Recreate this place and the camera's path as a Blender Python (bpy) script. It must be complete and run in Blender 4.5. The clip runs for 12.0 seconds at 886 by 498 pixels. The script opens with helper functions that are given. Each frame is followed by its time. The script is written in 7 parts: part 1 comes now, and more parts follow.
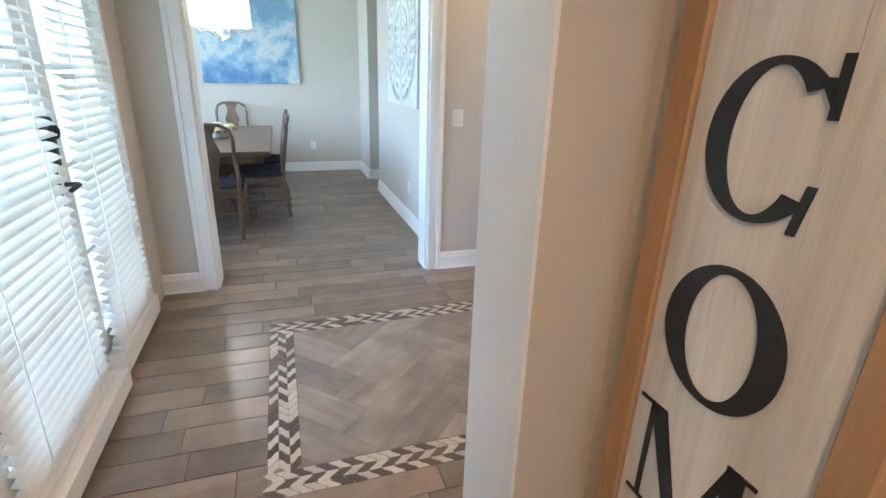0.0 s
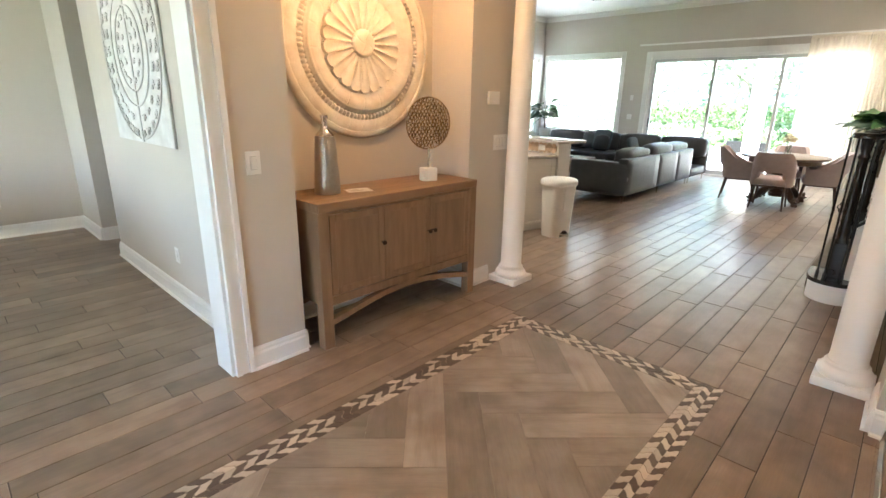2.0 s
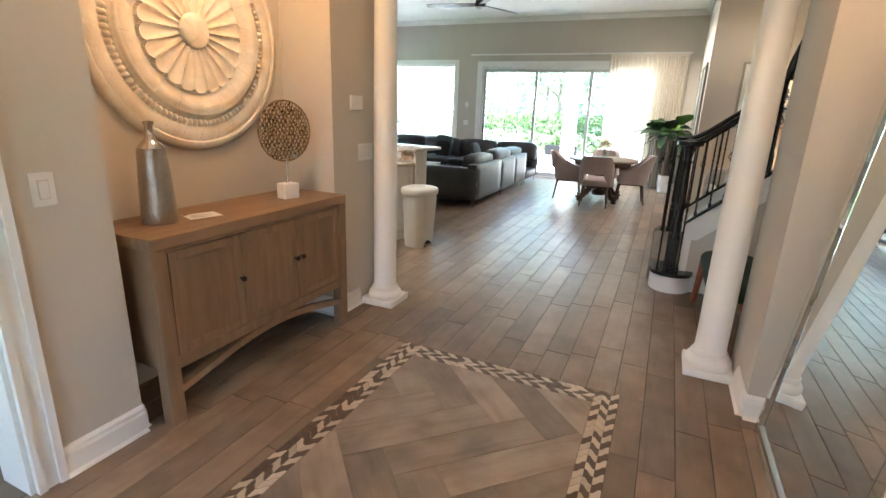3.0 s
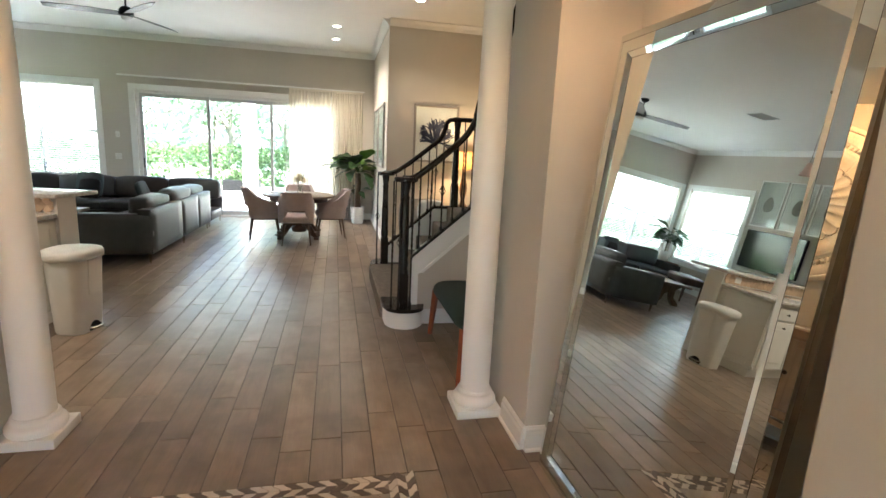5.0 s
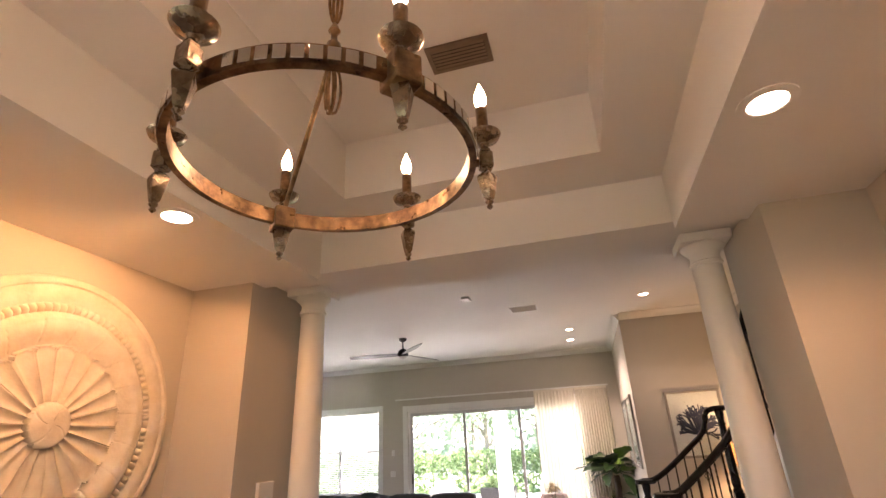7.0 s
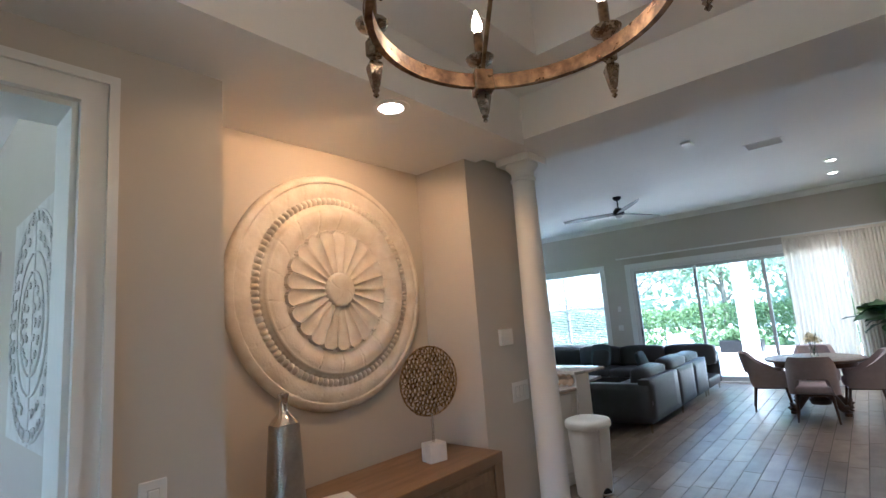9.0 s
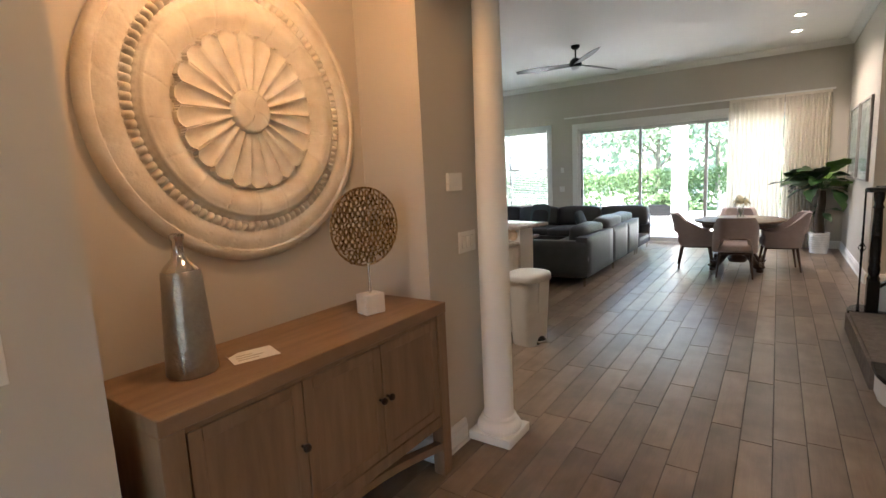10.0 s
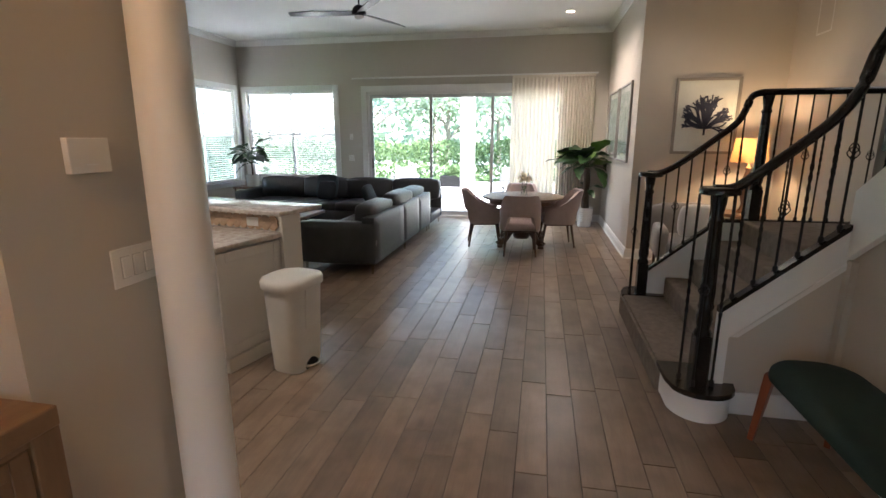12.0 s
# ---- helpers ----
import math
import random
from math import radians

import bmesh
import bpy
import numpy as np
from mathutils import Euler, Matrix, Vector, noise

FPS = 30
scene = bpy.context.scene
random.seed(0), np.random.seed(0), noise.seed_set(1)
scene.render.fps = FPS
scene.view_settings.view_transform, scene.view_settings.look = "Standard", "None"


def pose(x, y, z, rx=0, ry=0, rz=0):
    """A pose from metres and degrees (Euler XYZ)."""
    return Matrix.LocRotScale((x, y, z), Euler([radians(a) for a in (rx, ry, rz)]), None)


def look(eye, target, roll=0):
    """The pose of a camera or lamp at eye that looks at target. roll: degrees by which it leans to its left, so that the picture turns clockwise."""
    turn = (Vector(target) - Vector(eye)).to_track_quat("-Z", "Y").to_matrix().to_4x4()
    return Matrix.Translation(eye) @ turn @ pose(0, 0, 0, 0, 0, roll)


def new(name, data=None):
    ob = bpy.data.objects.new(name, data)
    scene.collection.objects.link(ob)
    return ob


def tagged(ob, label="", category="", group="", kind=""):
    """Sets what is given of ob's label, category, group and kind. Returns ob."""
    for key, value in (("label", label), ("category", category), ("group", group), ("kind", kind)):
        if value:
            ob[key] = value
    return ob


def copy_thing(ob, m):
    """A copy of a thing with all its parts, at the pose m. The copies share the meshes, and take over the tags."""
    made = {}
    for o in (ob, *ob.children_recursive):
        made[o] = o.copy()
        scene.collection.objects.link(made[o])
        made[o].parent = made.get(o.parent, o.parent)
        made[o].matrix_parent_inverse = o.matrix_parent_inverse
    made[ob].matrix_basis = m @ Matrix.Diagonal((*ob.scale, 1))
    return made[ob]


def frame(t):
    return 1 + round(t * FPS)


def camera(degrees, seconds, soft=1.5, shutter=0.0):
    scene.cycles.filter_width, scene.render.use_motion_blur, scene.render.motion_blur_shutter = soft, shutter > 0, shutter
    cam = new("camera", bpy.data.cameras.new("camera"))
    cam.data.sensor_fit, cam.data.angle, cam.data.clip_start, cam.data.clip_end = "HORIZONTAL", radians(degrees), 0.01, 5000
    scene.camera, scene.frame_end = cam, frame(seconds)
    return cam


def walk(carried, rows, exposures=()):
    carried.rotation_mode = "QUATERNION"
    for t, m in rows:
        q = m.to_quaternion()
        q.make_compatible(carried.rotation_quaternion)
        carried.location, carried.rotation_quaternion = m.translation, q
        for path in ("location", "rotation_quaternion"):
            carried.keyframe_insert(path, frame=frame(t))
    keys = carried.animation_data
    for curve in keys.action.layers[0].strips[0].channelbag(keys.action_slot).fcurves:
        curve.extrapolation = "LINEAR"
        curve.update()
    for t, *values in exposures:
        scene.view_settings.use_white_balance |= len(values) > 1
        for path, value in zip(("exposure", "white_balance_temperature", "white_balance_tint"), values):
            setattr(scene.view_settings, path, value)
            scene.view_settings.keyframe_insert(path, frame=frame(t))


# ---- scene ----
cam = camera(84.7, 12.0, 1.5)
PATH = [
    (0, (0.261, 0.195, 1.493), (0.858, 1.983, 0.823), 1.7),
    (0.5, (0.142, 0.397, 1.536), (0.876, 2.145, 0.897), 0.8),
    (1, (0.125, 0.652, 1.53), (1.046, 2.321, 0.921), 0.5),
    (1.5, (0.242, 0.947, 1.541), (1.404, 2.462, 0.946), 0.5),
    (2, (0.339, 1.202, 1.539), (1.727, 2.518, 0.952), 0.9),
    (2.5, (0.436, 1.429, 1.553), (2.014, 2.519, 0.987), 1.3),
    (3, (0.507, 1.647, 1.544), (2.263, 2.427, 0.988), 2.1),
    (3.2, (0.561, 1.753, 1.526), (2.377, 2.386, 0.978), 2.7),
    (4.8, (1.0, 2.064, 1.541), (2.922, 1.729, 1.099), 2.6),
    (5, (1.038, 2.077, 1.552), (2.953, 1.643, 1.173), 2.8),
    (5.5, (1.058, 2.068, 1.606), (2.978, 1.534, 1.436), 2.1),
    (6, (1.038, 2.067, 1.676), (2.993, 1.677, 1.842), 0.8),
    (6.5, (1.009, 2.016, 1.726), (2.942, 2.092, 2.233), -1.5),
    (7, (0.966, 1.952, 1.747), (2.758, 2.427, 2.499), -2.9),
    (7.2, (0.947, 1.929, 1.755), (2.668, 2.553, 2.561), -3.1),
    (8.8, (0.905, 1.92, 1.706), (2.392, 3.189, 2.128), -4.5),
    (9, (0.933, 1.95, 1.691), (2.437, 3.235, 1.984), -4.4),
    (9.5, (1.098, 2.098, 1.617), (2.659, 3.348, 1.578), -3.6),
    (10, (1.255, 2.231, 1.576), (2.884, 3.357, 1.293), -2.8),
    (10.5, (1.493, 2.285, 1.546), (3.193, 3.248, 1.12), -1.9),
    (11, (1.785, 2.282, 1.574), (3.565, 3.067, 1.108), -1.4),
    (11.2, (1.894, 2.285, 1.57), (3.71, 2.991, 1.117), -1.0),
    (11.5, (2.062, 2.327, 1.564), (3.923, 2.901, 1.108), -0.9),
    (12, (2.374, 2.45, 1.606), (4.288, 2.829, 1.165), -0.0),
]
EXPOSURES = [(0, 4.35, 4850, 7), (0.8, 4.2, 5200, 9), (1.5, 4.5, 5730, 10), (2, 4.23, 5930, 10), (2.5, 3.94, 5870, 9), (3.2, 3.99, 5650, 9),
             (5, 3.8, 5950, 8), (5.6, 3.7, 5850, 12), (6.2, 3.48, 6250, 19), (7.2, 3.48, 6850, 29), (8, 3.28, 5900, 16), (8.8, 3.15, 4840, 10),
             (9.1, 3.05, 4940, 10), (9.6, 3.1, 5880, 14), (10.2, 3.35, 5980, 14), (11, 3.55, 6080, 15), (11.5, 3.25, 5980, 15), (12, 3.05, 5880, 15)]
walk(cam, [(t, look(eye, target, roll)) for t, eye, target, roll in PATH], EXPOSURES)

# ---- world and daylight ----
world = bpy.data.worlds.new("world")
scene.world = world
world.use_nodes = True
wnt = world.node_tree
sky = wnt.nodes.new("ShaderNodeTexSky")
sky.sky_type = 'NISHITA'
sky.sun_disc = False
sky.sun_elevation = radians(58)
sky.sun_rotation = radians(215)
wnt.links.new(sky.outputs[0], wnt.nodes["Background"].inputs[0])
wnt.nodes["Background"].inputs[1].default_value = 0.15
sun = new("sun", bpy.data.lights.new("sun", 'SUN'))
sun.data.energy = 5.0
sun.data.angle = radians(0.5)
sun.data.color = (1.0, 0.95, 0.87)
_el, _az = radians(58), radians(215)
_sd = Vector((math.cos(_el) * math.sin(_az), math.cos(_el) * math.cos(_az), math.sin(_el)))
sun.matrix_world = Matrix.Translation((6, 2, 20)) @ (-_sd).to_track_quat('-Z', 'Y').to_matrix().to_4x4()


def area(name, loc, target, sx, sy, watts, color=(1, 1, 1)):
    d = bpy.data.lights.new(name, 'AREA')
    d.shape, d.size, d.size_y, d.energy, d.color = 'RECTANGLE', sx, sy, watts, color
    o = new(name, d)
    o.matrix_world = look(loc, target)
    return o


def bulb(name, loc, watts, color, r=0.02):
    d = bpy.data.lights.new(name, 'POINT')
    d.energy, d.color, d.shadow_soft_size = watts, color, r
    o = new(name, d)
    o.location = loc
    return o


def spot(name, loc, target, watts, color, deg=100, blend=0.6, r=0.05):
    d = bpy.data.lights.new(name, 'SPOT')
    d.energy, d.color, d.spot_size, d.spot_blend, d.shadow_soft_size = watts, color, radians(deg), blend, r
    o = new(name, d)
    o.matrix_world = look(loc, target)
    return o


WARM = (1.0, 0.68, 0.46)
# daylight at the windows; those of the living room stand above the openings, outside
area("front_door_daylight", (-1.3, 2.2, 1.35), (1, 2.2, 1.2), 2.1, 2.4, 0.8, (0.93, 0.96, 1.0))
area("back_window_daylight", (13.35, 7.75, 3.35), (11.2, 7.75, 1.2), 2.2, 1.2, 75, (0.95, 0.98, 1.0))
area("side_window_daylight", (11.2, 9.95, 3.35), (11.2, 7.8, 1.2), 2.0, 1.2, 70, (0.95, 0.98, 1.0))
area("dining_window_daylight", (-2.9, 6.1, 1.7), (0, 6.1, 1.2), 2.6, 1.9, 2.8, (0.9, 0.95, 1.0))
# fill lamp added inside the side room, which has no window
area("study_fill", (1.0, -2.9, 1.6), (1.0, 0, 1.2), 2.0, 1.8, 1.5, (0.95, 0.97, 1.0))
area("slider_daylight", (12.85, 2.45, 1.3), (9, 2.45, 1.2), 1.0, 2.4, 0.9, (0.96, 0.98, 1.0))
# recessed ceiling lamps
spot("hall_can", (0.15, -0.45, 2.86), (0.15, -0.3, 0), 6.5, (1.0, 0.53, 0.20), 120, 0.8)
spot("niche_can_left", (2.45, 3.50, 2.66), (2.45, 4.45, 0), 3.7, (1.0, 0.50, 0.185), 165, 0.25)
spot("niche_can_right", (2.45, 1.27, 2.66), (2.45, 1.0, 0), 2.7, (1.0, 0.54, 0.25), 150, 0.5)
for _i, (_x, _y) in enumerate(((8.16, 0.95), (10.09, 2.06), (11.1, 2.08))):
    spot("living_can", (_x, _y, 3.58), (_x, _y, 0), 4 if _i == 0 else 18, (1.0, 0.82, 0.66), 130, 0.8)
# unseen kitchen spots, added to brighten the peninsula and trash can
for _x, _y in ((4.1, 4.95), (4.1, 6.6)):
    spot("kitchen_fill", (_x, _y, 3.58), (_x, _y, 0), 17, (1.0, 0.84, 0.66), 96, 0.5)
bulb("reading_lamp_bulb", (8.75, 0.05, 1.50), 3.6, (1.0, 0.66, 0.34), 0.05)
bulb("dining_pendant_bulb", (-0.47, 6.2, 2.1), 4, (1.0, 0.85, 0.65), 0.1)

# ---- materials ----


class Nodes:
    def __init__(self, name):
        self.m = bpy.data.materials.new(name)
        self.m.use_nodes = True
        self.t = self.m.node_tree
        self.b = self.t.nodes["Principled BSDF"]

    def n(self, kind, **kw):
        o = self.t.nodes.new(kind)
        for k, v in kw.items():
            o.inputs[k].default_value = v
        return o

    def l(self, a, b):
        self.t.links.new(a, b)


def mat(name, c1, c2=None, rough=0.5, scale=8.0, stretch=(1, 1, 1), metal=0.0, bump=0.15, fine=90.0, rnd=0.0, spec=0.5, contrast=0.5, trans=0.0, sheen=0.0, island=False):
    """Two scales of noise between two colours, a little roughness change, fine relief."""
    k = Nodes(name)
    c2 = c2 or tuple(min(1, c * 0.86) for c in c1)
    tc = k.n("ShaderNodeTexCoord")
    mp = k.n("ShaderNodeMapping", Scale=stretch)
    k.l(tc.outputs["Object"], mp.inputs["Vector"])
    add = mp.outputs[0]
    oi = k.n("ShaderNodeObjectInfo")
    geo = k.n("ShaderNodeNewGeometry")
    rv = geo.outputs["Random Per Island"] if island else oi.outputs["Random"]
    if rnd:
        sh = k.t.nodes.new("ShaderNodeVectorMath")
        sh.operation = 'MULTIPLY_ADD'
        cmb = k.n("ShaderNodeCombineXYZ")
        for i in range(3):
            k.l(rv, cmb.inputs[i])
        k.l(cmb.outputs[0], sh.inputs[0])
        sh.inputs[1].default_value = (37.0, 17.0, 51.0)
        k.l(add, sh.inputs[2])
        add = sh.outputs[0]
    big = k.n("ShaderNodeTexNoise", Scale=scale, Detail=5.0, Roughness=0.6)
    k.l(add, big.inputs["Vector"])
    small = k.n("ShaderNodeTexNoise", Scale=fine, Detail=3.0)
    k.l(add, small.inputs["Vector"])
    mr = k.n("ShaderNodeMapRange")
    mr.inputs[1].default_value, mr.inputs[2].default_value = 0.5 - 0.25 / max(contrast, 0.01) * 0.5, 0.5 + 0.25 / max(contrast, 0.01) * 0.5
    k.l(big.outputs[0], mr.inputs[0])
    mx = k.t.nodes.new("ShaderNodeMix")
    mx.data_type = 'RGBA'
    mx.inputs[6].default_value, mx.inputs[7].default_value = (*c1, 1), (*c2, 1)
    k.l(mr.outputs[0], mx.inputs[0])
    hsv = k.n("ShaderNodeHueSaturation")
    k.l(mx.outputs[2], hsv.inputs["Color"])
    if rnd:
        rr = k.n("ShaderNodeMapRange")
        rr.inputs[3].default_value, rr.inputs[4].default_value = 1 - rnd, 1 + rnd
        k.l(rv, rr.inputs[0])
        k.l(rr.outputs[0], hsv.inputs["Value"])
    k.l(hsv.outputs[0], k.b.inputs["Base Color"])
    ro = k.n("ShaderNodeMapRange")
    ro.inputs[3].default_value, ro.inputs[4].default_value = max(0.02, rough - 0.08), min(1, rough + 0.08)
    k.l(small.outputs[0], ro.inputs[0])
    k.l(ro.outputs[0], k.b.inputs["Roughness"])
    k.b.inputs["Metallic"].default_value = metal
    k.b.inputs["Specular IOR Level"].default_value = spec
    k.b.inputs["Transmission Weight"].default_value = trans
    k.b.inputs["Sheen Weight"].default_value = sheen
    if bump:
        bp = k.n("ShaderNodeBump", Strength=bump, Distance=0.004)
        k.l(small.outputs[0], bp.inputs["Height"])
        k.l(bp.outputs[0], k.b.inputs["Normal"])
    return k.m


def glow(name, color, strength):
    k = Nodes(name)
    k.b.inputs["Base Color"].default_value = (*color, 1)
    k.b.inputs["Emission Color"].default_value = (*color, 1)
    k.b.inputs["Emission Strength"].default_value = strength
    return k.m


M_WALL = mat("wall_paint", (0.56, 0.513, 0.445), (0.53, 0.486, 0.42), 0.75, 1.3, bump=0.06, fine=240)
M_CEIL = mat("ceiling_paint", (0.82, 0.805, 0.775), (0.79, 0.775, 0.745), 0.9, 1.5, bump=0.08, fine=160)
M_TRIM = mat("white_trim_paint", (0.82, 0.81, 0.78), (0.78, 0.77, 0.74), 0.35, 3, bump=0.03, fine=60)
M_GROUT = mat("floor_grout", (0.06, 0.047, 0.038), (0.04, 0.031, 0.025), 0.9, 12)


def plank_material(name, c1, c2, c3, rough, island=False):
    """Wood-look porcelain: long streaks, knots, soft patches, tone changing plank by plank."""
    k = Nodes(name)
    geo, oi, tc = k.n("ShaderNodeNewGeometry"), k.n("ShaderNodeObjectInfo"), k.n("ShaderNodeTexCoord")
    rv = geo.outputs["Random Per Island"] if island else oi.outputs["Random"]
    cmb = k.n("ShaderNodeCombineXYZ")
    for i in range(3):
        k.l(rv, cmb.inputs[i])
    sh = k.t.nodes.new("ShaderNodeVectorMath")
    sh.operation = 'MULTIPLY_ADD'
    sh.inputs[1].default_value = (61.0, 23.0, 9.0)
    k.l(cmb.outputs[0], sh.inputs[0])
    k.l(tc.outputs["Object"], sh.inputs[2])
    mp = k.n("ShaderNodeMapping", Scale=(1.6, 11.0, 1.0))
    k.l(sh.outputs[0], mp.inputs[0])
    streak = k.n("ShaderNodeTexNoise", Scale=1.5, Detail=5.0, Roughness=0.55, Distortion=0.4)
    k.l(mp.outputs[0], streak.inputs["Vector"])
    patch = k.n("ShaderNodeTexNoise", Scale=4.2, Detail=3.0)
    k.l(sh.outputs[0], patch.inputs["Vector"])
    mp2 = k.n("ShaderNodeMapping", Scale=(3.0, 60.0, 1.0))
    k.l(sh.outputs[0], mp2.inputs[0])
    fine = k.n("ShaderNodeTexNoise", Scale=3.0, Detail=4.0)
    k.l(mp2.outputs[0], fine.inputs["Vector"])
    r1 = k.t.nodes.new("ShaderNodeValToRGB")
    e = r1.color_ramp.elements
    e[0].position, e[0].color = 0.30, (*c3, 1)
    e[1].position, e[1].color = 0.68, (*c1, 1)
    mid = e.new(0.47)
    mid.color = (*c2, 1)
    k.l(streak.outputs[0], r1.inputs[0])
    mx = k.t.nodes.new("ShaderNodeMix")
    mx.data_type, mx.blend_type = 'RGBA', 'MULTIPLY'
    mx.inputs[0].default_value = 0.55
    r2 = k.t.nodes.new("ShaderNodeValToRGB")
    r2.color_ramp.elements[0].position, r2.color_ramp.elements[0].color = 0.34, (0.42, 0.37, 0.34, 1)
    r2.color_ramp.elements[1].position, r2.color_ramp.elements[1].color = 0.62, (1.0, 1.0, 1.0, 1)
    k.l(patch.outputs[0], r2.inputs[0])
    k.l(r1.outputs[0], mx.inputs[6])
    k.l(r2.outputs[0], mx.inputs[7])
    mx2 = k.t.nodes.new("ShaderNodeMix")
    mx2.data_type, mx2.blend_type = 'RGBA', 'MULTIPLY'
    mx2.inputs[0].default_value = 0.25
    k.l(mx.outputs[2], mx2.inputs[6])
    k.l(fine.outputs[0], mx2.inputs[7])
    hsv = k.n("ShaderNodeHueSaturation")
    rr = k.n("ShaderNodeMapRange")
    rr.inputs[3].default_value, rr.inputs[4].default_value = 0.70, 1.24
    k.l(rv, rr.inputs[0])
    k.l(rr.outputs[0], hsv.inputs["Value"])
    k.l(mx2.outputs[2], hsv.inputs["Color"])
    k.l(hsv.outputs[0], k.b.inputs["Base Color"])
    ro = k.n("ShaderNodeMapRange")
    ro.inputs[3].default_value, ro.inputs[4].default_value = rough - 0.015, rough + 0.03
    k.l(streak.outputs[0], ro.inputs[0])
    k.l(ro.outputs[0], k.b.inputs["Roughness"])
    bp = k.n("ShaderNodeBump", Strength=0.05, Distance=0.003)
    k.l(fine.outputs[0], bp.inputs["Height"])
    k.l(bp.outputs[0], k.b.inputs["Normal"])
    return k.m


M_PLANK = plank_material("wood_look_tile", (0.310, 0.232, 0.164), (0.282, 0.208, 0.146), (0.238, 0.174, 0.120), 0.30)
M_PLANK_FAR = plank_material("wood_look_tile_field", (0.310, 0.232, 0.164), (0.282, 0.208, 0.146), (0.238, 0.174, 0.120), 0.30, True)

# ---- mesh helpers ----


def box(bm, x0, x1, y0, y1, z0, z1, bevel=0.0, seg=1):
    vs = [bm.verts.new((x, y, z)) for x in (x0, x1) for y in (y0, y1) for z in (z0, z1)]
    idx = ((0, 1, 3, 2), (4, 6, 7, 5), (0, 4, 5, 1), (2, 3, 7, 6), (0, 2, 6, 4), (1, 5, 7, 3))
    fs = [bm.faces.new([vs[i] for i in f]) for f in idx]
    if bevel:
        es = list({e for f in fs for e in f.edges})
        bmesh.ops.bevel(bm, geom=es, offset=bevel, segments=seg, affect='EDGES', profile=0.5)
    return vs


def lathe(bm, profile, seg=24, cx=0.0, cy=0.0, cz=0.0, axis='z', squash=1.0):
    """Turn (radius, height) pairs round an axis."""
    rings = []
    for r, h in profile:
        ring = []
        for i in range(seg):
            a = 2 * math.pi * i / seg
            u, v = r * math.cos(a), r * math.sin(a) * squash
            p = (cx + u, cy + v, cz + h) if axis == 'z' else ((cx + h, cy + u, cz + v) if axis == 'x' else (cx + u, cy + h, cz + v))
            ring.append(bm.verts.new(p))
        rings.append(ring)
    for a, b in zip(rings, rings[1:]):
        for i in range(seg):
            j = (i + 1) % seg
            bm.faces.new((a[i], a[j], b[j], b[i]))
    if profile[0][0] > 1e-5:
        bm.faces.new(rings[0][::-1])
    if profile[-1][0] > 1e-5:
        bm.faces.new(rings[-1])


def tube(bm, pts, r, seg=10, r2=None, flat=1.0):
    """A round (or flattened) bar along points."""
    pts = [Vector(p) for p in pts]
    n = len(pts)
    rings = []
    up = Vector((0, 0, 1))
    for i, p in enumerate(pts):
        d = (pts[min(i + 1, n - 1)] - pts[max(i - 1, 0)]).normalized()
        ref = up if abs(d.z) < 0.95 else Vector((1, 0, 0))
        s = d.cross(ref).normalized()
        w = s.cross(d).normalized()
        rad = r if r2 is None else r + (r2 - r) * i / (n - 1)
        rings.append([bm.verts.new(p + s * rad * math.cos(2 * math.pi * k / seg) + w * rad * flat * math.sin(2 * math.pi * k / seg)) for k in range(seg)])
    for a, b in zip(rings, rings[1:]):
        for i in range(seg):
            j = (i + 1) % seg
            bm.faces.new((a[i], a[j], b[j], b[i]))
    bm.faces.new(rings[0][::-1])
    bm.faces.new(rings[-1])


def prism(bm, outline, z0, z1, axis='z'):
    """Extrude a flat outline between two levels along an axis."""
    def at(u, v, h):
        return (u, v, h) if axis == 'z' else ((h, u, v) if axis == 'x' else (u, h, v))
    a = [bm.verts.new(at(u, v, z0)) for u, v in outline]
    b = [bm.verts.new(at(u, v, z1)) for u, v in outline]
    n = len(outline)
    bm.faces.new(a[::-1])
    bm.faces.new(b)
    for i in range(n):
        j = (i + 1) % n
        bm.faces.new((a[i], a[j], b[j], b[i]))


def clip(poly, x0, x1, y0, y1):
    for axis, lim, keep in ((0, x0, 1), (0, x1, -1), (1, y0, 1), (1, y1, -1)):
        out = []
        for i in range(len(poly)):
            a, b = poly[i], poly[(i + 1) % len(poly)]
            ia, ib = (a[axis] - lim) * keep >= 0, (b[axis] - lim) * keep >= 0
            if ia:
                out.append(a)
            if ia != ib:
                u = (lim - a[axis]) / (b[axis] - a[axis])
                out.append((a[0] + (b[0] - a[0]) * u, a[1] + (b[1] - a[1]) * u))
        poly = out
        if len(poly) < 3:
            return []
    return poly


def poly_area(p):
    return abs(sum(p[i][0] * p[(i + 1) % len(p)][1] - p[(i + 1) % len(p)][0] * p[i][1] for i in range(len(p)))) / 2


def finish(bm, name, material, smooth=None):
    bmesh.ops.recalc_face_normals(bm, faces=bm.faces)
    me = bpy.data.meshes.new(name)
    bm.to_mesh(me)
    bm.free()
    me.materials.append(material)
    if smooth:
        for p in me.polygons:
            p.use_smooth = True
        me.set_sharp_from_angle(angle=radians(smooth))
    return me


def part(name, bm, material, parent=None, label="", smooth=None, at=None):
    ob = new(name, finish(bm, name, material, smooth))
    if parent is not None:
        ob.parent = parent
    if at is not None:
        ob.matrix_basis = at
    if label:
        ob["label"] = label
    return ob


def B():
    return bmesh.new()


def bx(name, dims, material, parent=None, label="", bevel=0.0, at=None, seg=1):
    bm = B()
    box(bm, *dims, bevel=bevel, seg=seg)
    return part(name, bm, material, parent, label, at=at, smooth=35 if bevel else None)


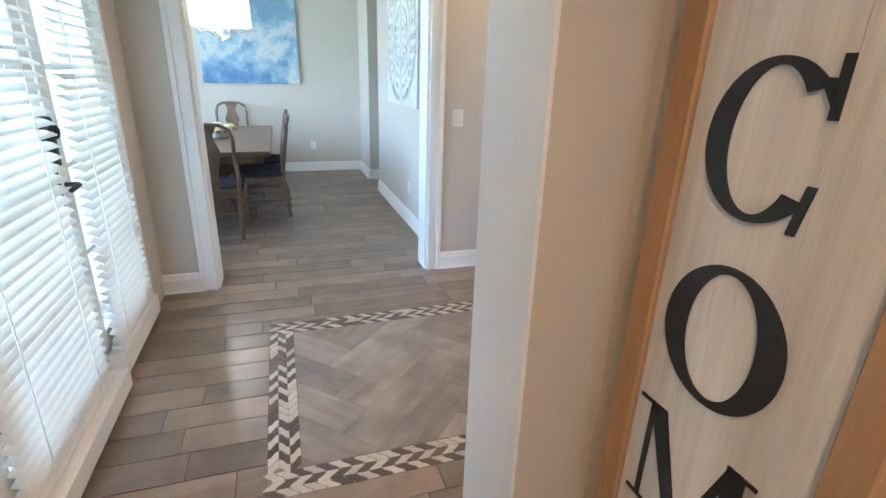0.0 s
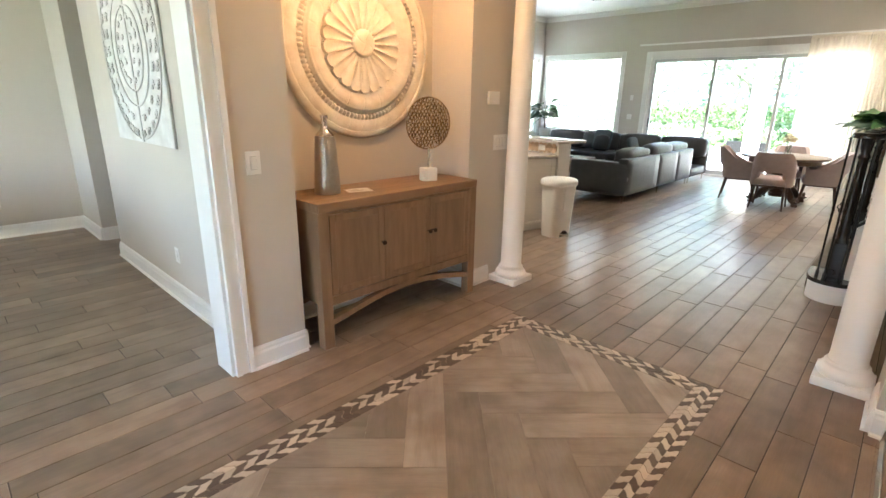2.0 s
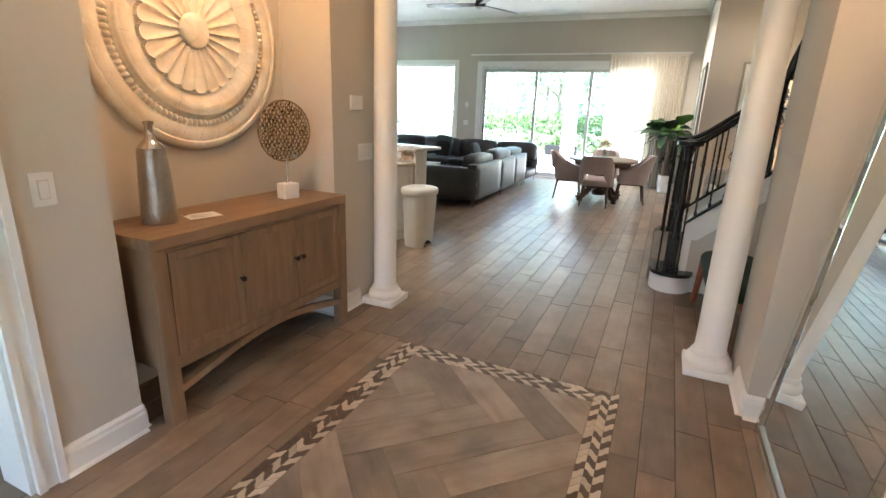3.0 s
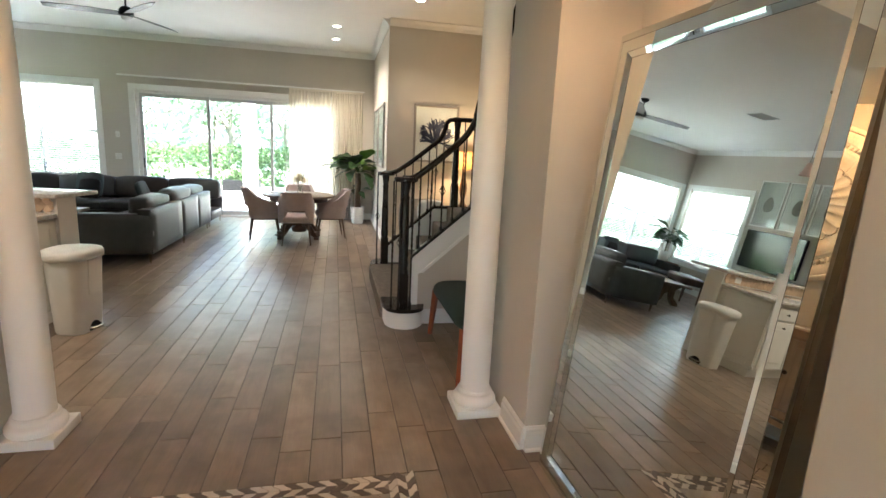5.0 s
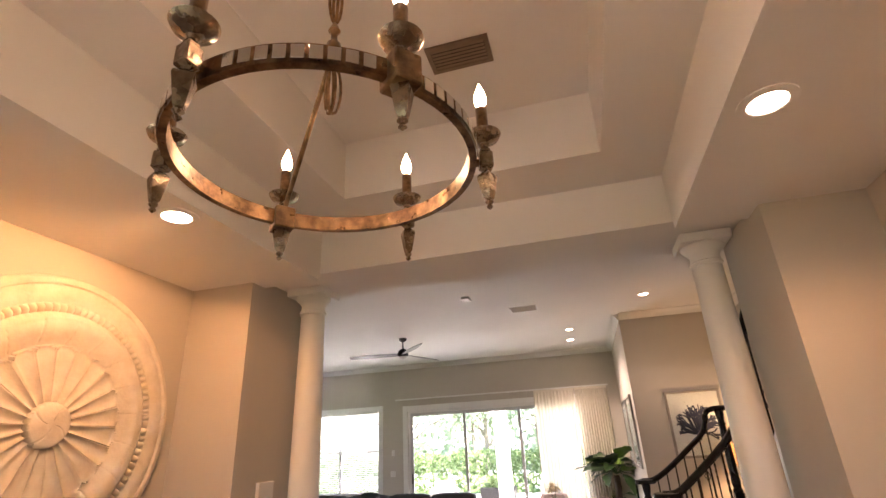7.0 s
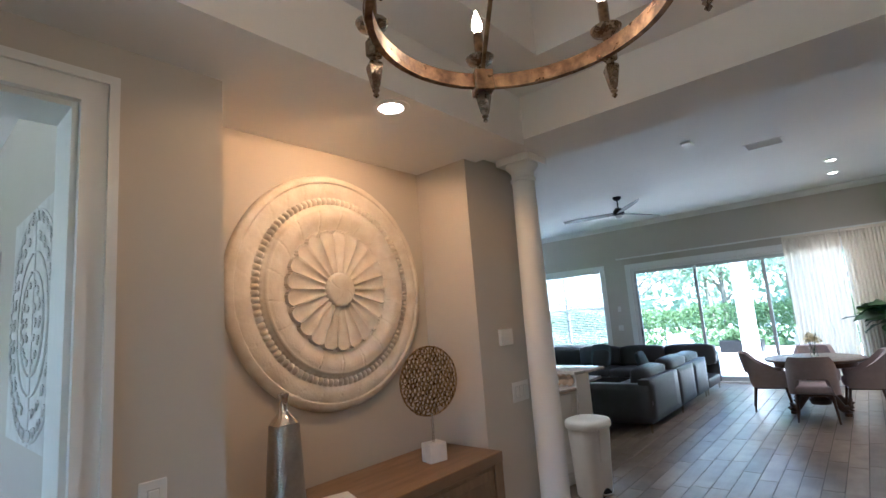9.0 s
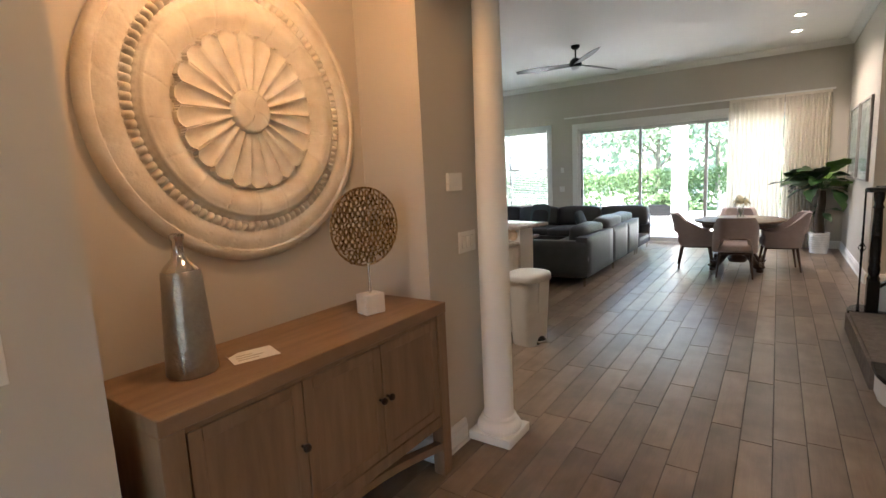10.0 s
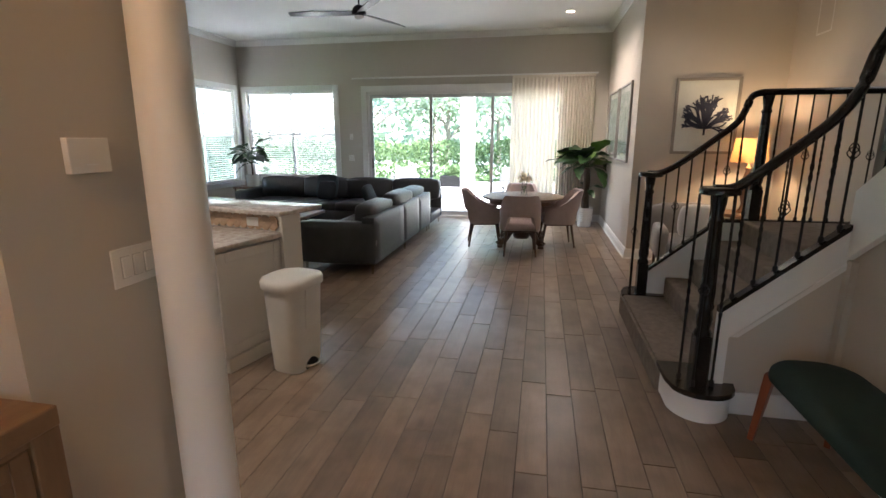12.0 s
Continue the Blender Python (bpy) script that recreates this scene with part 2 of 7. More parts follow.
def thing(name, label, category, m=None, group=""):
    ob = new(name)
    ob.empty_display_size = 0.1
    if m is not None:
        ob.matrix_basis = m
    return tagged(ob, label, category, group)


def setting(name, boxes, material, label, category="wall", bevel=0.0):
    bm = B()
    for d in boxes:
        box(bm, *d, bevel=bevel)
    return tagged(part(name, bm, material), label, category, kind="structure")


def opening_wall(axis, a0, a1, t0, t1, z0, z1, holes):
    """Boxes of a wall along an axis with holes (b0, b1, low, high)."""
    out, cur = [], a0
    def put(p0, p1, lo, hi):
        if p1 - p0 > 1e-4 and hi - lo > 1e-4:
            out.append((p0, p1, t0, t1, lo, hi) if axis == 'x' else (t0, t1, p0, p1, lo, hi))
    for b0, b1, lo, hi in sorted(holes):
        put(cur, b0, z0, z1)
        put(b0, b1, z0, lo)
        put(b0, b1, hi, z1)
        cur = b1
    put(cur, a1, z0, z1)
    return out


# ---- setting: floor, walls, ceilings ----
CZ, SZ = 3.62, 2.70
LIV_X, LIV_Y = 12.376, 8.96
floor = setting("floor", [(-2.8, 12.38, -3.2, 9.1, -0.12, -0.004)], M_GROUT, "grey-brown wood-look plank tile floor through all rooms", "floor")

setting("wall_foyer_left", opening_wall('x', -0.75, 1.77, 3.75, 3.95, 0, CZ, [(-0.255, 1.31, 0, 2.47)])
        + [(1.65, 3.90, 4.17, 4.30, 0, CZ), (1.65, 1.77, 3.95, 4.17, 0, CZ), (3.31, 3.90, 3.75, 4.17, 0, CZ), (1.77, 3.31, 3.75, 4.17, 2.71, CZ)],
        M_WALL, "warm greige painted foyer wall with a recessed niche")
setting("wall_foyer_right", opening_wall('x', -0.75, 1.79, 0.84, 1.07, 0, CZ, [(-0.45, 0.63, 0, 2.47)])
        + [(1.67, 3.90, 0.52, 0.65, 0, CZ), (1.67, 1.79, 0.65, 0.84, 0, CZ), (3.27, 3.90, 0.65, 1.07, 0, CZ), (1.79, 3.27, 0.65, 1.07, 2.71, CZ)],
        M_WALL, "warm greige painted foyer wall with a mirror niche")
setting("wall_front", opening_wall('y', 1.07, 3.75, -0.75, -0.60, 0, CZ, [(1.58, 3.47, 0, 2.47)]), M_WALL, "greige painted wall round the front doors")
setting("wall_dining_right", opening_wall('y', 3.95, 8.30, 1.50, 1.65, 0, CZ, [(6.75, 7.47, 0, 2.46)]), M_WALL, "pale greige dining room wall with a passage")
setting("wall_dining_back", [(-2.80, 1.65, 8.30, 8.45, 0, CZ)], M_WALL, "pale greige dining room wall")
setting("wall_dining_front", opening_wall('y', 3.75, 8.45, -2.80, -2.65, 0, CZ, [(4.8, 7.4, 0.75, 2.6)]), M_WALL, "greige dining room wall with a window")
setting("wall_dining_near", [(-2.65, -0.75, 3.75, 3.95, 0, CZ)], M_WALL, "greige dining room wall")
setting("wall_passage", [(1.65, 3.0, 6.60, 6.75, 0, CZ), (1.65, 3.0, 7.47, 7.62, 0, CZ), (2.85, 3.0, 6.75, 7.47, 0, CZ)], M_WALL, "warm greige passage wall")
setting("wall_study", [(-0.75, -0.60, -3.0, 0.84, 0, CZ), (-0.60, 3.9, -3.15, -3.0, 0, CZ), (3.77, 3.9, -3.0, 0.52, 0, CZ)], M_WALL, "warm greige wall of the side room")
setting("wall_kitchen", [(1.65, 3.0, 4.30, 4.42, 0, CZ), (3.0, 3.15, 7.47, LIV_Y, 0, CZ)], M_WALL, "greige kitchen wall")
setting("wall_living_side", opening_wall('x', 3.0, LIV_X + 0.15, LIV_Y, LIV_Y + 0.15, 0, CZ, [(10.27, 12.17, 0.72, 2.62)]), M_WALL, "greige living room wall with a window")
setting("wall_living_back", opening_wall('y', 1.10, LIV_Y, LIV_X, LIV_X + 0.18, 0, CZ, [(2.0, 6.04, 0.0, 2.55), (6.77, 8.80, 0.80, 2.60)]), M_WALL, "greige living room wall with sliding doors and a window")
setting("wall_living_right", [(9.27, LIV_X, 1.10, 1.25, 0, CZ), (9.27, 9.42, -0.45, 1.10, 0, CZ)], M_WALL, "greige living room wall turning into the lamp nook")
setting("wall_nook", [(7.55, 9.42, -0.60, -0.45, 0, 6.0), (7.40, 7.55, -3.0, -0.45, 0, 6.0), (3.9, 7.40, -3.15, -3.0, 0, 6.0)], M_WALL, "greige wall behind the staircase")

setting("ceiling_living", [(3.0, LIV_X + 0.18, 1.07, LIV_Y + 0.15, CZ, CZ + 0.12), (7.2, 9.42, -0.6, 1.07, CZ, CZ + 0.12), (1.65, 3.0, 4.30, LIV_Y, CZ, CZ + 0.12), (5.2, 7.2, -3.0, 1.07, CZ, CZ + 0.12), (3.75, 5.2, 0.77, 1.07, CZ, CZ + 0.12), (9.42, LIV_X, 1.0, 1.07, CZ, CZ + .12)], M_CEIL, "white painted flat living room ceiling", "ceiling")
setting("ceiling_stairwell", [(3.7, 5.4, -3.15, 1.07, 5.4, 5.5)], M_CEIL, "white stairwell ceiling", "ceiling")
setting("wall_stairwell_upper", [(3.9, 5.2, 0.77, 0.9, CZ + 0.12, 5.4), (5.2, 5.35, -3.0, 0.9, CZ + 0.12, 5.4), (3.77, 3.9, -3.0, 1.07, CZ, 5.4)], M_WALL, "greige stairwell wall")
setting("ceiling_dining", [(-2.8, 1.65, 3.75, 8.45, 3.35, 3.45)], M_CEIL, "white dining room ceiling", "ceiling")
setting("ceiling_study", [(-0.75, 3.9, -3.15, 0.84, 2.9, 3.0)], M_CEIL, "white side room ceiling", "ceiling")
setting("ceiling_passage", [(1.65, 3.0, 6.6, 7.62, 2.7, 2.8)], M_CEIL, "white passage ceiling", "ceiling")
# foyer tray ceiling: soffit ring, first rise, ledge, second rise, top
TX0, TX1, TY0, TY1 = -0.15, 3.43, 1.40, 3.375
UX0, UX1, UY0, UY1 = 0.20, 3.08, 1.715, 3.05
setting("ceiling_foyer_soffit", [(-0.60, 3.43, 0.65, TY0, SZ, 3.01), (-0.60, 3.43, TY1, 4.17, SZ, 3.01), (-0.60, TX0, TY0, TY1, SZ, 3.01)], M_CEIL, "painted foyer ceiling soffit round the tray", "ceiling")
setting("ceiling_foyer_ledge", [(TX0 - 0.1, TX1 + 0.2, TY0 - 0.1, UY0, 3.01, 3.36), (TX0 - 0.1, TX1 + 0.2, UY1, TY1 + 0.1, 3.01, 3.36), (TX0 - 0.1, UX0, UY0, UY1, 3.01, 3.36), (UX1, TX1 + 0.2, UY0, UY1, 3.01, 3.36)], M_CEIL, "stepped tray ceiling ledge over the foyer", "ceiling")
setting("ceiling_foyer_top", [(UX0 - 0.1, UX1 + 0.1, UY0 - 0.1, UY1 + 0.1, 3.36, 3.46)], M_CEIL, "top of the stepped foyer tray ceiling", "ceiling")
setting("foyer_beam", [(3.43, 3.90, 1.07, 3.75, 2.74, 3.01), (3.63, 3.90, 1.07, 3.75, 3.01, CZ)], M_CEIL, "painted beam over the columns", "beam")

# ---- more materials ----
M_OAK = mat("weathered_oak", (0.265, 0.168, 0.096), (0.185, 0.112, 0.062), 0.5, 1.5, (13, 13, 1.6), bump=0.15, fine=50, rnd=0.08, contrast=0.6)
M_OAKTOP = mat("weathered_oak_top", (0.275, 0.172, 0.096), (0.195, 0.118, 0.065), 0.45, 1.5, (1.6, 14, 3), bump=0.2, fine=50, contrast=0.8)
M_DINWOOD = mat("grey_brown_wood", (0.20, 0.135, 0.085), (0.105, 0.066, 0.04), 0.42, 2.0, (3, 14, 3), bump=0.15, fine=60, rnd=0.15, contrast=0.8)
M_DARKPULL = mat("dark_bronze", (0.05, 0.035, 0.025), None, 0.4, metal=0.8)
M_BLACK = mat("black_lacquered_wood", (0.014, 0.012, 0.011), (0.02, 0.017, 0.015), 0.24, 6, bump=0.04)
M_IRON = mat("black_iron", (0.012, 0.011, 0.011), None, 0.45, 20, metal=0.5, bump=0.1)
M_PLASTER = mat("carved_plaster", (0.78, 0.72, 0.62), (0.64, 0.56, 0.45), 0.8, 9, bump=0.35, fine=70, contrast=0.7)
M_WHITEWASH = mat("whitewashed_carving", (0.74, 0.73, 0.70), (0.55, 0.53, 0.50), 0.8, 7, bump=0.3, fine=60)
M_SILVER = mat("hammered_pewter", (0.42, 0.39, 0.35), (0.34, 0.315, 0.28), 0.34, 30, metal=0.9, bump=0.8, fine=85)
M_CHROME = mat("polished_silver", (0.75, 0.72, 0.68), None, 0.12, metal=1.0, bump=0.0)
M_GOLDNET = mat("champagne_gold", (0.50, 0.37, 0.21), (0.20, 0.135, 0.075), 0.28, 30, metal=0.9, bump=0.2)
M_BRONZE = mat("aged_bronze_leaf", (0.36, 0.225, 0.12), (0.10, 0.06, 0.036), 0.30, 26, metal=0.92, bump=0.5, fine=45, contrast=0.9)
M_SILVERLEAF = mat("tarnished_silver_leaf", (0.42, 0.34, 0.25), (0.17, 0.12, 0.08), 0.27, 22, metal=0.95, bump=0.4, fine=50, contrast=0.8)
M_SILVEREDGE = mat("champagne_silver_leaf", (0.50, 0.46, 0.40), (0.40, 0.36, 0.31), 0.16, 12, metal=0.85, bump=0.0)
M_MARBLE = mat("white_marble", (0.80, 0.78, 0.75), (0.66, 0.64, 0.61), 0.3, 9, bump=0.02)
M_PAPER = mat("white_card", (0.82, 0.81, 0.78), None, 0.6, 4, bump=0.02)
M_INK = mat("black_letter_paint", (0.012, 0.014, 0.017), None, 0.55, 20, bump=0.1)
M_PLASTIC = mat("white_plastic", (0.80, 0.78, 0.73), None, 0.35, 4, bump=0.02)
M_SIGN = mat("whitewashed_boards", (0.80, 0.79, 0.75), (0.50, 0.46, 0.41), 0.6, 1.6, (9, 14, 0.8), bump=0.3, fine=40, contrast=0.55)
M_RAWPINE = mat("raw_pine_edge", (0.48, 0.31, 0.16), (0.34, 0.20, 0.095), 0.6, 3, (8, 8, 1.2), bump=0.2)
M_FLAME = glow("lit_candle_bulb", (1.0, 0.74, 0.42), 9.0)
M_LAMPFACE = glow("lit_recessed_lens", (1.0, 0.83, 0.60), 6.0)
M_LENS_OFF = mat("frosted_lens", (0.85, 0.85, 0.83), None, 0.4)
M_MIRROR = mat("mirror_silver", (0.76, 0.80, 0.78), (0.76, 0.80, 0.78), 0.0, metal=1.0, bump=0.0)
M_MIRROR.node_tree.nodes["Principled BSDF"].inputs["Roughness"].default_value = 0.01
for _l in list(M_MIRROR.node_tree.links):
    if _l.to_socket.name == "Roughness":
        M_MIRROR.node_tree.links.remove(_l)


def glass_material(name, tint=(0.97, 0.99, 0.98), gloss=0.5):
    k = Nodes(name)
    k.t.nodes.remove(k.b)
    tr, gl, mx, fr = k.n("ShaderNodeBsdfTransparent"), k.n("ShaderNodeBsdfGlossy"), k.n("ShaderNodeMixShader"), k.n("ShaderNodeFresnel", IOR=1.45)
    tr.inputs[0].default_value = (*tint, 1)
    gl.inputs["Roughness"].default_value = 0.02
    mu = k.t.nodes.new("ShaderNodeMath")
    mu.operation = 'MULTIPLY'
    mu.inputs[1].default_value = gloss
    k.l(fr.outputs[0], mu.inputs[0])
    k.l(mu.outputs[0], mx.inputs[0])
    k.l(tr.outputs[0], mx.inputs[1])
    k.l(gl.outputs[0], mx.inputs[2])
    k.l(mx.outputs[0], k.t.nodes["Material Output"].inputs[0])
    return k.m


def cloth_material(name, color, through_amount, rough_scale=30.0, dark=0.9):
    """Thin cloth or slat that lets some light through."""
    k = Nodes(name)
    k.t.nodes.remove(k.b)
    d, tr, mx = k.n("ShaderNodeBsdfDiffuse"), k.n("ShaderNodeBsdfTranslucent"), k.n("ShaderNodeMixShader")
    tc, nz, cm = k.n("ShaderNodeTexCoord"), k.n("ShaderNodeTexNoise", Scale=rough_scale, Detail=4.0), k.t.nodes.new("ShaderNodeMix")
    cm.data_type = 'RGBA'
    cm.inputs[6].default_value, cm.inputs[7].default_value = (*color, 1), (*[c * dark for c in color], 1)
    k.l(tc.outputs["Object"], nz.inputs["Vector"])
    k.l(nz.outputs[0], cm.inputs[0])
    k.l(cm.outputs[2], d.inputs[0])
    k.l(cm.outputs[2], tr.inputs[0])
    mx.inputs[0].default_value = through_amount
    k.l(d.outputs[0], mx.inputs[1])
    k.l(tr.outputs[0], mx.inputs[2])
    k.l(mx.outputs[0], k.t.nodes["Material Output"].inputs[0])
    return k.m


M_GLASS = glass_material("window_glass")
M_BLIND = cloth_material("white_blind_slat", (0.86, 0.86, 0.84), 0.20)
M_SHEER = cloth_material("cream_sheer_curtain", (0.82, 0.76, 0.64), 0.34, 60)
M_SHADE = cloth_material("white_linen_shade", (0.88, 0.82, 0.72), 0.5, 90)
M_TANSHADE = cloth_material("tan_linen_shade", (0.62, 0.45, 0.28), 0.5, 90)


# ---- trim ----
def baseboard(segs):
    """Each seg: x0, y0, x1, y1 and the side the board stands out to (+1 left of the run, -1 right)."""
    for x0, y0, x1, y1, side in segs:
        d = Vector((x1 - x0, y1 - y0))
        L = d.length
        bm = B()
        prism(bm, [(0, 0), (0.020, 0), (0.020, 0.095), (0.014, 0.108), (0.014, 0.122), (0.007, 0.135), (0.0, 0.138)], 0, L, 'y')
        prism(bm, [(0.020, 0), (0.034, 0), (0.030, 0.010), (0.020, 0.016)], 0, L, 'y')
        ob = part("baseboard", bm, M_TRIM)
        a = math.atan2(d.y, d.x) - math.pi / 2
        m = Matrix.Translation((x0, y0, 0)) @ Matrix.Rotation(a, 4, 'Z')
        if side > 0:
            m = m @ Matrix.Diagonal((-1, 1, 1, 1))
        ob.matrix_basis = m
        tagged(ob, "white painted moulded baseboard along the wall", "baseboard", kind="structure")


baseboard([(-0.60, 3.75, -0.357, 3.75, -1), (-0.60, 3.75, -0.60, 3.47, -1), (1.415, 3.75, 1.77, 3.75, -1), (3.31, 3.75, 3.60, 3.75, -1),
           (1.77, 3.75, 1.77, 4.17, -1), (1.77, 4.17, 3.31, 4.17, -1), (3.31, 4.17, 3.31, 3.75, -1),
           (0.63, 1.07, 1.79, 1.07, 1), (1.79, 0.65, 3.27, 0.65, 1), (3.27, 0.65, 3.27, 1.07, 1), (3.27, 1.07, 3.60, 1.07, 1), (1.79, 1.07, 1.79, 0.65, 1),
           (1.50, 3.97, 1.50, 6.75, 1), (1.50, 7.47, 1.50, 8.30, 1), (1.50, 7.47, 1.65, 7.47, -1), (-2.65, 8.30, 1.50, 8.30, -1), (0.80, 0.84, 0.80, -3.0, -1), (0.66, 0.84, 0.80, 0.84, -1),
           (9.27, 1.25, LIV_X, 1.25, 1), (9.27, 1.25, 9.27, -0.45, -1), (LIV_X, 1.25, LIV_X, 2.0, 1), (LIV_X, 6.16, LIV_X, LIV_Y, 1), (LIV_X, LIV_Y, 3.15, LIV_Y, 1),
           (5.31, 0.82, 3.92, 0.82, -1)])

# side room wall that carries the sign, and the bare jamb of the opening
setting("wall_hall", [(0.80, 0.95, -3.0, 0.84, 0, 2.9)], M_WALL, "warm greige wall of the side hall")
setting("opening_jamb", [(0.626, 0.634, 0.838, 1.072, 0, 2.47)], M_TRIM, "white painted jamb of the side opening", "trim")


def casing(name, axis, u0, u1, top, face, out, width=0.105):
    """Stepped door casing round an opening; out is the way it stands off the wall."""
    bm = B()
    for w0, w1, t in ((0, 0.03, 0.026), (0.03, 0.075, 0.016), (0.075, width, 0.030)):
        a, b = sorted((face, face + out * t))
        for s0, s1, lo, hi in ((u0 - w1, u0 - w0, 0, top + w1), (u1 + w0, u1 + w1, 0, top + w1), (u0 - w0, u1 + w0, top + w0, top + w1)):
            if axis == 'x':
                box(bm, s0, s1, a, b, lo, hi)
            else:
                box(bm, a, b, s0, s1, lo, hi)
    return tagged(part(name, bm, M_TRIM), "white painted stepped casing round the opening", "door casing", kind="structure")


casing("casing_dining", 'x', -0.255, 1.31, 2.47, 3.75, -1)
casing("casing_dining_inner", 'x', -0.255, 1.31, 2.47, 3.95, 1)
setting("jamb_dining", [(-0.257, -0.240, 3.752, 3.948, 0, 2.47), (1.292, 1.312, 3.752, 3.948, 0, 2.47), (-0.24, 1.292, 3.752, 3.948, 2.45, 2.472)], M_TRIM, "white painted jamb lining of the dining opening", "trim")


def crown(name, x0, y0, x1, y1, z, side, size=0.10):
    d = Vector((x1 - x0, y1 - y0))
    bm = B()
    s = size
    prism(bm, [(0, 0), (0, -s), (0.014, -s), (0.02, -s * 0.86), (s * 0.45, -s * 0.5), (s * 0.82, -s * 0.18), (s, -0.014), (s, 0)], 0, d.length, 'y')
    ob = part(name, bm, M_TRIM)
    m = Matrix.Translation((x0, y0, z)) @ Matrix.Rotation(math.atan2(d.y, d.x) - math.pi / 2, 4, 'Z')
    if side > 0:
        m = m @ Matrix.Diagonal((-1, 1, 1, 1))
    ob.matrix_basis = m
    tagged(ob, "white painted crown moulding under the ceiling", "crown moulding", kind="structure")


for _c in ((LIV_X, LIV_Y, LIV_X, 1.25, -1), (3.15, LIV_Y, LIV_X, LIV_Y, -1), (9.27, 1.25, LIV_X, 1.25, 1), (9.27, 1.25, 9.27, -0.45, -1), (7.55, -0.45, 9.27, -0.45, 1)):
    crown("crown_moulding", *_c[:4], CZ, _c[4])

# ---- columns ----
def column(x, y):
    t = thing("column", "white painted round wooden column on a square plinth", "column", pose(x, y, 0), "columns of the foyer")
    bm = B()
    box(bm, -0.139, 0.139, -0.139, 0.139, 0, 0.055, bevel=0.006, seg=2)
    part("plinth", bm, M_TRIM, t, smooth=40)
    bm = B()
    lathe(bm, [(0.128, 0.055), (0.134, 0.070), (0.134, 0.088), (0.124, 0.104), (0.112, 0.110), (0.106, 0.122), (0.108, 0.134), (0.100, 0.146)], 40)
    part("base_moulding", bm, M_TRIM, t, smooth=40)
    bm = B()
    lathe(bm, [(0.094, 0.146), (0.090, 0.17), (0.090, 0.9), (0.087, 1.6), (0.080, 2.2), (0.075, 2.575)], 40)
    part("shaft", bm, M_TRIM, t, smooth=40)
    bm = B()
    lathe(bm, [(0.075, 2.575), (0.085, 2.580), (0.085, 2.596), (0.076, 2.602), (0.076, 2.64), (0.088, 2.655), (0.108, 2.675), (0.112, 2.69)], 40)
    box(bm, -0.125, 0.125, -0.125, 0.125, 2.69, 2.742, bevel=0.004)
    part("capital", bm, M_TRIM, t, smooth=40)
    return t


column(3.74, 3.59)
column(3.74, 1.22)

# ---- sideboard ----
sb = thing("sideboard", "weathered oak three-door sideboard with arched stretcher in the niche", "sideboard", pose(1.84, 3.635, 0))
W, D, Hh = 1.445, 0.49, 0.945
bx("top", (0, W, 0, D, Hh - 0.055, Hh), M_OAKTOP, sb, bevel=0.003)
for _n, _x in (("l", 0.0), ("r", W - 0.075)):
    for _y in (0.004, D - 0.075):
        bx("leg", (_x, _x + 0.075, _y, _y + 0.071, 0, Hh - 0.055), M_OAK, sb, bevel=0.003)
bx("side_panel", (0.012, 0.03, 0.075, D - 0.075, 0.29, Hh - 0.055), M_OAK, sb)
bx("side_panel", (W - 0.03, W - 0.012, 0.075, D - 0.075, 0.29, Hh - 0.055), M_OAK, sb)
bx("back_panel", (0.075, W - 0.075, D - 0.03, D - 0.012, 0.29, Hh - 0.055), M_OAK, sb)
bx("bottom_panel", (0.03, W - 0.03, 0.03, D - 0.03, 0.29, 0.31), M_OAK, sb)
bx("bottom_rail", (0.075, W - 0.075, 0.010, 0.045, 0.285, 0.345), M_OAK, sb, bevel=0.003)
bx("top_rail", (0.075, W - 0.075, 0.012, 0.045, Hh - 0.075, Hh - 0.056), M_OAK, sb)
_dw = (W - 0.15 - 0.024) / 3
for _i in range(3):
    _x0 = 0.075 + 0.006 + _i * (_dw + 0.006)
    dr = bx("door", (_x0, _x0 + _dw, 0.016, 0.034, 0.35, Hh - 0.079), M_OAK, sb, bevel=0.002)
    for _a, _b2, _c2, _d2 in ((0, 0.045, 0.35, Hh - 0.079), (_dw - 0.045, _dw, 0.35, Hh - 0.079), (0.046, _dw - 0.046, 0.35, 0.395), (0.046, _dw - 0.046, Hh - 0.124, Hh - 0.079)):
        bx("door_frame", (_x0 + _a, _x0 + _b2, 0.010, 0.0157, _c2, _d2), M_OAK, dr, bevel=0.0015)
    bm = B()
    _kx = _x0 + (_dw - 0.022 if _i in (0, 1) else 0.022)
    lathe(bm, [(0.006, 0.010), (0.006, -0.006), (0.014, -0.012), (0.017, -0.02), (0.013, -0.027), (0.0, -0.029)], 16, _kx, 0, 0.625, 'y')
    part("knob", bm, M_DARKPULL, dr, "round dark bronze knob", smooth=50)
for _yy in (0.012, D - 0.06):
    for _s in (0, 1):
        bm = B()
        pts = []
        for _k in range(13):
            u = _k / 12
            x = 0.075 + (W / 2 - 0.075) * u
            pts.append((x if not _s else W - x, 0.150 + 0.098 * math.sin(u * math.pi / 2) ** 1.1))
        out = pts + [(p[0], p[1] + 0.038) for p in pts[::-1]]
        prism(bm, out, _yy, _yy + 0.045, 'y')
        part("stretcher", bm, M_OAK, sb)

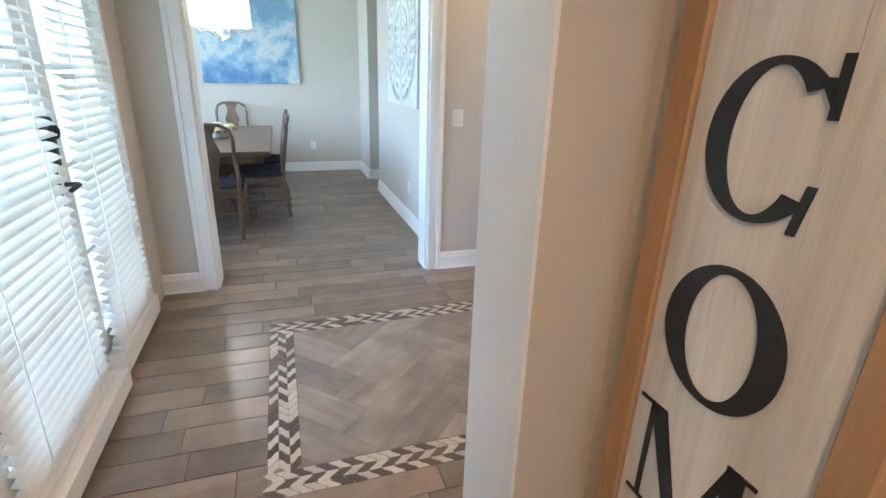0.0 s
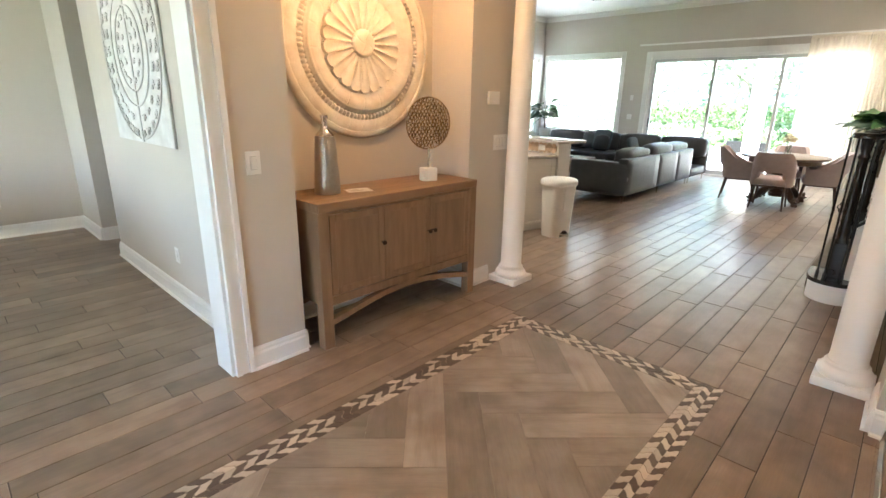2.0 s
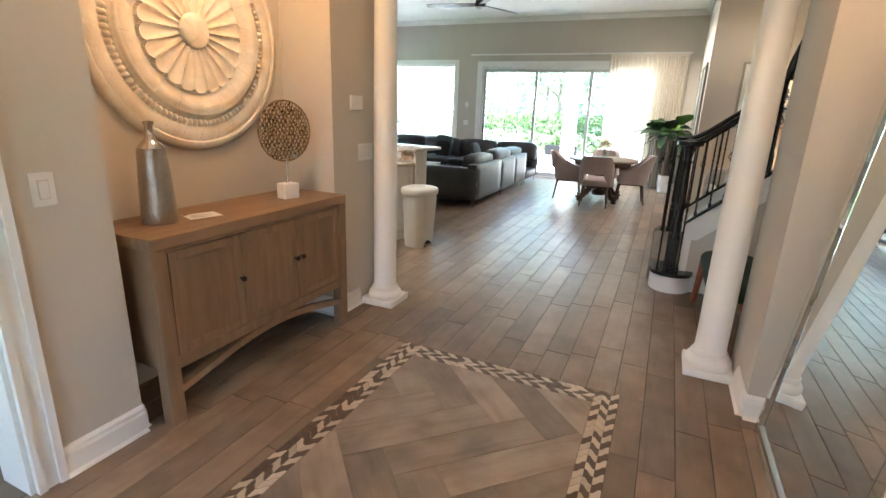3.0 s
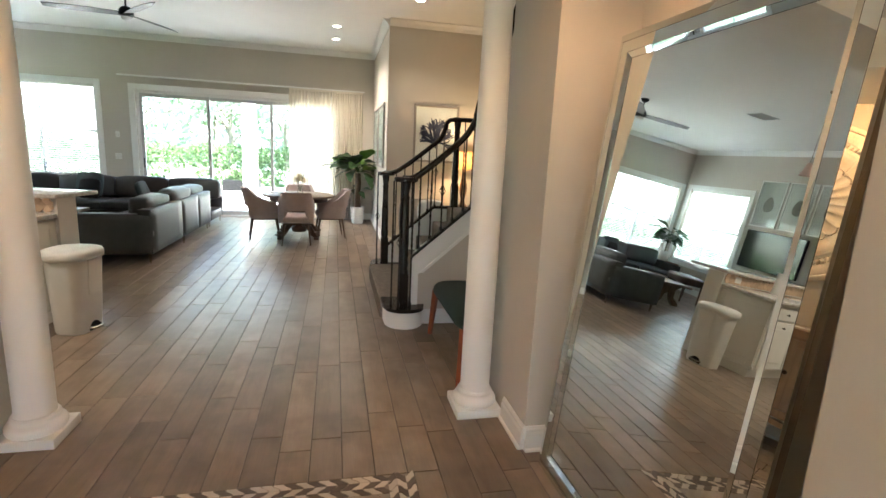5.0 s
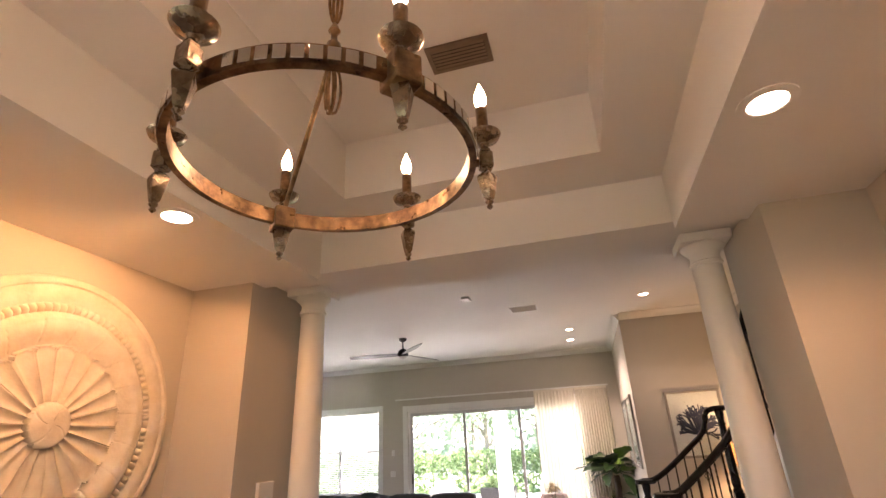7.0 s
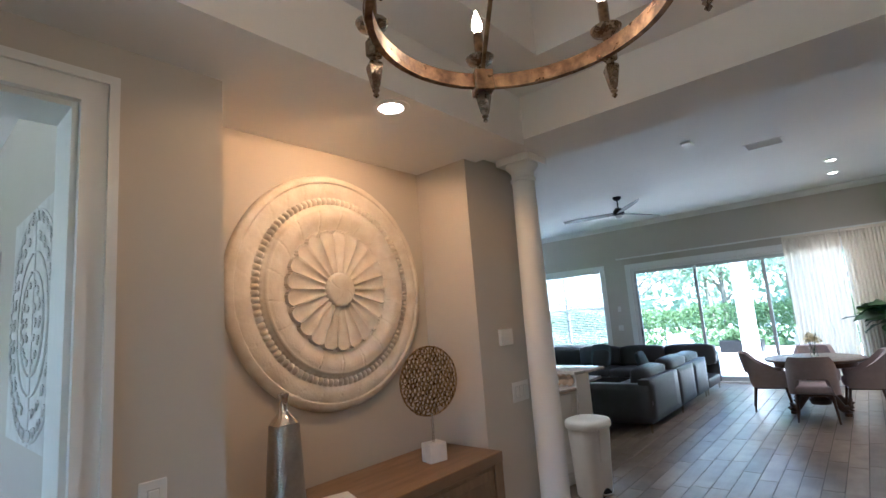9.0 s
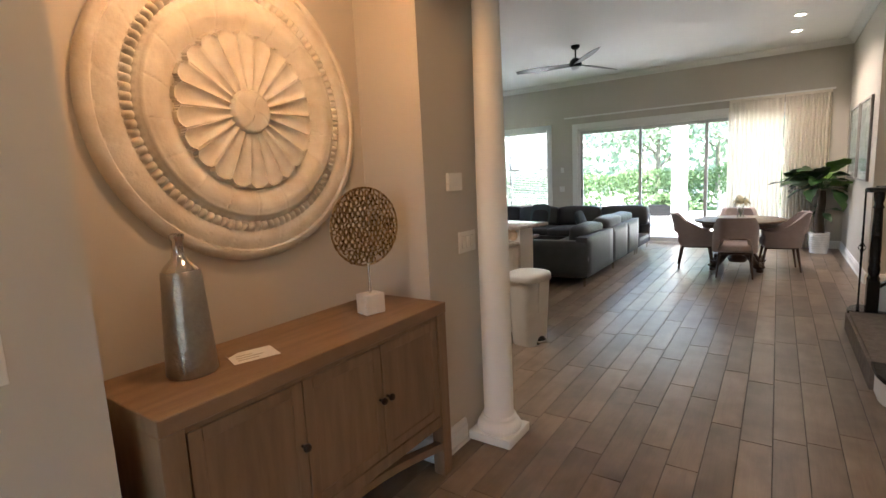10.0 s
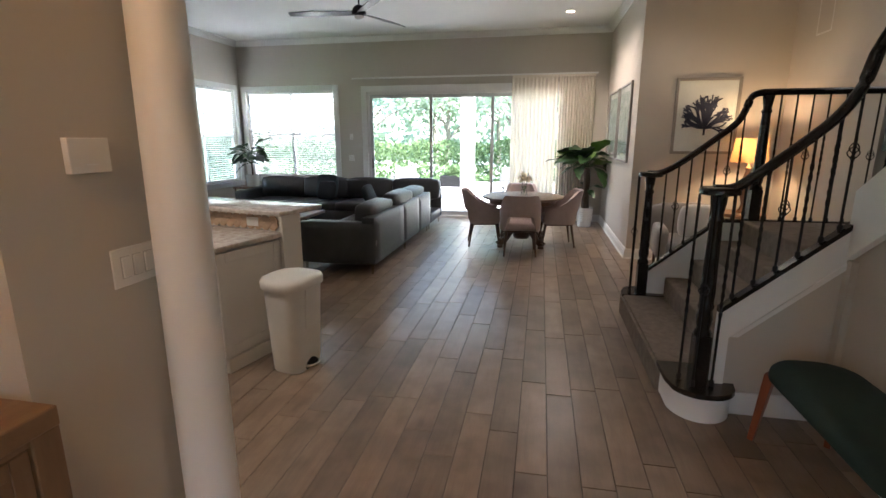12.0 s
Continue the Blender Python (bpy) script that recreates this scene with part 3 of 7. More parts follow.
# ---- medallion ----
def medallion(cx, y, cz, R):
    bm = B()
    NR, NS = 96, 480
    def height(r, a):
        q = r / R
        h = 0.0
        if q < 0.145:
            h = 0.042 + 0.018 * math.sqrt(max(0, 1 - (q / 0.145) ** 2))
            s = a * 4 + q * 18
            h -= 0.004 * max(0, 1 - abs(math.sin(s / 2)) * 6) if q > 0.03 else 0
        elif q < 0.53:
            ph = (a * 22 / (2 * math.pi)) % 1.0
            rib = abs(2 * ph - 1)
            edge = 0.515 - 0.030 * rib ** 3
            if q < edge:
                grow = (q - 0.145) / 0.37
                lip = max(0.0, 1 - (edge - q) / 0.022)
                h = 0.020 + 0.020 * rib ** 2.2 * (1 - 0.35 * grow) + 0.010 * grow + 0.012 * lip ** 1.5 - 0.010 * max(0.0, rib - 0.93) / 0.07
            else:
                h = 0.016
        elif q < 0.70:
            u = (q - 0.53) / 0.17
            h = 0.020 + 0.034 * math.sin(min(1, u * 1.15) * math.pi * 0.62) - (0.0035 if abs((a * 18 / (2 * math.pi) + 0.15 * u) % 1.0 - 0.5) < 0.022 else 0.0)
        elif q < 0.735:
            u = (q - 0.70) / 0.035
            h = 0.047 - 0.016 * u
        elif q < 0.80:
            ph = (a * 96 / (2 * math.pi)) % 1.0
            u = (q - 0.735) / 0.065
            h = 0.018 + 0.027 * math.sin(ph * math.pi) ** 0.6 * math.sin(u * math.pi) ** 0.5
        elif q < 0.93:
            u = (q - 0.80) / 0.13
            h = 0.024 + 0.010 * math.sin(u * math.pi) - (0.004 if abs((a * 30 / (2 * math.pi) + 0.35 * u) % 1.0 - 0.5) < 0.02 else 0.0)
        else:
            u = (q - 0.93) / 0.07
            h = 0.030 * math.sqrt(max(0, 1 - u * u)) + 0.004
        return h + 0.0025 * noise.noise((r * math.cos(a) * 14, r * math.sin(a) * 14, 3))
    def vert(b, r, j, dy=None):
        w = 2 * math.pi * j / NS
        return b.verts.new((r * math.cos(w), -(height(r, w) if dy is None else dy), r * math.sin(w)))
    t = thing("wall_medallion", "large round cream carved plaster medallion on the niche wall", "wall decor", pose(cx, y, cz))
    for name, i0, i1 in (("boss", 1, 14), ("petal_rosette", 14, 51), ("outer_ring", 51, NR)):
        bm = B()
        rings = [[vert(bm, R * i / NR, j) for j in range(NS)] for i in range(i0, i1 + 1)]
        if i0 == 1:
            c = bm.verts.new((0, -0.060, 0))
            for j in range(NS):
                bm.faces.new((c, rings[0][j], rings[0][(j + 1) % NS]))
        rings.append([vert(bm, R * i1 / NR * 0.998, j, -0.03) for j in range(NS)])
        for p, q in zip(rings, rings[1:]):
            for j in range(NS):
                k = (j + 1) % NS
                bm.faces.new((p[j], p[k], q[k], q[j]))
        part(name, bm, M_PLASTER, t, smooth=60)
    return t


medallion(2.588, 4.160, 1.906, 0.643)

# ---- things on the sideboard ----
ZT = 0.945
vs = thing("vase", "tall tapered hammered pewter bottle vase on the sideboard", "vase", pose(2.098, 3.915, ZT) @ Matrix.Diagonal((1.2, 1.2, 1.04, 1)))
bm = B()
lathe(bm, [(0.066, 0.0), (0.070, 0.006), (0.068, 0.06), (0.060, 0.22), (0.053, 0.345), (0.050, 0.352)], 48)
part("body", bm, M_SILVER, vs, smooth=40)
bm = B()
lathe(bm, [(0.050, 0.352), (0.044, 0.366), (0.030, 0.382), (0.020, 0.395), (0.016, 0.42), (0.016, 0.452), (0.0205, 0.456), (0.0205, 0.472), (0.013, 0.474), (0.0, 0.45)], 32)
part("neck", bm, M_CHROME, vs, "polished silver neck", smooth=50)

ds = thing("disc_sculpture", "pierced champagne gold disc on a white marble block", "sculpture", pose(2.965, 3.86, ZT, 0, 0, -14))
bx("base", (-0.055, 0.055, -0.045, 0.045, 0, 0.098), M_MARBLE, ds, "white marble block", bevel=0.004)
bm = B()
tube(bm, [(0, 0, 0.098), (0.002, 0, 0.16), (0, 0, 0.25)], 0.008, 10)
part("stem", bm, M_CHROME, ds, smooth=60)
bm = B()
RD, ZC = 0.186, 0.425
rg = random.Random(5)
_row = 0
_v = -RD
def ring3(bm, cx, cz, r, w, seg=9):
    sq = rg.uniform(0.8, 1.15)
    rr = [[], [], []]
    for k in range(seg):
        a = 2 * math.pi * k / seg
        ca, sa = math.cos(a) * sq, math.sin(a) / sq
        rr[0].append(bm.verts.new((cx + (r + w) * ca, 0.0, cz + (r + w) * sa)))
        rr[1].append(bm.verts.new((cx + r * ca, -0.011, cz + r * sa)))
        rr[2].append(bm.verts.new((cx + (r - w * 0.6) * ca, 0.0, cz + (r - w * 0.6) * sa)))
    for p, q in ((0, 1), (1, 2)):
        for k in range(seg):
            j = (k + 1) % seg
            bm.faces.new((rr[p][k], rr[p][j], rr[q][j], rr[q][k]))
while _v < RD:
    _u = -RD + (0.0147 if _row % 2 else 0)
    while _u < RD:
        cu, cv = _u + rg.uniform(-0.005, 0.005), _v + rg.uniform(-0.005, 0.005)
        if math.hypot(cu, cv) < RD - 0.008:
            ring3(bm, cu, ZC + cv, 0.0122, 0.0050)
        _u += 0.0295
    _v += 0.0250
    _row += 1
part("pierced_disc", bm, M_GOLDNET, ds, smooth=60)["kind"] = "stuff"
bm = B()
tube(bm, [(RD * math.cos(2 * math.pi * k / 64), 0, ZC + RD * math.sin(2 * math.pi * k / 64)) for k in range(65)], 0.0055, 8)
part("rim", bm, M_GOLDNET, ds, smooth=60)

cd = thing("place_card", "small white printed card lying on the sideboard", "card", pose(2.305, 3.865, ZT + 0.001, 0, 0, -18) @ Matrix.Diagonal((1.3, 1.3, 1, 1)))
bx("card", (-0.065, 0.065, -0.05, 0.05, 0, 0.002), M_PAPER, cd)
for _k, (_a, _b2) in enumerate(((-0.05, 0.01), (-0.05, 0.03), (-0.045, 0.0))):
    bx("print_line", (_a, _b2, -0.03 + 0.02 * _k, -0.026 + 0.02 * _k, 0.0022, 0.0026), M_OAK, cd, "printed brown line")
bm = B()
prism(bm, [(-0.065, 0.02), (-0.03, 0.05), (-0.065, 0.05)], 0.0022, 0.0027)
part("print_mark", bm, M_OAK, cd, "printed brown corner mark")


# ---- switches, thermostat, outlets ----
# grey that paints the shade in the gap round each rocker
M_GAPSHADE = mat("painted_gap_shade", (0.56, 0.54, 0.50), None, 0.6, 6)

def plate(name, label, cat, m, w, h, rockers, depth=0.006):
    t = thing(name, label, cat, m)
    bx("plate", (-w / 2, w / 2, -depth, 0, -h / 2, h / 2), M_PLASTIC, t, bevel=0.002)
    for i in range(rockers):
        x = (i - (rockers - 1) / 2) * 0.046
        bx("rocker_frame", (x - 0.0185, x + 0.0185, -depth - 0.0008, -depth - 0.0002, -0.036, 0.036), M_GAPSHADE, t)
        bx("rocker", (x - 0.016, x + 0.016, -depth - 0.006, -depth - 0.001, -0.033, 0.033), M_PLASTIC, t, bevel=0.002)
    return t


plate("light_switch", "white rocker light switch on the pilaster wall", "light switch", pose(1.535, 3.75, 1.20), 0.082, 0.125, 1)
plate("light_switch", "white triple rocker light switch beside the column", "light switch", pose(3.705, 3.75, 1.205), 0.19, 0.125, 3)
th = plate("thermostat", "white square wall thermostat beside the column", "thermostat", pose(3.580, 3.75, 1.56), 0.135, 0.10, 0, 0.022)
bx("screen_bar", (-0.02, 0.02, -0.0235, -0.0225, -0.028, -0.024), M_LENS_OFF, th)
plate("wall_outlet", "white duplex outlet on the dining wall", "outlet", pose(0.74, 8.30, 0.40), 0.075, 0.12, 1)
plate("wall_outlet", "white duplex outlet on the dining side wall", "outlet", pose(1.50, 5.08, 0.38, 0, 0, -90), 0.075, 0.12, 1)
plate("light_switch", "white switch plate beside the sliding doors", "light switch", pose(LIV_X, 6.42, 1.215, 0, 0, -90), 0.12, 0.12, 2)
plate("light_switch", "small white control plate beside the sliding doors", "light switch", pose(LIV_X, 6.41, 1.655, 0, 0, -90), 0.075, 0.12, 1)

# ---- leaning mirror ----
mi = thing("floor_mirror", "large silver floor mirror leaning against the niche wall", "mirror", pose(2.560, 1.026, 0, 5.78, 0, 0.38))
MW, MH, FW = 1.175, 2.125, 0.112
bx("backing", (-MW / 2, MW / 2, -0.040, -0.012, 0, MH), M_SILVEREDGE, mi, "champagne silver backing edge")
bx("mirror_pane", (-MW / 2 + FW, MW / 2 - FW, -0.0115, 0.002, FW, MH - FW), M_MIRROR, mi)
# from the outside in: an outward slope, a flat band, an inward slope
for _d0, _h0, _d1, _h1 in ((0.0, 0.004, 0.034, 0.0135), (0.0355, 0.0135, 0.084, 0.0135), (0.0855, 0.0135, FW - 0.0008, 0.004)):
    for _side in range(4):
        bm = B()
        _ca, _cb = ((-1, -1), (1, -1), (1, 1), (-1, 1))[_side], ((1, -1), (1, 1), (-1, 1), (-1, -1))[_side]
        def corner(c, inset, y):
            return bm.verts.new((c[0] * (MW / 2 - inset), y, MH / 2 + c[1] * (MH / 2 - inset)))
        v = [corner(_ca, _d0, _h0), corner(_cb, _d0, _h0), corner(_cb, _d1, _h1), corner(_ca, _d1, _h1)]
        w = [corner(_ca, _d0, -0.0115), corner(_cb, _d0, -0.0115), corner(_cb, _d1, -0.0115), corner(_ca, _d1, -0.0115)]
        bm.faces.new(v)
        bm.faces.new(w[::-1])
        for k in range(4):
            j = (k + 1) % 4
            bm.faces.new((v[k], v[j], w[j], w[k]))
        part("bevelled_strip", bm, M_MIRROR, mi, "bevelled mirror strip")

# ---- porch sign ----
sg = thing("porch_sign", "tall whitewashed board sign with black serif letters leaning on the wall", "sign", pose(0.770, 0.612, 0.0, 0, 0.6, 0))
for _i in range(3):
    bx("board", (0, 0.020, -0.158 + _i * 0.0912, -0.158 + _i * 0.0912 + 0.0910, 0, 1.83), M_SIGN, sg, bevel=0.0006)
bx("edge_strip", (-0.008, 0.026, 0.1165, 0.162, 0, 1.83), M_RAWPINE, sg, "raw pine side edge", bevel=0.003)
bx("edge_strip", (-0.008, 0.026, -0.204, -0.1585, 0, 1.83), M_RAWPINE, sg, "raw pine side edge", bevel=0.003)


def serif_letter(ch, zc, h):
    """A bold serif capital built from ribbons of changing width, facing -x."""
    bm = B()
    y_of = (lambda u: 0.005 - 0.93 * u) if ch == "C" else (lambda u: -u)
    def face_strip(pts, inner):
        a = [(y_of(u), v) for u, v in pts]
        b = [(y_of(u), v) for u, v in inner]
        n = len(a)
        for k in range(n - 1):
            q = [a[k], a[k + 1], b[k + 1], b[k]]
            lo = [bm.verts.new((-0.003, y, zc + z)) for y, z in q]
            hi = [bm.verts.new((-0.0002, y, zc + z)) for y, z in q]
            bm.faces.new(lo)
            bm.faces.new(hi[::-1])
            for i in range(4):
                j = (i + 1) % 4
                bm.faces.new((lo[i], lo[j], hi[j], hi[i]))
    H = h / 2
    if ch in "CO":
        a0, a1 = (0, 360) if ch == "O" else (42, 322)
        out, inn = [], []
        for k in range(49):
            a = radians(a0 + (a1 - a0) * k / 48)
            out.append((0.46 * h * math.cos(a), H * math.sin(a)))
            inn.append((0.27 * h * math.cos(a), H * 0.90 * math.sin(a)))
        face_strip(out, inn)
        if ch == "C":
            face_strip([(0.36 * h, 0.50 * h), (0.36 * h, 0.16 * h)], [(0.42 * h, 0.50 * h), (0.42 * h, 0.16 * h)])
            face_strip([(0.26 * h, 0.38 * h), (0.40 * h, 0.17 * h)], [(0.36 * h, 0.38 * h), (0.41 * h, 0.17 * h)])
            face_strip([(0.30 * h, -0.50 * h), (0.36 * h, -0.20 * h)], [(0.36 * h, -0.50 * h), (0.42 * h, -0.20 * h)])
    else:
        for u0, u1, w in ((-0.42, -0.42, 0.05), (0.40, 0.40, 0.15)):
            face_strip([(u0 * h - w * h / 2, -H), (u1 * h - w * h / 2, H)], [(u0 * h + w * h / 2, -H), (u1 * h + w * h / 2, H)])
        face_strip([(-0.46 * h, H), (-0.06 * h, -H)], [(-0.28 * h, H), (0.06 * h, -H)])
        face_strip([(0.0, -H), (0.34 * h, H)], [(0.05 * h, -H), (0.42 * h, H)])
        for c, w in ((-0.42, 0.26), (0.40, 0.32)):
            face_strip([(c * h - w * h / 2, -H), (c * h + w * h / 2, -H)], [(c * h - w * h / 2, -H + 0.03 * h), (c * h + w * h / 2, -H + 0.03 * h)])
        face_strip([(-0.58 * h, H), (-0.34 * h, H)], [(-0.58 * h, H - 0.03 * h), (-0.34 * h, H - 0.03 * h)])
        face_strip([(0.34 * h, H), (0.56 * h, H)], [(0.34 * h, H - 0.03 * h), (0.56 * h, H - 0.03 * h)])
    return part("letter", bm, M_INK, sg, "black serif capital " + ch)


serif_letter("C", 1.432, 0.186)
serif_letter("O", 1.180, 0.198)
serif_letter("M", 0.937, 0.182)

# ---- front doors with blinds ----
def slat_mesh(length, width, name):
    bm = B()
    n = 4
    top = [[bm.verts.new((-width / 2 + width * k / n, s * length / 2, 0.004 * math.sin(math.pi * k / n) + 0.0015)) for k in range(n + 1)] for s in (-1, 1)]
    bot = [[bm.verts.new((-width / 2 + width * k / n, s * length / 2, 0.004 * math.sin(math.pi * k / n) - 0.0015)) for k in range(n + 1)] for s in (-1, 1)]
    for k in range(n):
        bm.faces.new((top[0][k], top[0][k + 1], top[1][k + 1], top[1][k]))
        bm.faces.new((bot[0][k + 1], bot[0][k], bot[1][k], bot[1][k + 1]))
        for s in (0, 1):
            bm.faces.new((top[s][k], top[s][k + 1], bot[s][k + 1], bot[s][k]))
    return finish(bm, name, M_BLIND)


def blind(label, m, length, z0, z1, tilt, pitch=0.043, width=0.05, cords=(-0.3, 0.3)):
    """Hanging slat blind; local y is along the slats, local +x is the room side."""
    t = thing("window_blind", label, "blind", m, "slat blinds")
    me = slat_mesh(length, width, "slat")
    n = int((z1 - z0) / pitch)
    for i in range(n):
        o = new("slat", me)
        o.parent = t
        o.matrix_basis = pose(0, 0, z0 + 0.03 + i * pitch, 0, tilt + random.uniform(-2, 2), 0)
    bx("head_rail", (-0.03, 0.03, -length / 2, length / 2, z1, z1 + 0.05), M_TRIM, t, bevel=0.003)
    bx("bottom_rail", (-0.025, 0.025, -length / 2, length / 2, z0 - 0.005, z0 + 0.016), M_TRIM, t, bevel=0.003)
    for c in cords:
        for dx in (-0.024, 0.024):
            bx("ladder_cord", (dx - 0.001, dx + 0.001, c * length - 0.003, c * length + 0.003, z0, z1), M_TRIM, t)
    return t


def glazed_leaf(name, label, y0, y1, bar_x=(0.5,), bars=5, x=-0.66):
    t = thing(name, label, "door", None, "front doors")
    st = 0.10
    for a, b in ((y0, y0 + st), (y1 - st, y1)):
        bx("stile", (x - 0.022, x + 0.022, a, b, 0.03, 2.42), M_TRIM, t, bevel=0.003)
    for a, b in ((0.03, 0.26), (2.30, 2.42)):
        bx("rail", (x - 0.022, x + 0.022, y0 + st, y1 - st, a, b), M_TRIM, t, bevel=0.003)
    g = bx("pane", (x - 0.004, x + 0.004, y0 + st, y1 - st, 0.26, 2.30), M_GLASS, t, "clear glass")
    g.visible_shadow = False
    for u in bar_x:
        yy = y0 + st + (y1 - y0 - 2 * st) * u
        bx("glazing_bar", (x - 0.016, x + 0.016, yy - 0.011, yy + 0.011, 0.26, 2.30), M_TRIM, t)
    for k in range(1, bars):
        zz = 0.26 + 2.04 * k / bars
        bx("glazing_bar", (x - 0.014, x + 0.014, y0 + st, y1 - st, zz - 0.011, zz + 0.011), M_TRIM, t)
    return t


door_a = glazed_leaf("front_door", "white glazed front door leaf with a black handle", 1.66, 2.60)
door_b = glazed_leaf("front_door", "white glazed front door leaf beside the handle leaf", 2.62, 3.42)
bm = B()
box(bm, -0.637, -0.60, 2.515, 2.575, 1.10, 1.30, bevel=0.012, seg=2)
part("escutcheon", bm, M_IRON, door_a, "black lock plate", smooth=40)
bm = B()
lathe(bm, [(0.026, 0.0), (0.028, 0.012), (0.018, 0.02), (0.0, 0.022)], 20, -0.60, 2.545, 1.24, 'x')
part("deadbolt", bm, M_IRON, door_a, smooth=40)
bm = B()
tube(bm, [(-0.60, 2.545, 1.03), (-0.555, 2.545, 1.03), (-0.545, 2.53, 1.03), (-0.545, 2.44, 1.025)], 0.010, 10)
part("lever", bm, M_IRON, door_a, "dark metal lever", smooth=50)
bm = B()
box(bm, -0.637, -0.62, 2.52, 2.57, 0.92, 1.085, bevel=0.008, seg=2)
part("lever_plate", bm, M_IRON, door_a, smooth=40)
setting("door_frame", [(-0.75, -0.60, 1.58, 1.655, 0, 2.44), (-0.75, -0.60, 3.425, 3.47, 0, 2.44), (-0.75, -0.60, 1.655, 3.425, 2.425, 2.47), (-0.75, -0.585, 1.655, 3.425, -0.003, 0.028)], M_TRIM, "white painted frame and sill of the front doors", "door frame")
setting("door_ledge", [(-0.635, -0.525, 1.68, 2.575, 0.03, 0.12), (-0.635, -0.56, 2.66, 3.40, 0.035, 0.15)], M_TRIM, "white ledge at the foot of the door blinds", "trim")
blind("white wooden slat blind on the handle door leaf", pose(-0.590, 2.09, 0), 0.80, 0.14, 2.34, 24)
blind("white wooden slat blind on the second door leaf", pose(-0.596, 3.02, 0), 0.66, 0.17, 2.34, 24)

# ---- foyer chandelier ----
CHX, CHY, CHZ, CHR = 1.716, 2.380, 2.283, 0.290
ch = thing("chandelier", "aged bronze ring chandelier with six candle lamps", "chandelier", pose(CHX, CHY, CHZ, 0, 0, 50))
bm = B()
for r0, r1, z0, z1 in ((CHR - 0.007, CHR + 0.007, -0.018, 0.018),):
    NS = 72
    rr = [[bm.verts.new((r * math.cos(2 * math.pi * k / NS), r * math.sin(2 * math.pi * k / NS), z)) for k in range(NS)] for r, z in ((r0, z0), (r1, z0), (r1, z1), (r0, z1))]
    for a in range(4):
        for k in range(NS):
            j = (k + 1) % NS
            bm.faces.new((rr[a][k], rr[a][j], rr[(a + 1) % 4][j], rr[(a + 1) % 4][k]))
part("ring", bm, M_BRONZE, ch, smooth=40)
_tile = B()
box(_tile, -0.010, 0.010, 0.0, 0.003, -0.013, 0.013, bevel=0.001)
_tm = finish(_tile, "mirror_tile", M_CHROME)
for _k in range(72):
    if _k % 12 in (0, 11, 1):
        continue
    a = 360 * _k / 72
    o = new("mirror_tile", _tm)
    o.parent = ch
    o.matrix_basis = pose((CHR + 0.008) * math.cos(radians(a)), (CHR + 0.008) * math.sin(radians(a)), 0, 0, 0, a - 90)
arm_names = []
for _k in range(6):
    a = _k * 60
    big = _k in (0, 3)
    m = pose((CHR + 0.008) * math.cos(radians(a)), (CHR + 0.008) * math.sin(radians(a)), 0, 0, 0, a)
    off = 0.0 if big else 0.022
    ar = part("candle_arm", (lambda b: (box(b, -0.030, 0.024, -0.024, 0.024, -0.030, 0.026, bevel=0.003) if big else box(b, 0.0, 0.030, -0.006, 0.006, -0.006, 0.006), b)[1])(B()), M_BRONZE, ch, at=m, smooth=40)
    bm = B()
    box(bm, off - 0.014, off + 0.014, -0.014, 0.014, -0.014, 0.024, bevel=0.003)
    box(bm, off - 0.010, off + 0.010, -0.010, 0.010, 0.024, 0.032, bevel=0.002)
    lathe(bm, [(0.012, -0.014), (0.008, -0.020), (0.020, -0.030), (0.021, -0.036), (0.011, -0.082), (0.007, -0.086)], 4, off)
    lathe(bm, [(0.006, -0.084), (0.009, -0.090), (0.004, -0.096), (0.007, -0.101), (0.0, -0.108)], 10, off)
    part("drop", bm, M_SILVERLEAF, ar, "tarnished silver square drop", smooth=30)
    bm = B()
    lathe(bm, [(0.010, 0.032), (0.007, 0.038), (0.011, 0.043), (0.008, 0.047), (0.016, 0.051), (0.032, 0.058), (0.037, 0.068), (0.034, 0.068), (0.014, 0.060), (0.0, 0.060)], 24, off)
    part("bobeche", bm, M_SILVERLEAF, ar, smooth=40)
    bm = B()
    lathe(bm, [(0.0125, 0.060), (0.0125, 0.135), (0.009, 0.139), (0.0, 0.139)], 14, off)
    part("candle_sleeve", bm, M_BRONZE, ar, smooth=50)
    bm = B()
    lathe(bm, [(0.006, 0.139), (0.0125, 0.152), (0.0135, 0.163), (0.009, 0.182), (0.003, 0.198), (0.0, 0.206)], 14, off)
    fl = part("flame_bulb", bm, M_FLAME, ar, "lit clear candle bulb", smooth=60)
    w = Matrix.Translation((CHX, CHY, CHZ)) @ Matrix.Rotation(radians(50), 4, 'Z') @ m @ Vector((off, 0, 0.225))
    bulb("chandelier_bulb", w, 0.058, (1.0, 0.58, 0.33), 0.012)
for _s in (1, -1):
    bm = B()
    tube(bm, [(_s * (CHR - 0.01), 0, 0.026), (_s * (CHR - 0.03), 0, 0.05), (_s * 0.14, 0, 0.16), (_s * 0.03, 0, 0.262), (_s * 0.004, 0, 0.275)], 0.006, 8)
    part("arm", bm, M_BRONZE, ch, smooth=60)
bm = B()
lathe(bm, [(0.004, 0.245), (0.016, 0.255), (0.020, 0.275), (0.016, 0.31), (0.008, 0.32), (0.007, 0.34), (0.014, 0.35), (0.006, 0.37), (0.0, 0.38)], 16)
part("hub", bm, M_BRONZE, ch, smooth=40)
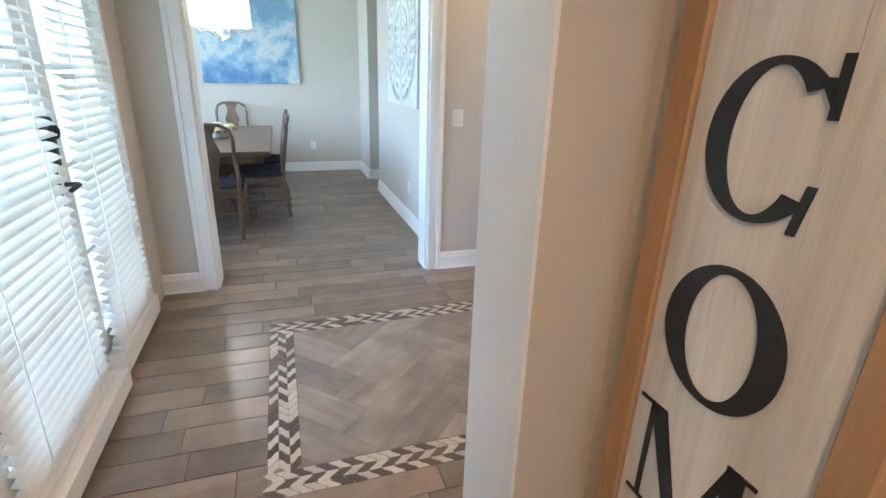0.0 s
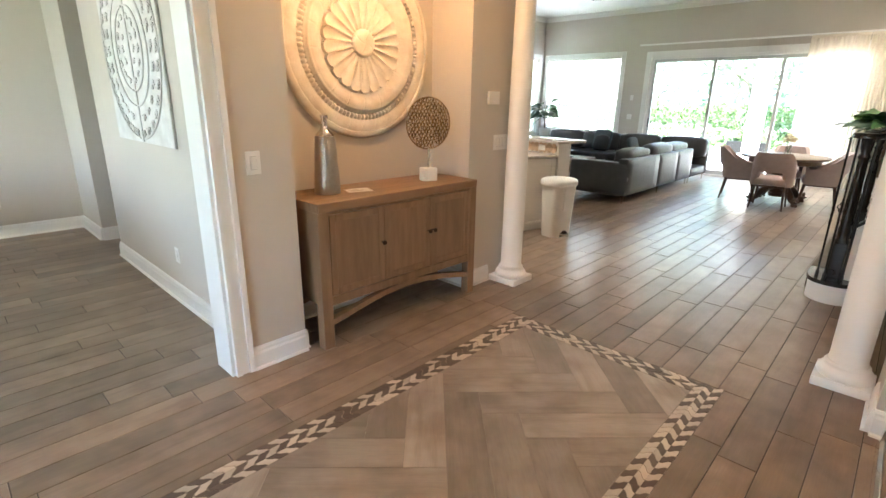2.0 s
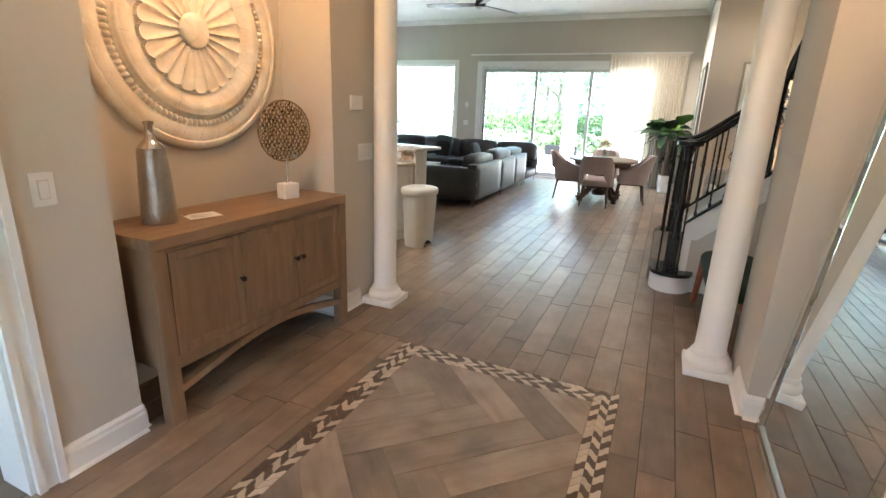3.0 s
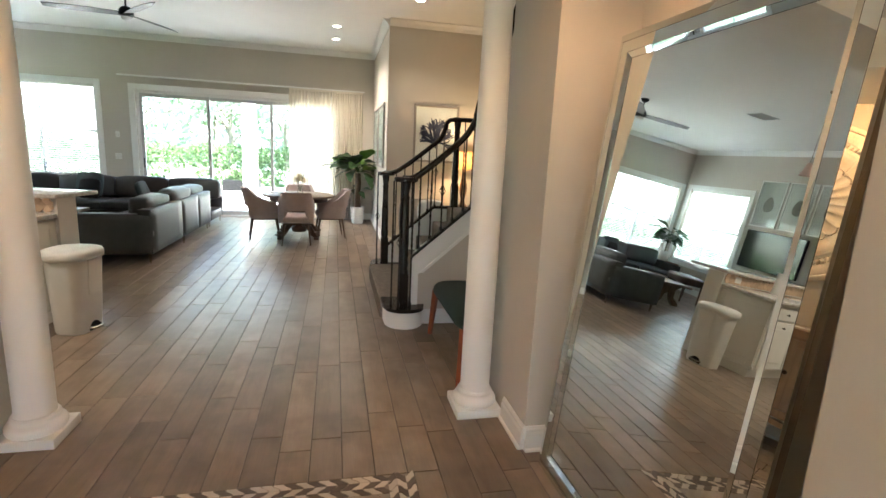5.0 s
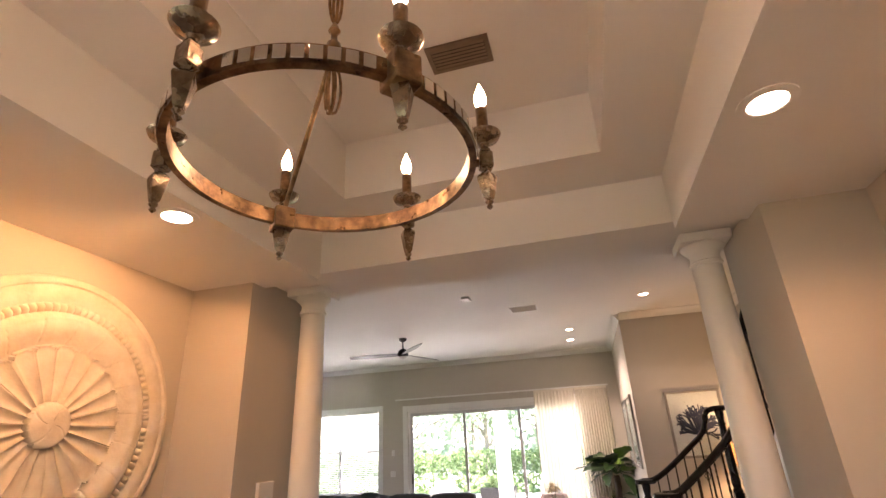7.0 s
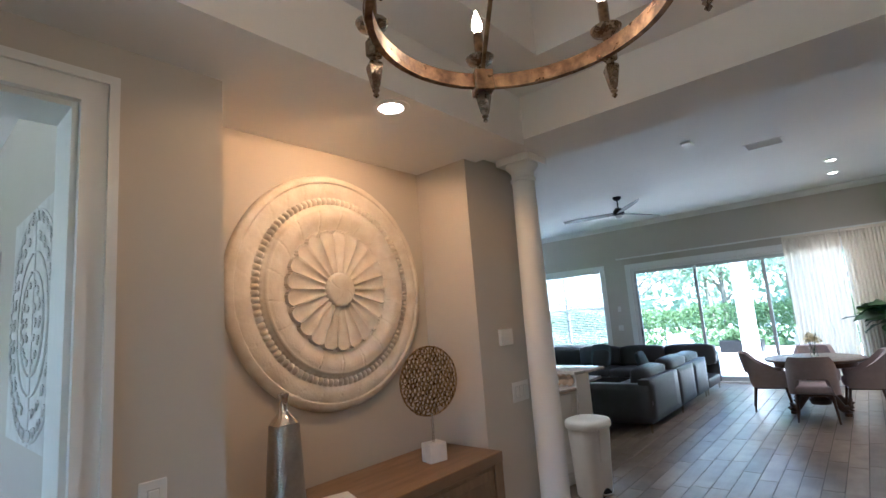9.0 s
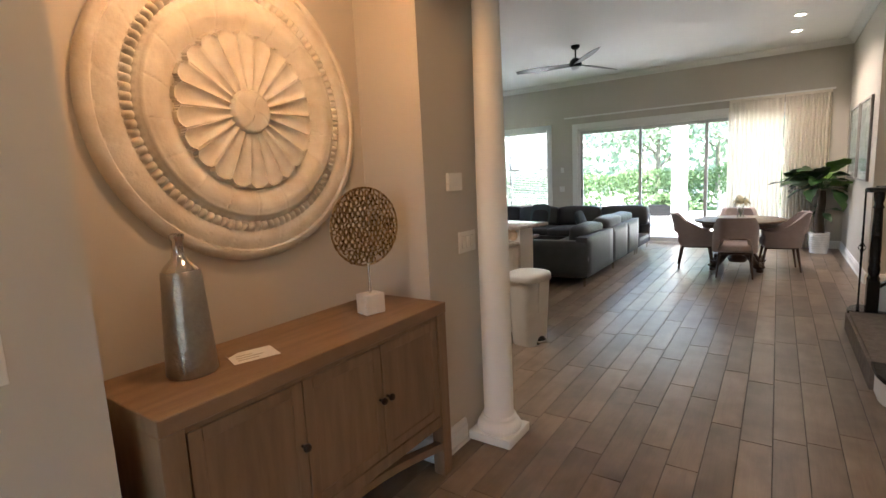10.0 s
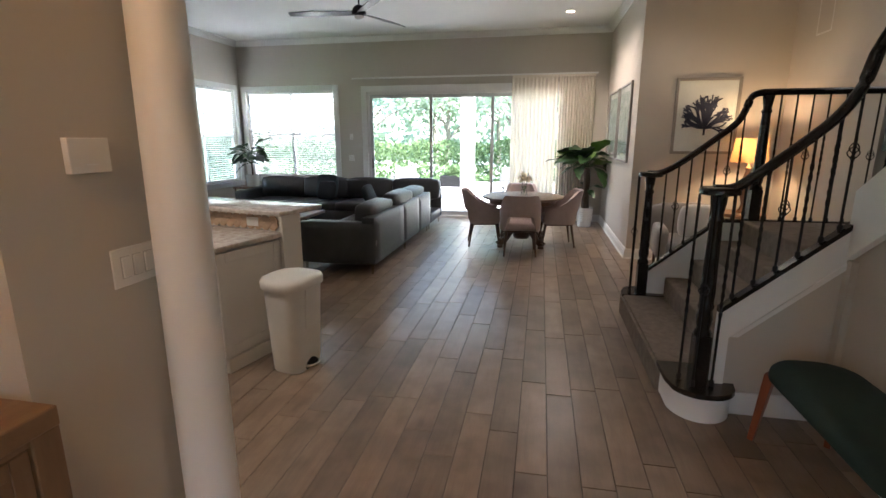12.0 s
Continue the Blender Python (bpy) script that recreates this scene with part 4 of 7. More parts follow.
for _k in range(3):
    a = radians(120 * _k + 20)
    bm = B()
    pts = []
    for _j in range(17):
        u = _j / 16 * math.pi * 2
        rr2 = 0.016 * math.sin(u)
        pts.append((rr2 * math.cos(a) + 0.004 * math.cos(a), rr2 * math.sin(a) + 0.004 * math.sin(a), 0.185 + 0.062 * math.cos(u)))
    tube(bm, pts, 0.0035, 6)
    part("hanging_loop", bm, M_BRONZE, ch, smooth=60)
for _k in range(2):
    bm = B()
    pts = []
    for _j in range(17):
        u = _j / 16 * math.pi * 2
        pts.append((0.015 * math.sin(u) * (1 - _k), 0.015 * math.sin(u) * _k, 0.445 + 0.07 * math.cos(u)))
    tube(bm, pts, 0.004, 6)
    part("upper_loop", bm, M_BRONZE, ch, smooth=60)
_z = 0.52
_link = 0
while _z < 3.36 - CHZ - 0.05:
    bm = B()
    pts = []
    for _j in range(13):
        u = _j / 12 * math.pi * 2
        s = 0.009 * math.sin(u)
        pts.append((s if _link % 2 else 0, 0 if _link % 2 else s, _z + 0.017 + 0.018 * math.cos(u)))
    tube(bm, pts, 0.0025, 6)
    part("chain_link", bm, M_BRONZE, ch, smooth=60)
    _z += 0.029
    _link += 1
bm = B()
lathe(bm, [(0.0, 3.315 - CHZ), (0.02, 3.32 - CHZ), (0.055, 3.345 - CHZ), (0.06, 3.36 - CHZ)], 24)
part("canopy", bm, M_BRONZE, ch, smooth=40)


def downlight(x, y, z, lit=True, r=0.058):
    t = thing("recessed_light", "round white recessed ceiling light, lit" if lit else "round white recessed ceiling light, off", "ceiling light", pose(x, y, z), "recessed ceiling lights")
    bm = B()
    NS = 32
    prof = [(r + 0.030, 0.0), (r + 0.030, -0.004), (r + 0.004, -0.008), (r, -0.006), (r - 0.004, 0.004)]
    rr = [[bm.verts.new((q * math.cos(2 * math.pi * k / NS), q * math.sin(2 * math.pi * k / NS), h)) for k in range(NS)] for q, h in prof]
    for a, b in zip(rr, rr[1:]):
        for k in range(NS):
            j = (k + 1) % NS
            bm.faces.new((a[k], a[j], b[j], b[k]))
    part("trim_ring", bm, M_TRIM, t, smooth=50)
    bm = B()
    lathe(bm, [(r - 0.001, -0.0005), (r - 0.001, -0.004), (r * 0.5, -0.005), (0, -0.005)], NS)
    part("lens", bm, M_LAMPFACE if lit else M_LENS_OFF, t, "glowing warm lens" if lit else "frosted lens", smooth=50)


downlight(2.45, 3.50, SZ)
downlight(2.45, 1.27, SZ)
downlight(0.15, -0.45, 2.90)
# next two: unseen fixtures added for the kitchen fill spots
downlight(4.1, 4.95, CZ)
downlight(4.1, 6.6, CZ)
for _x, _y in ((8.16, 0.95), (10.09, 2.06), (11.1, 2.08)):
    downlight(_x, _y, CZ)


def vent(label, m, w, d, n, slat_tilt=48, paint=None):
    paint = paint or M_TRIM
    t = thing("air_vent", label, "air vent", m)
    for a in ((-w / 2, -w / 2 + 0.02, -d / 2, d / 2), (w / 2 - 0.02, w / 2, -d / 2, d / 2), (-w / 2 + 0.02, w / 2 - 0.02, -d / 2, -d / 2 + 0.02), (-w / 2 + 0.02, w / 2 - 0.02, d / 2 - 0.02, d / 2)):
        bx("frame", (*a, -0.010, 0.0), paint, t)
    # flat black sheet paints the shade of a duct that is not built
    bx("backing", (-w / 2 + 0.02, w / 2 - 0.02, -d / 2 + 0.02, d / 2 - 0.02, -0.0015, -0.0005), M_IRON, t, "black sheet painting the shade of the duct behind the slats")
    for i in range(n):
        v = -d / 2 + 0.02 + (d - 0.04) * (i + 0.5) / n
        bx("slat", (-w / 2 + 0.021, w / 2 - 0.021, -0.0055, 0.0055, -0.0008, 0.0008), paint, t, at=pose(0, v, -0.007, slat_tilt, 0, 0))


vent("brown-grey slatted air vent in the tray ceiling", pose(2.62, 2.27, 3.36, 0, 0, 90), 0.28, 0.16, 6, 30, mat("taupe_vent_enamel", (0.23, 0.17, 0.125), None, 0.5, 6))
vent("white slatted air vent over the sofas", pose(8.15, 6.51, CZ, 0, 0, 90), 0.42, 0.30, 10)
vent("white slatted air vent in the living room ceiling", pose(8.22, 2.66, CZ, 0, 0, 90), 0.42, 0.30, 10)
vent("white slatted return vent high on the nook wall", pose(8.62, -0.45, 2.98, -90, 0, 0), 0.30, 0.55, 16)
bx("smoke_alarm", (7.22, 7.40, 3.28, 3.40, CZ - 0.03, CZ), M_PLASTIC, None, "white plastic smoke alarm on the living room ceiling", bevel=0.01)["category"] = "smoke alarm"

# ---- living room materials ----
M_LEATHER = mat("charcoal_leather", (0.052, 0.053, 0.055), (0.036, 0.037, 0.038), 0.42, 7, bump=0.35, fine=120)
M_TEALPILLOW = mat("slate_teal_fabric", (0.055, 0.075, 0.080), (0.035, 0.05, 0.055), 0.85, 30, bump=0.4, fine=200)
M_BLACKFAB = mat("black_fabric", (0.014, 0.014, 0.016), None, 0.9, 30, bump=0.3)
M_TAUPE = mat("taupe_upholstery", (0.40, 0.315, 0.29), (0.34, 0.265, 0.245), 0.9, 14, bump=0.35, fine=260, sheen=0.2)
M_LEG = mat("walnut_leg", (0.10, 0.055, 0.032), (0.06, 0.03, 0.018), 0.4, 4, (10, 10, 1))
M_GREEN = mat("dark_green_velvet", (0.008, 0.030, 0.021), (0.005, 0.019, 0.013), 0.75, 10, bump=0.25, fine=220)
M_REDWOOD = mat("reddish_stained_wood", (0.30, 0.085, 0.035), (0.20, 0.05, 0.02), 0.35, 4, (10, 10, 1))
M_CARPET = mat("taupe_carpet", (0.27, 0.225, 0.185), (0.17, 0.14, 0.11), 1.0, 16, bump=1.0, fine=130, spec=0.1)
M_CABINET = mat("cream_cabinet_paint", (0.80, 0.77, 0.71), (0.76, 0.73, 0.67), 0.4, 3, bump=0.03)
M_GRANITE = mat("pale_granite", (0.72, 0.68, 0.62), (0.42, 0.36, 0.31), 0.12, 22, bump=0.02, fine=160, contrast=0.6)
M_TRAVERTINE = mat("tumbled_travertine", (0.62, 0.45, 0.31), (0.48, 0.33, 0.21), 0.6, 14, bump=0.3, rnd=0.15)
M_LEAF = mat("deep_green_leaf", (0.035, 0.085, 0.022), (0.018, 0.05, 0.014), 0.38, 9, bump=0.15, rnd=0.25)
M_LEAFHI = mat("fresh_green_leaf", (0.13, 0.25, 0.035), (0.08, 0.17, 0.025), 0.4, 9, bump=0.15)
M_BARK = mat("brown_bark", (0.12, 0.085, 0.055), (0.06, 0.042, 0.028), 0.9, 12, (4, 4, 1), bump=0.7)
M_SOIL = mat("dark_soil", (0.035, 0.025, 0.018), None, 1.0, 40, bump=0.8)
M_CERAMIC = mat("white_glazed_pot", (0.82, 0.81, 0.78), None, 0.2, 4, bump=0.02)
M_FLOWER = mat("cream_petal", (0.83, 0.74, 0.50), (0.74, 0.62, 0.36), 0.7, 20, bump=0.2, rnd=0.08)
M_FRAMEWOOD = mat("grey_wood_frame", (0.34, 0.31, 0.28), (0.24, 0.215, 0.19), 0.5, 5, (2, 2, 2))
M_MAT = mat("picture_mat_paper", (0.80, 0.79, 0.76), None, 0.8, 3, bump=0.02)
M_BLUEINK = mat("navy_print_ink", (0.02, 0.024, 0.05), (0.04, 0.045, 0.08), 0.8, 30, bump=0.0)
M_SCREEN = mat("black_tv_glass", (0.006, 0.007, 0.008), None, 0.10, spec=0.9, bump=0.0)
M_ALU = mat("grey_aluminium_frame", (0.62, 0.63, 0.62), None, 0.35, metal=0.4)
M_FANBLADE = mat("dark_fan_blade", (0.03, 0.024, 0.02), (0.045, 0.036, 0.03), 0.35, 3, (1, 12, 1))
M_PICGREEN = mat("landscape_print", (0.20, 0.27, 0.24), (0.55, 0.60, 0.60), 0.5, 3.5, (1, 1, 3), bump=0.0, contrast=0.9)
M_GREYBODY = mat("lamp_base_wood", (0.26, 0.13, 0.06), (0.17, 0.08, 0.035), 0.35, 5, (6, 6, 1))
M_ARMCHAIR = mat("grey_armchair_fabric", (0.34, 0.32, 0.30), (0.28, 0.26, 0.245), 0.9, 16, bump=0.3, fine=220)


def cushion(name, dims, material, parent, label="", puff=0.03, bev=0.045, at=None, n=5):
    """A soft box: rounded edges and swollen faces."""
    x0, x1, y0, y1, z0, z1 = dims
    bm = B()
    bmesh.ops.create_cube(bm, size=2.0)
    bmesh.ops.subdivide_edges(bm, edges=bm.edges[:], cuts=n, use_grid_fill=True)
    cx, cy, cz = (x0 + x1) / 2, (y0 + y1) / 2, (z0 + z1) / 2
    hx, hy, hz = (x1 - x0) / 2, (y1 - y0) / 2, (z1 - z0) / 2
    for v in bm.verts:
        p = v.co.copy()
        q = []
        for c, h in zip(p, (hx, hy, hz)):
            q.append(c * h)
        b = min(bev, hx * 0.9, hy * 0.9, hz * 0.9)
        inner = Vector((max(-hx + b, min(hx - b, q[0])), max(-hy + b, min(hy - b, q[1])), max(-hz + b, min(hz - b, q[2]))))
        d = Vector(q) - inner
        if d.length > 1e-6:
            pos = inner + d.normalized() * b
        else:
            pos = Vector(q)
        fall = (1 - min(1, abs(p.x)) ** 2) * (1 - min(1, abs(p.y)) ** 2) + (1 - min(1, abs(p.x)) ** 2) * (1 - min(1, abs(p.z)) ** 2) + (1 - min(1, abs(p.y)) ** 2) * (1 - min(1, abs(p.z)) ** 2)
        nrm = Vector((p.x ** 5, p.y ** 5, p.z ** 5))
        if nrm.length > 0:
            pos += nrm.normalized() * puff * min(1, fall) * (0.8 + 0.5 * noise.noise((pos.x * 6 + cx, pos.y * 6 + cy, pos.z * 6)))
        v.co = pos + Vector((cx, cy, cz))
    return part(name, bm, material, parent, label, smooth=80, at=at)


def taper_leg(parent, x, y, z0, z1, r0, r1, dx=0, dy=0, material=None, name="leg"):
    bm = B()
    tube(bm, [(x + dx, y + dy, z0), (x, y, z1)], r0, 10, r1)
    return part(name, bm, material or M_LEG, parent, smooth=60)


# ---- sectional sofa: two units meeting in the corner ----
s1 = thing("sofa", "charcoal leather sectional sofa seen from its panelled back", "sofa", pose(7.76, 4.34, 0), "sectional sofa")
L1, D1 = 3.02, 0.98
for a, b in ((0.0, 1.30), (1.306, 2.20), (2.206, L1)):
    cushion("back_panel", (a, b, 0, 0.16, 0.13, 0.70), M_LEATHER, s1, puff=0.002, bev=0.012)
bx("base", (0.02, L1, 0.16, D1, 0.13, 0.30), M_LEATHER, s1, bevel=0.02, seg=2)
cushion("arm", (-0.02, 0.17, 0.01, D1, 0.125, 0.635), M_LEATHER, s1, puff=0.01, bev=0.035)
for i in range(3):
    a = 0.18 + i * 0.93
    cushion("seat_cushion", (a, a + 0.92, 0.20, D1 + 0.01, 0.29, 0.46), M_LEATHER, s1, puff=0.02)
    cushion("back_cushion", (a + 0.01, a + 0.91, 0.13, 0.38, 0.45, 0.80 + 0.02 * (i % 2)), M_LEATHER, s1, puff=0.022, bev=0.055, at=pose(0, 0.02, 0.0, 5 if i != 1 else 8, 0, 0))
for x in (0.06, 1.5, L1 - 0.06):
    for y in (0.06, D1 - 0.06):
        taper_leg(s1, x, y, 0, 0.135, 0.013, 0.022, material=M_CHROME)
s2 = thing("sofa", "charcoal leather sectional sofa under the garden window", "sofa", pose(11.82, 4.34, 0), "sectional sofa")
L2, D2 = 3.72, 1.0
bx("base", (-D2, -0.16, 0, L2, 0.13, 0.30), M_LEATHER, s2, bevel=0.02, seg=2)
for i in range(4):
    a, b = i * L2 / 4, (i + 1) * L2 / 4 - 0.006
    cushion("back_panel", (-0.16, 0, a, b, 0.13, 0.70), M_LEATHER, s2, puff=0.012, bev=0.02)
    if i:
        cushion("seat_cushion", (-D2 - 0.01, -0.2, a, b, 0.29, 0.46), M_LEATHER, s2, puff=0.02)
    cushion("back_cushion", (-0.40, -0.13, a + 0.01, b - 0.01, 0.45, 0.84), M_LEATHER, s2, puff=0.025, bev=0.06, at=pose(0, 0, 0, 0, 4, 0))
cushion("arm", (-D2, 0, L2, L2 + 0.18, 0.125, 0.635), M_LEATHER, s2, puff=0.01, bev=0.035)
for x in (-D2 + 0.06, -0.06):
    for y in (0.06, L2 * 0.5, L2 + 0.12):
        taper_leg(s2, x, y, 0, 0.135, 0.013, 0.022, material=M_CHROME)


def pillow(label, m, material, s=0.46):
    t = thing("throw_pillow", label, "pillow", m, "sofa pillows")
    cushion("cover", (-s / 2, s / 2, -0.05, 0.05, 0, s), material, t, puff=0.03, bev=0.035)


pillow("slate teal square throw pillow on the sofa", pose(11.28, 6.55, 0.48, 0, 0, 80) @ pose(0, 0, 0, 14), M_TEALPILLOW, 0.44)
pillow("small black throw pillow on the sofa", pose(11.14, 6.50, 0.475, 0, 0, 82) @ pose(0, 0, 0, 20), M_BLACKFAB, 0.34)
pillow("slate grey throw pillow on the sofa", pose(9.35, 4.86, 0.48, 0, 0, 8) @ pose(0, 0, 0, -18), M_TEALPILLOW, 0.46)

# coffee table
ct = thing("coffee_table", "low grey-brown wooden coffee table between the sofas", "coffee table", pose(9.3, 6.35, 0))
bx("tabletop", (-0.65, 0.65, -0.38, 0.38, 0.40, 0.45), M_DINWOOD, ct, bevel=0.006)
for sx in (-0.45, 0.45):
    bm = B()
    prism(bm, [(-0.30, 0.0), (-0.20, 0.0), (-0.10, 0.10), (-0.06, 0.24), (0.06, 0.24), (0.10, 0.10), (0.20, 0.0), (0.30, 0.0), (0.30, 0.05), (0.16, 0.16), (0.16, 0.32), (0.30, 0.40), (-0.30, 0.40), (-0.16, 0.32), (-0.16, 0.16), (-0.30, 0.05)], sx - 0.04, sx + 0.04, 'x')
    part("trestle", bm, M_DINWOOD, ct)
bx("stretcher", (-0.41, 0.41, -0.04, 0.04, 0.25, 0.31), M_DINWOOD, ct, bevel=0.004)
bm = B()
lathe(bm, [(0.10, 0.0), (0.18, 0.02), (0.24, 0.045), (0.235, 0.05), (0.10, 0.015), (0.0, 0.012)], 32, 0, 0, 0)
_tr = thing("tray", "dark oval tray on the coffee table", "tray", pose(9.3, 6.35, 0.45))
part("dish", bm, M_LEG, _tr, smooth=50)

# ---- round dining set by the sliding doors ----
TCX, TCY = 9.95, 2.70
rt = thing("round_table", "round dark wood pedestal dining table with scrolled feet", "table", pose(TCX, TCY, 0))
bm = B()
lathe(bm, [(0.0, 0.715), (0.57, 0.715), (0.60, 0.725), (0.615, 0.74), (0.61, 0.756), (0.59, 0.762), (0.0, 0.762)], 64)
part("tabletop", bm, M_DINWOOD, rt, smooth=40)
bm = B()
lathe(bm, [(0.48, 0.64), (0.50, 0.65), (0.50, 0.715), (0.0, 0.715)], 48)
part("apron", bm, M_LEG, rt, smooth=40)
bm = B()
lathe(bm, [(0.12, 0.10), (0.14, 0.16), (0.10, 0.22), (0.085, 0.30), (0.12, 0.40), (0.13, 0.48), (0.09, 0.54), (0.11, 0.60), (0.18, 0.64)], 28)
part("pedestal", bm, M_LEG, rt, smooth=50)
for k in range(4):
    bm = B()
    pts = [(0.10, 0, 0.26), (0.20, 0, 0.25), (0.28, 0, 0.17), (0.36, 0, 0.085), (0.43, 0, 0.065), (0.47, 0, 0.09), (0.45, 0, 0.12), (0.42, 0, 0.105)]
    tube(bm, pts, 0.055, 10, 0.04)
    lathe(bm, [(0.045, 0.0), (0.045, 0.035), (0.02, 0.05)], 12, 0.43, 0)
    part("foot", bm, M_LEG, rt, smooth=60, at=pose(0, 0, 0, 0, 0, 45 + 90 * k))


def dining_tub(m, label):
    t = thing("dining_chair", label, "chair", m, "chairs round the table")
    cushion("seat", (-0.24, 0.24, -0.24, 0.24, 0.36, 0.49), M_TAUPE, t, puff=0.02, bev=0.05)
    bm = B()
    N, K = 40, 8
    inner, outer = [], []
    for i in range(N + 1):
        a = radians(-128 + 256 * i / N)
        w = abs(a) / radians(128)
        top = 0.86 - 0.26 * max(0.0, min(1.0, (w - 0.36) / 0.42)) ** 1.0
        low = 0.57 - 0.21 * max(0, min(1, (w - 0.24) / 0.10))
        rout, col_i, col_o = 0.30, [], []
        for k in range(K + 1):
            z = low + (top - low) * k / K
            lean = 0.07 * max(0, z - 0.5) / 0.36
            ca = -math.copysign(abs(math.cos(a)) ** 0.75, math.cos(a))
            sa = math.copysign(abs(math.sin(a)) ** 0.75, math.sin(a))
            col_o.append(bm.verts.new(((rout + lean) * ca, (rout - 0.015) * sa, z)))
            col_i.append(bm.verts.new(((rout - 0.055 + lean) * ca, (rout - 0.075) * sa, z - (0.012 if k == K else 0))))
        inner.append(col_i)
        outer.append(col_o)
    for i in range(N):
        for k in range(K):
            bm.faces.new((outer[i][k], outer[i + 1][k], outer[i + 1][k + 1], outer[i][k + 1]))
            bm.faces.new((inner[i + 1][k], inner[i][k], inner[i][k + 1], inner[i + 1][k + 1]))
        bm.faces.new((outer[i][K], outer[i + 1][K], inner[i + 1][K], inner[i][K]))
        bm.faces.new((outer[i + 1][0], outer[i][0], inner[i][0], inner[i + 1][0]))
    for i in (0, N):
        for k in range(K):
            bm.faces.new((outer[i][k], outer[i][k + 1], inner[i][k + 1], inner[i][k]))
    part("backrest", bm, M_TAUPE, t, smooth=60)
    bx("seat_frame", (-0.21, 0.21, -0.21, 0.21, 0.335, 0.362), M_LEG, t, bevel=0.008)
    for x in (-0.19, 0.19):
        for y in (-0.19, 0.19):
            taper_leg(t, x, y, 0, 0.345, 0.011, 0.02, dx=0.055 * (1 if x > 0 else -1), dy=0.03 * (1 if y > 0 else -1))
    return t


tub = dining_tub(pose(9.30, 2.70, 0, 0, 0, 4), "taupe upholstered tub dining chair with its back to the room")
for _m in (pose(9.85, 3.27, 0, 0, 0, -80), pose(9.98, 2.17, 0, 0, 0, 97), pose(10.62, 2.74, 0, 0, 0, 183)):
    tagged(copy_thing(tub, _m), "taupe upholstered tub dining chair pulled up to the round table")

fv = thing("flower_vase", "glass vase of cream flowers on the round table", "flower vase", pose(TCX + 0.02, TCY - 0.02, 0.762))
bm = B()
lathe(bm, [(0.045, 0.0), (0.052, 0.01), (0.05, 0.06), (0.042, 0.10), (0.05, 0.145), (0.046, 0.145), (0.038, 0.10), (0.045, 0.06), (0.045, 0.015), (0.0, 0.012)], 24)
part("vase", bm, M_GLASS, fv, "clear glass vase", smooth=60)


def blossom(parent, c, r, seed, material=None):
    rgen = random.Random(seed)
    bm = B()
    for k in range(26):
        th, ph = rgen.uniform(0, 2 * math.pi), rgen.uniform(0.1, 1.9)
        d = Vector((math.sin(ph) * math.cos(th), math.sin(ph) * math.sin(th), math.cos(ph)))
        s = d.cross(Vector((0.3, 0.2, 1))).normalized()
        u = d.cross(s)
        p = Vector(c) + d * r * rgen.uniform(0.55, 1.0)
        w = r * 0.42
        q = [p - s * w, p + u * w * 0.9 + d * 0.3 * w, p + s * w, p - u * w * 0.9]
        bm.faces.new([bm.verts.new(x) for x in q])
    part("blossom", bm, material or M_FLOWER, parent)


for i, c in enumerate(((-0.03, 0.05, 0.24), (0.05, 0.0, 0.25), (-0.02, -0.06, 0.235), (0.01, 0.02, 0.29))):
    blossom(fv, c, 0.062, 30 + i)
for i in range(5):
    bm = B()
    tube(bm, [(0, 0, 0.03), (0.03 * math.cos(i * 1.3), 0.03 * math.sin(i * 1.3), 0.15), (0.07 * math.cos(i * 1.3), 0.07 * math.sin(i * 1.3), 0.27 + 0.02 * i)], 0.003, 5)
    part("stem", bm, M_LEAF, fv)


# ---- plants ----
def leaf_mesh(name, L, Wd, material, lobes=0, droop=0.35, n=9):
    bm = B()
    rows = []
    for i in range(n + 1):
        u = i / n
        w = Wd * (math.sin(math.pi * min(1, u * 0.94 + 0.06)) ** 0.7) * (1 - 0.25 * u)
        if lobes:
            w *= 0.72 + 0.28 * abs(math.sin(u * lobes * math.pi))
        z = -droop * L * u * u
        rows.append([bm.verts.new((L * u, s * w / 2, z + abs(s) * 0.10 * w - 0.03 * L * abs(s) * math.sin(u * 12))) for s in (-1, -0.45, 0, 0.45, 1)])
    for a, b in zip(rows, rows[1:]):
        for k in range(4):
            bm.faces.new((a[k], a[k + 1], b[k + 1], b[k]))
    return finish(bm, name, material, 70)


LEAF_BIG = [leaf_mesh("leaf", 0.34, 0.24, M_LEAF, 4), leaf_mesh("leaf", 0.30, 0.20, M_LEAF, 3, 0.5), leaf_mesh("leaf", 0.32, 0.24, M_LEAFHI, 4, 0.2)]
LEAF_FIDDLE = [leaf_mesh("leaf", 0.20, 0.15, M_LEAF, 0, 0.2), leaf_mesh("leaf", 0.17, 0.12, M_LEAF, 0, 0.35)]


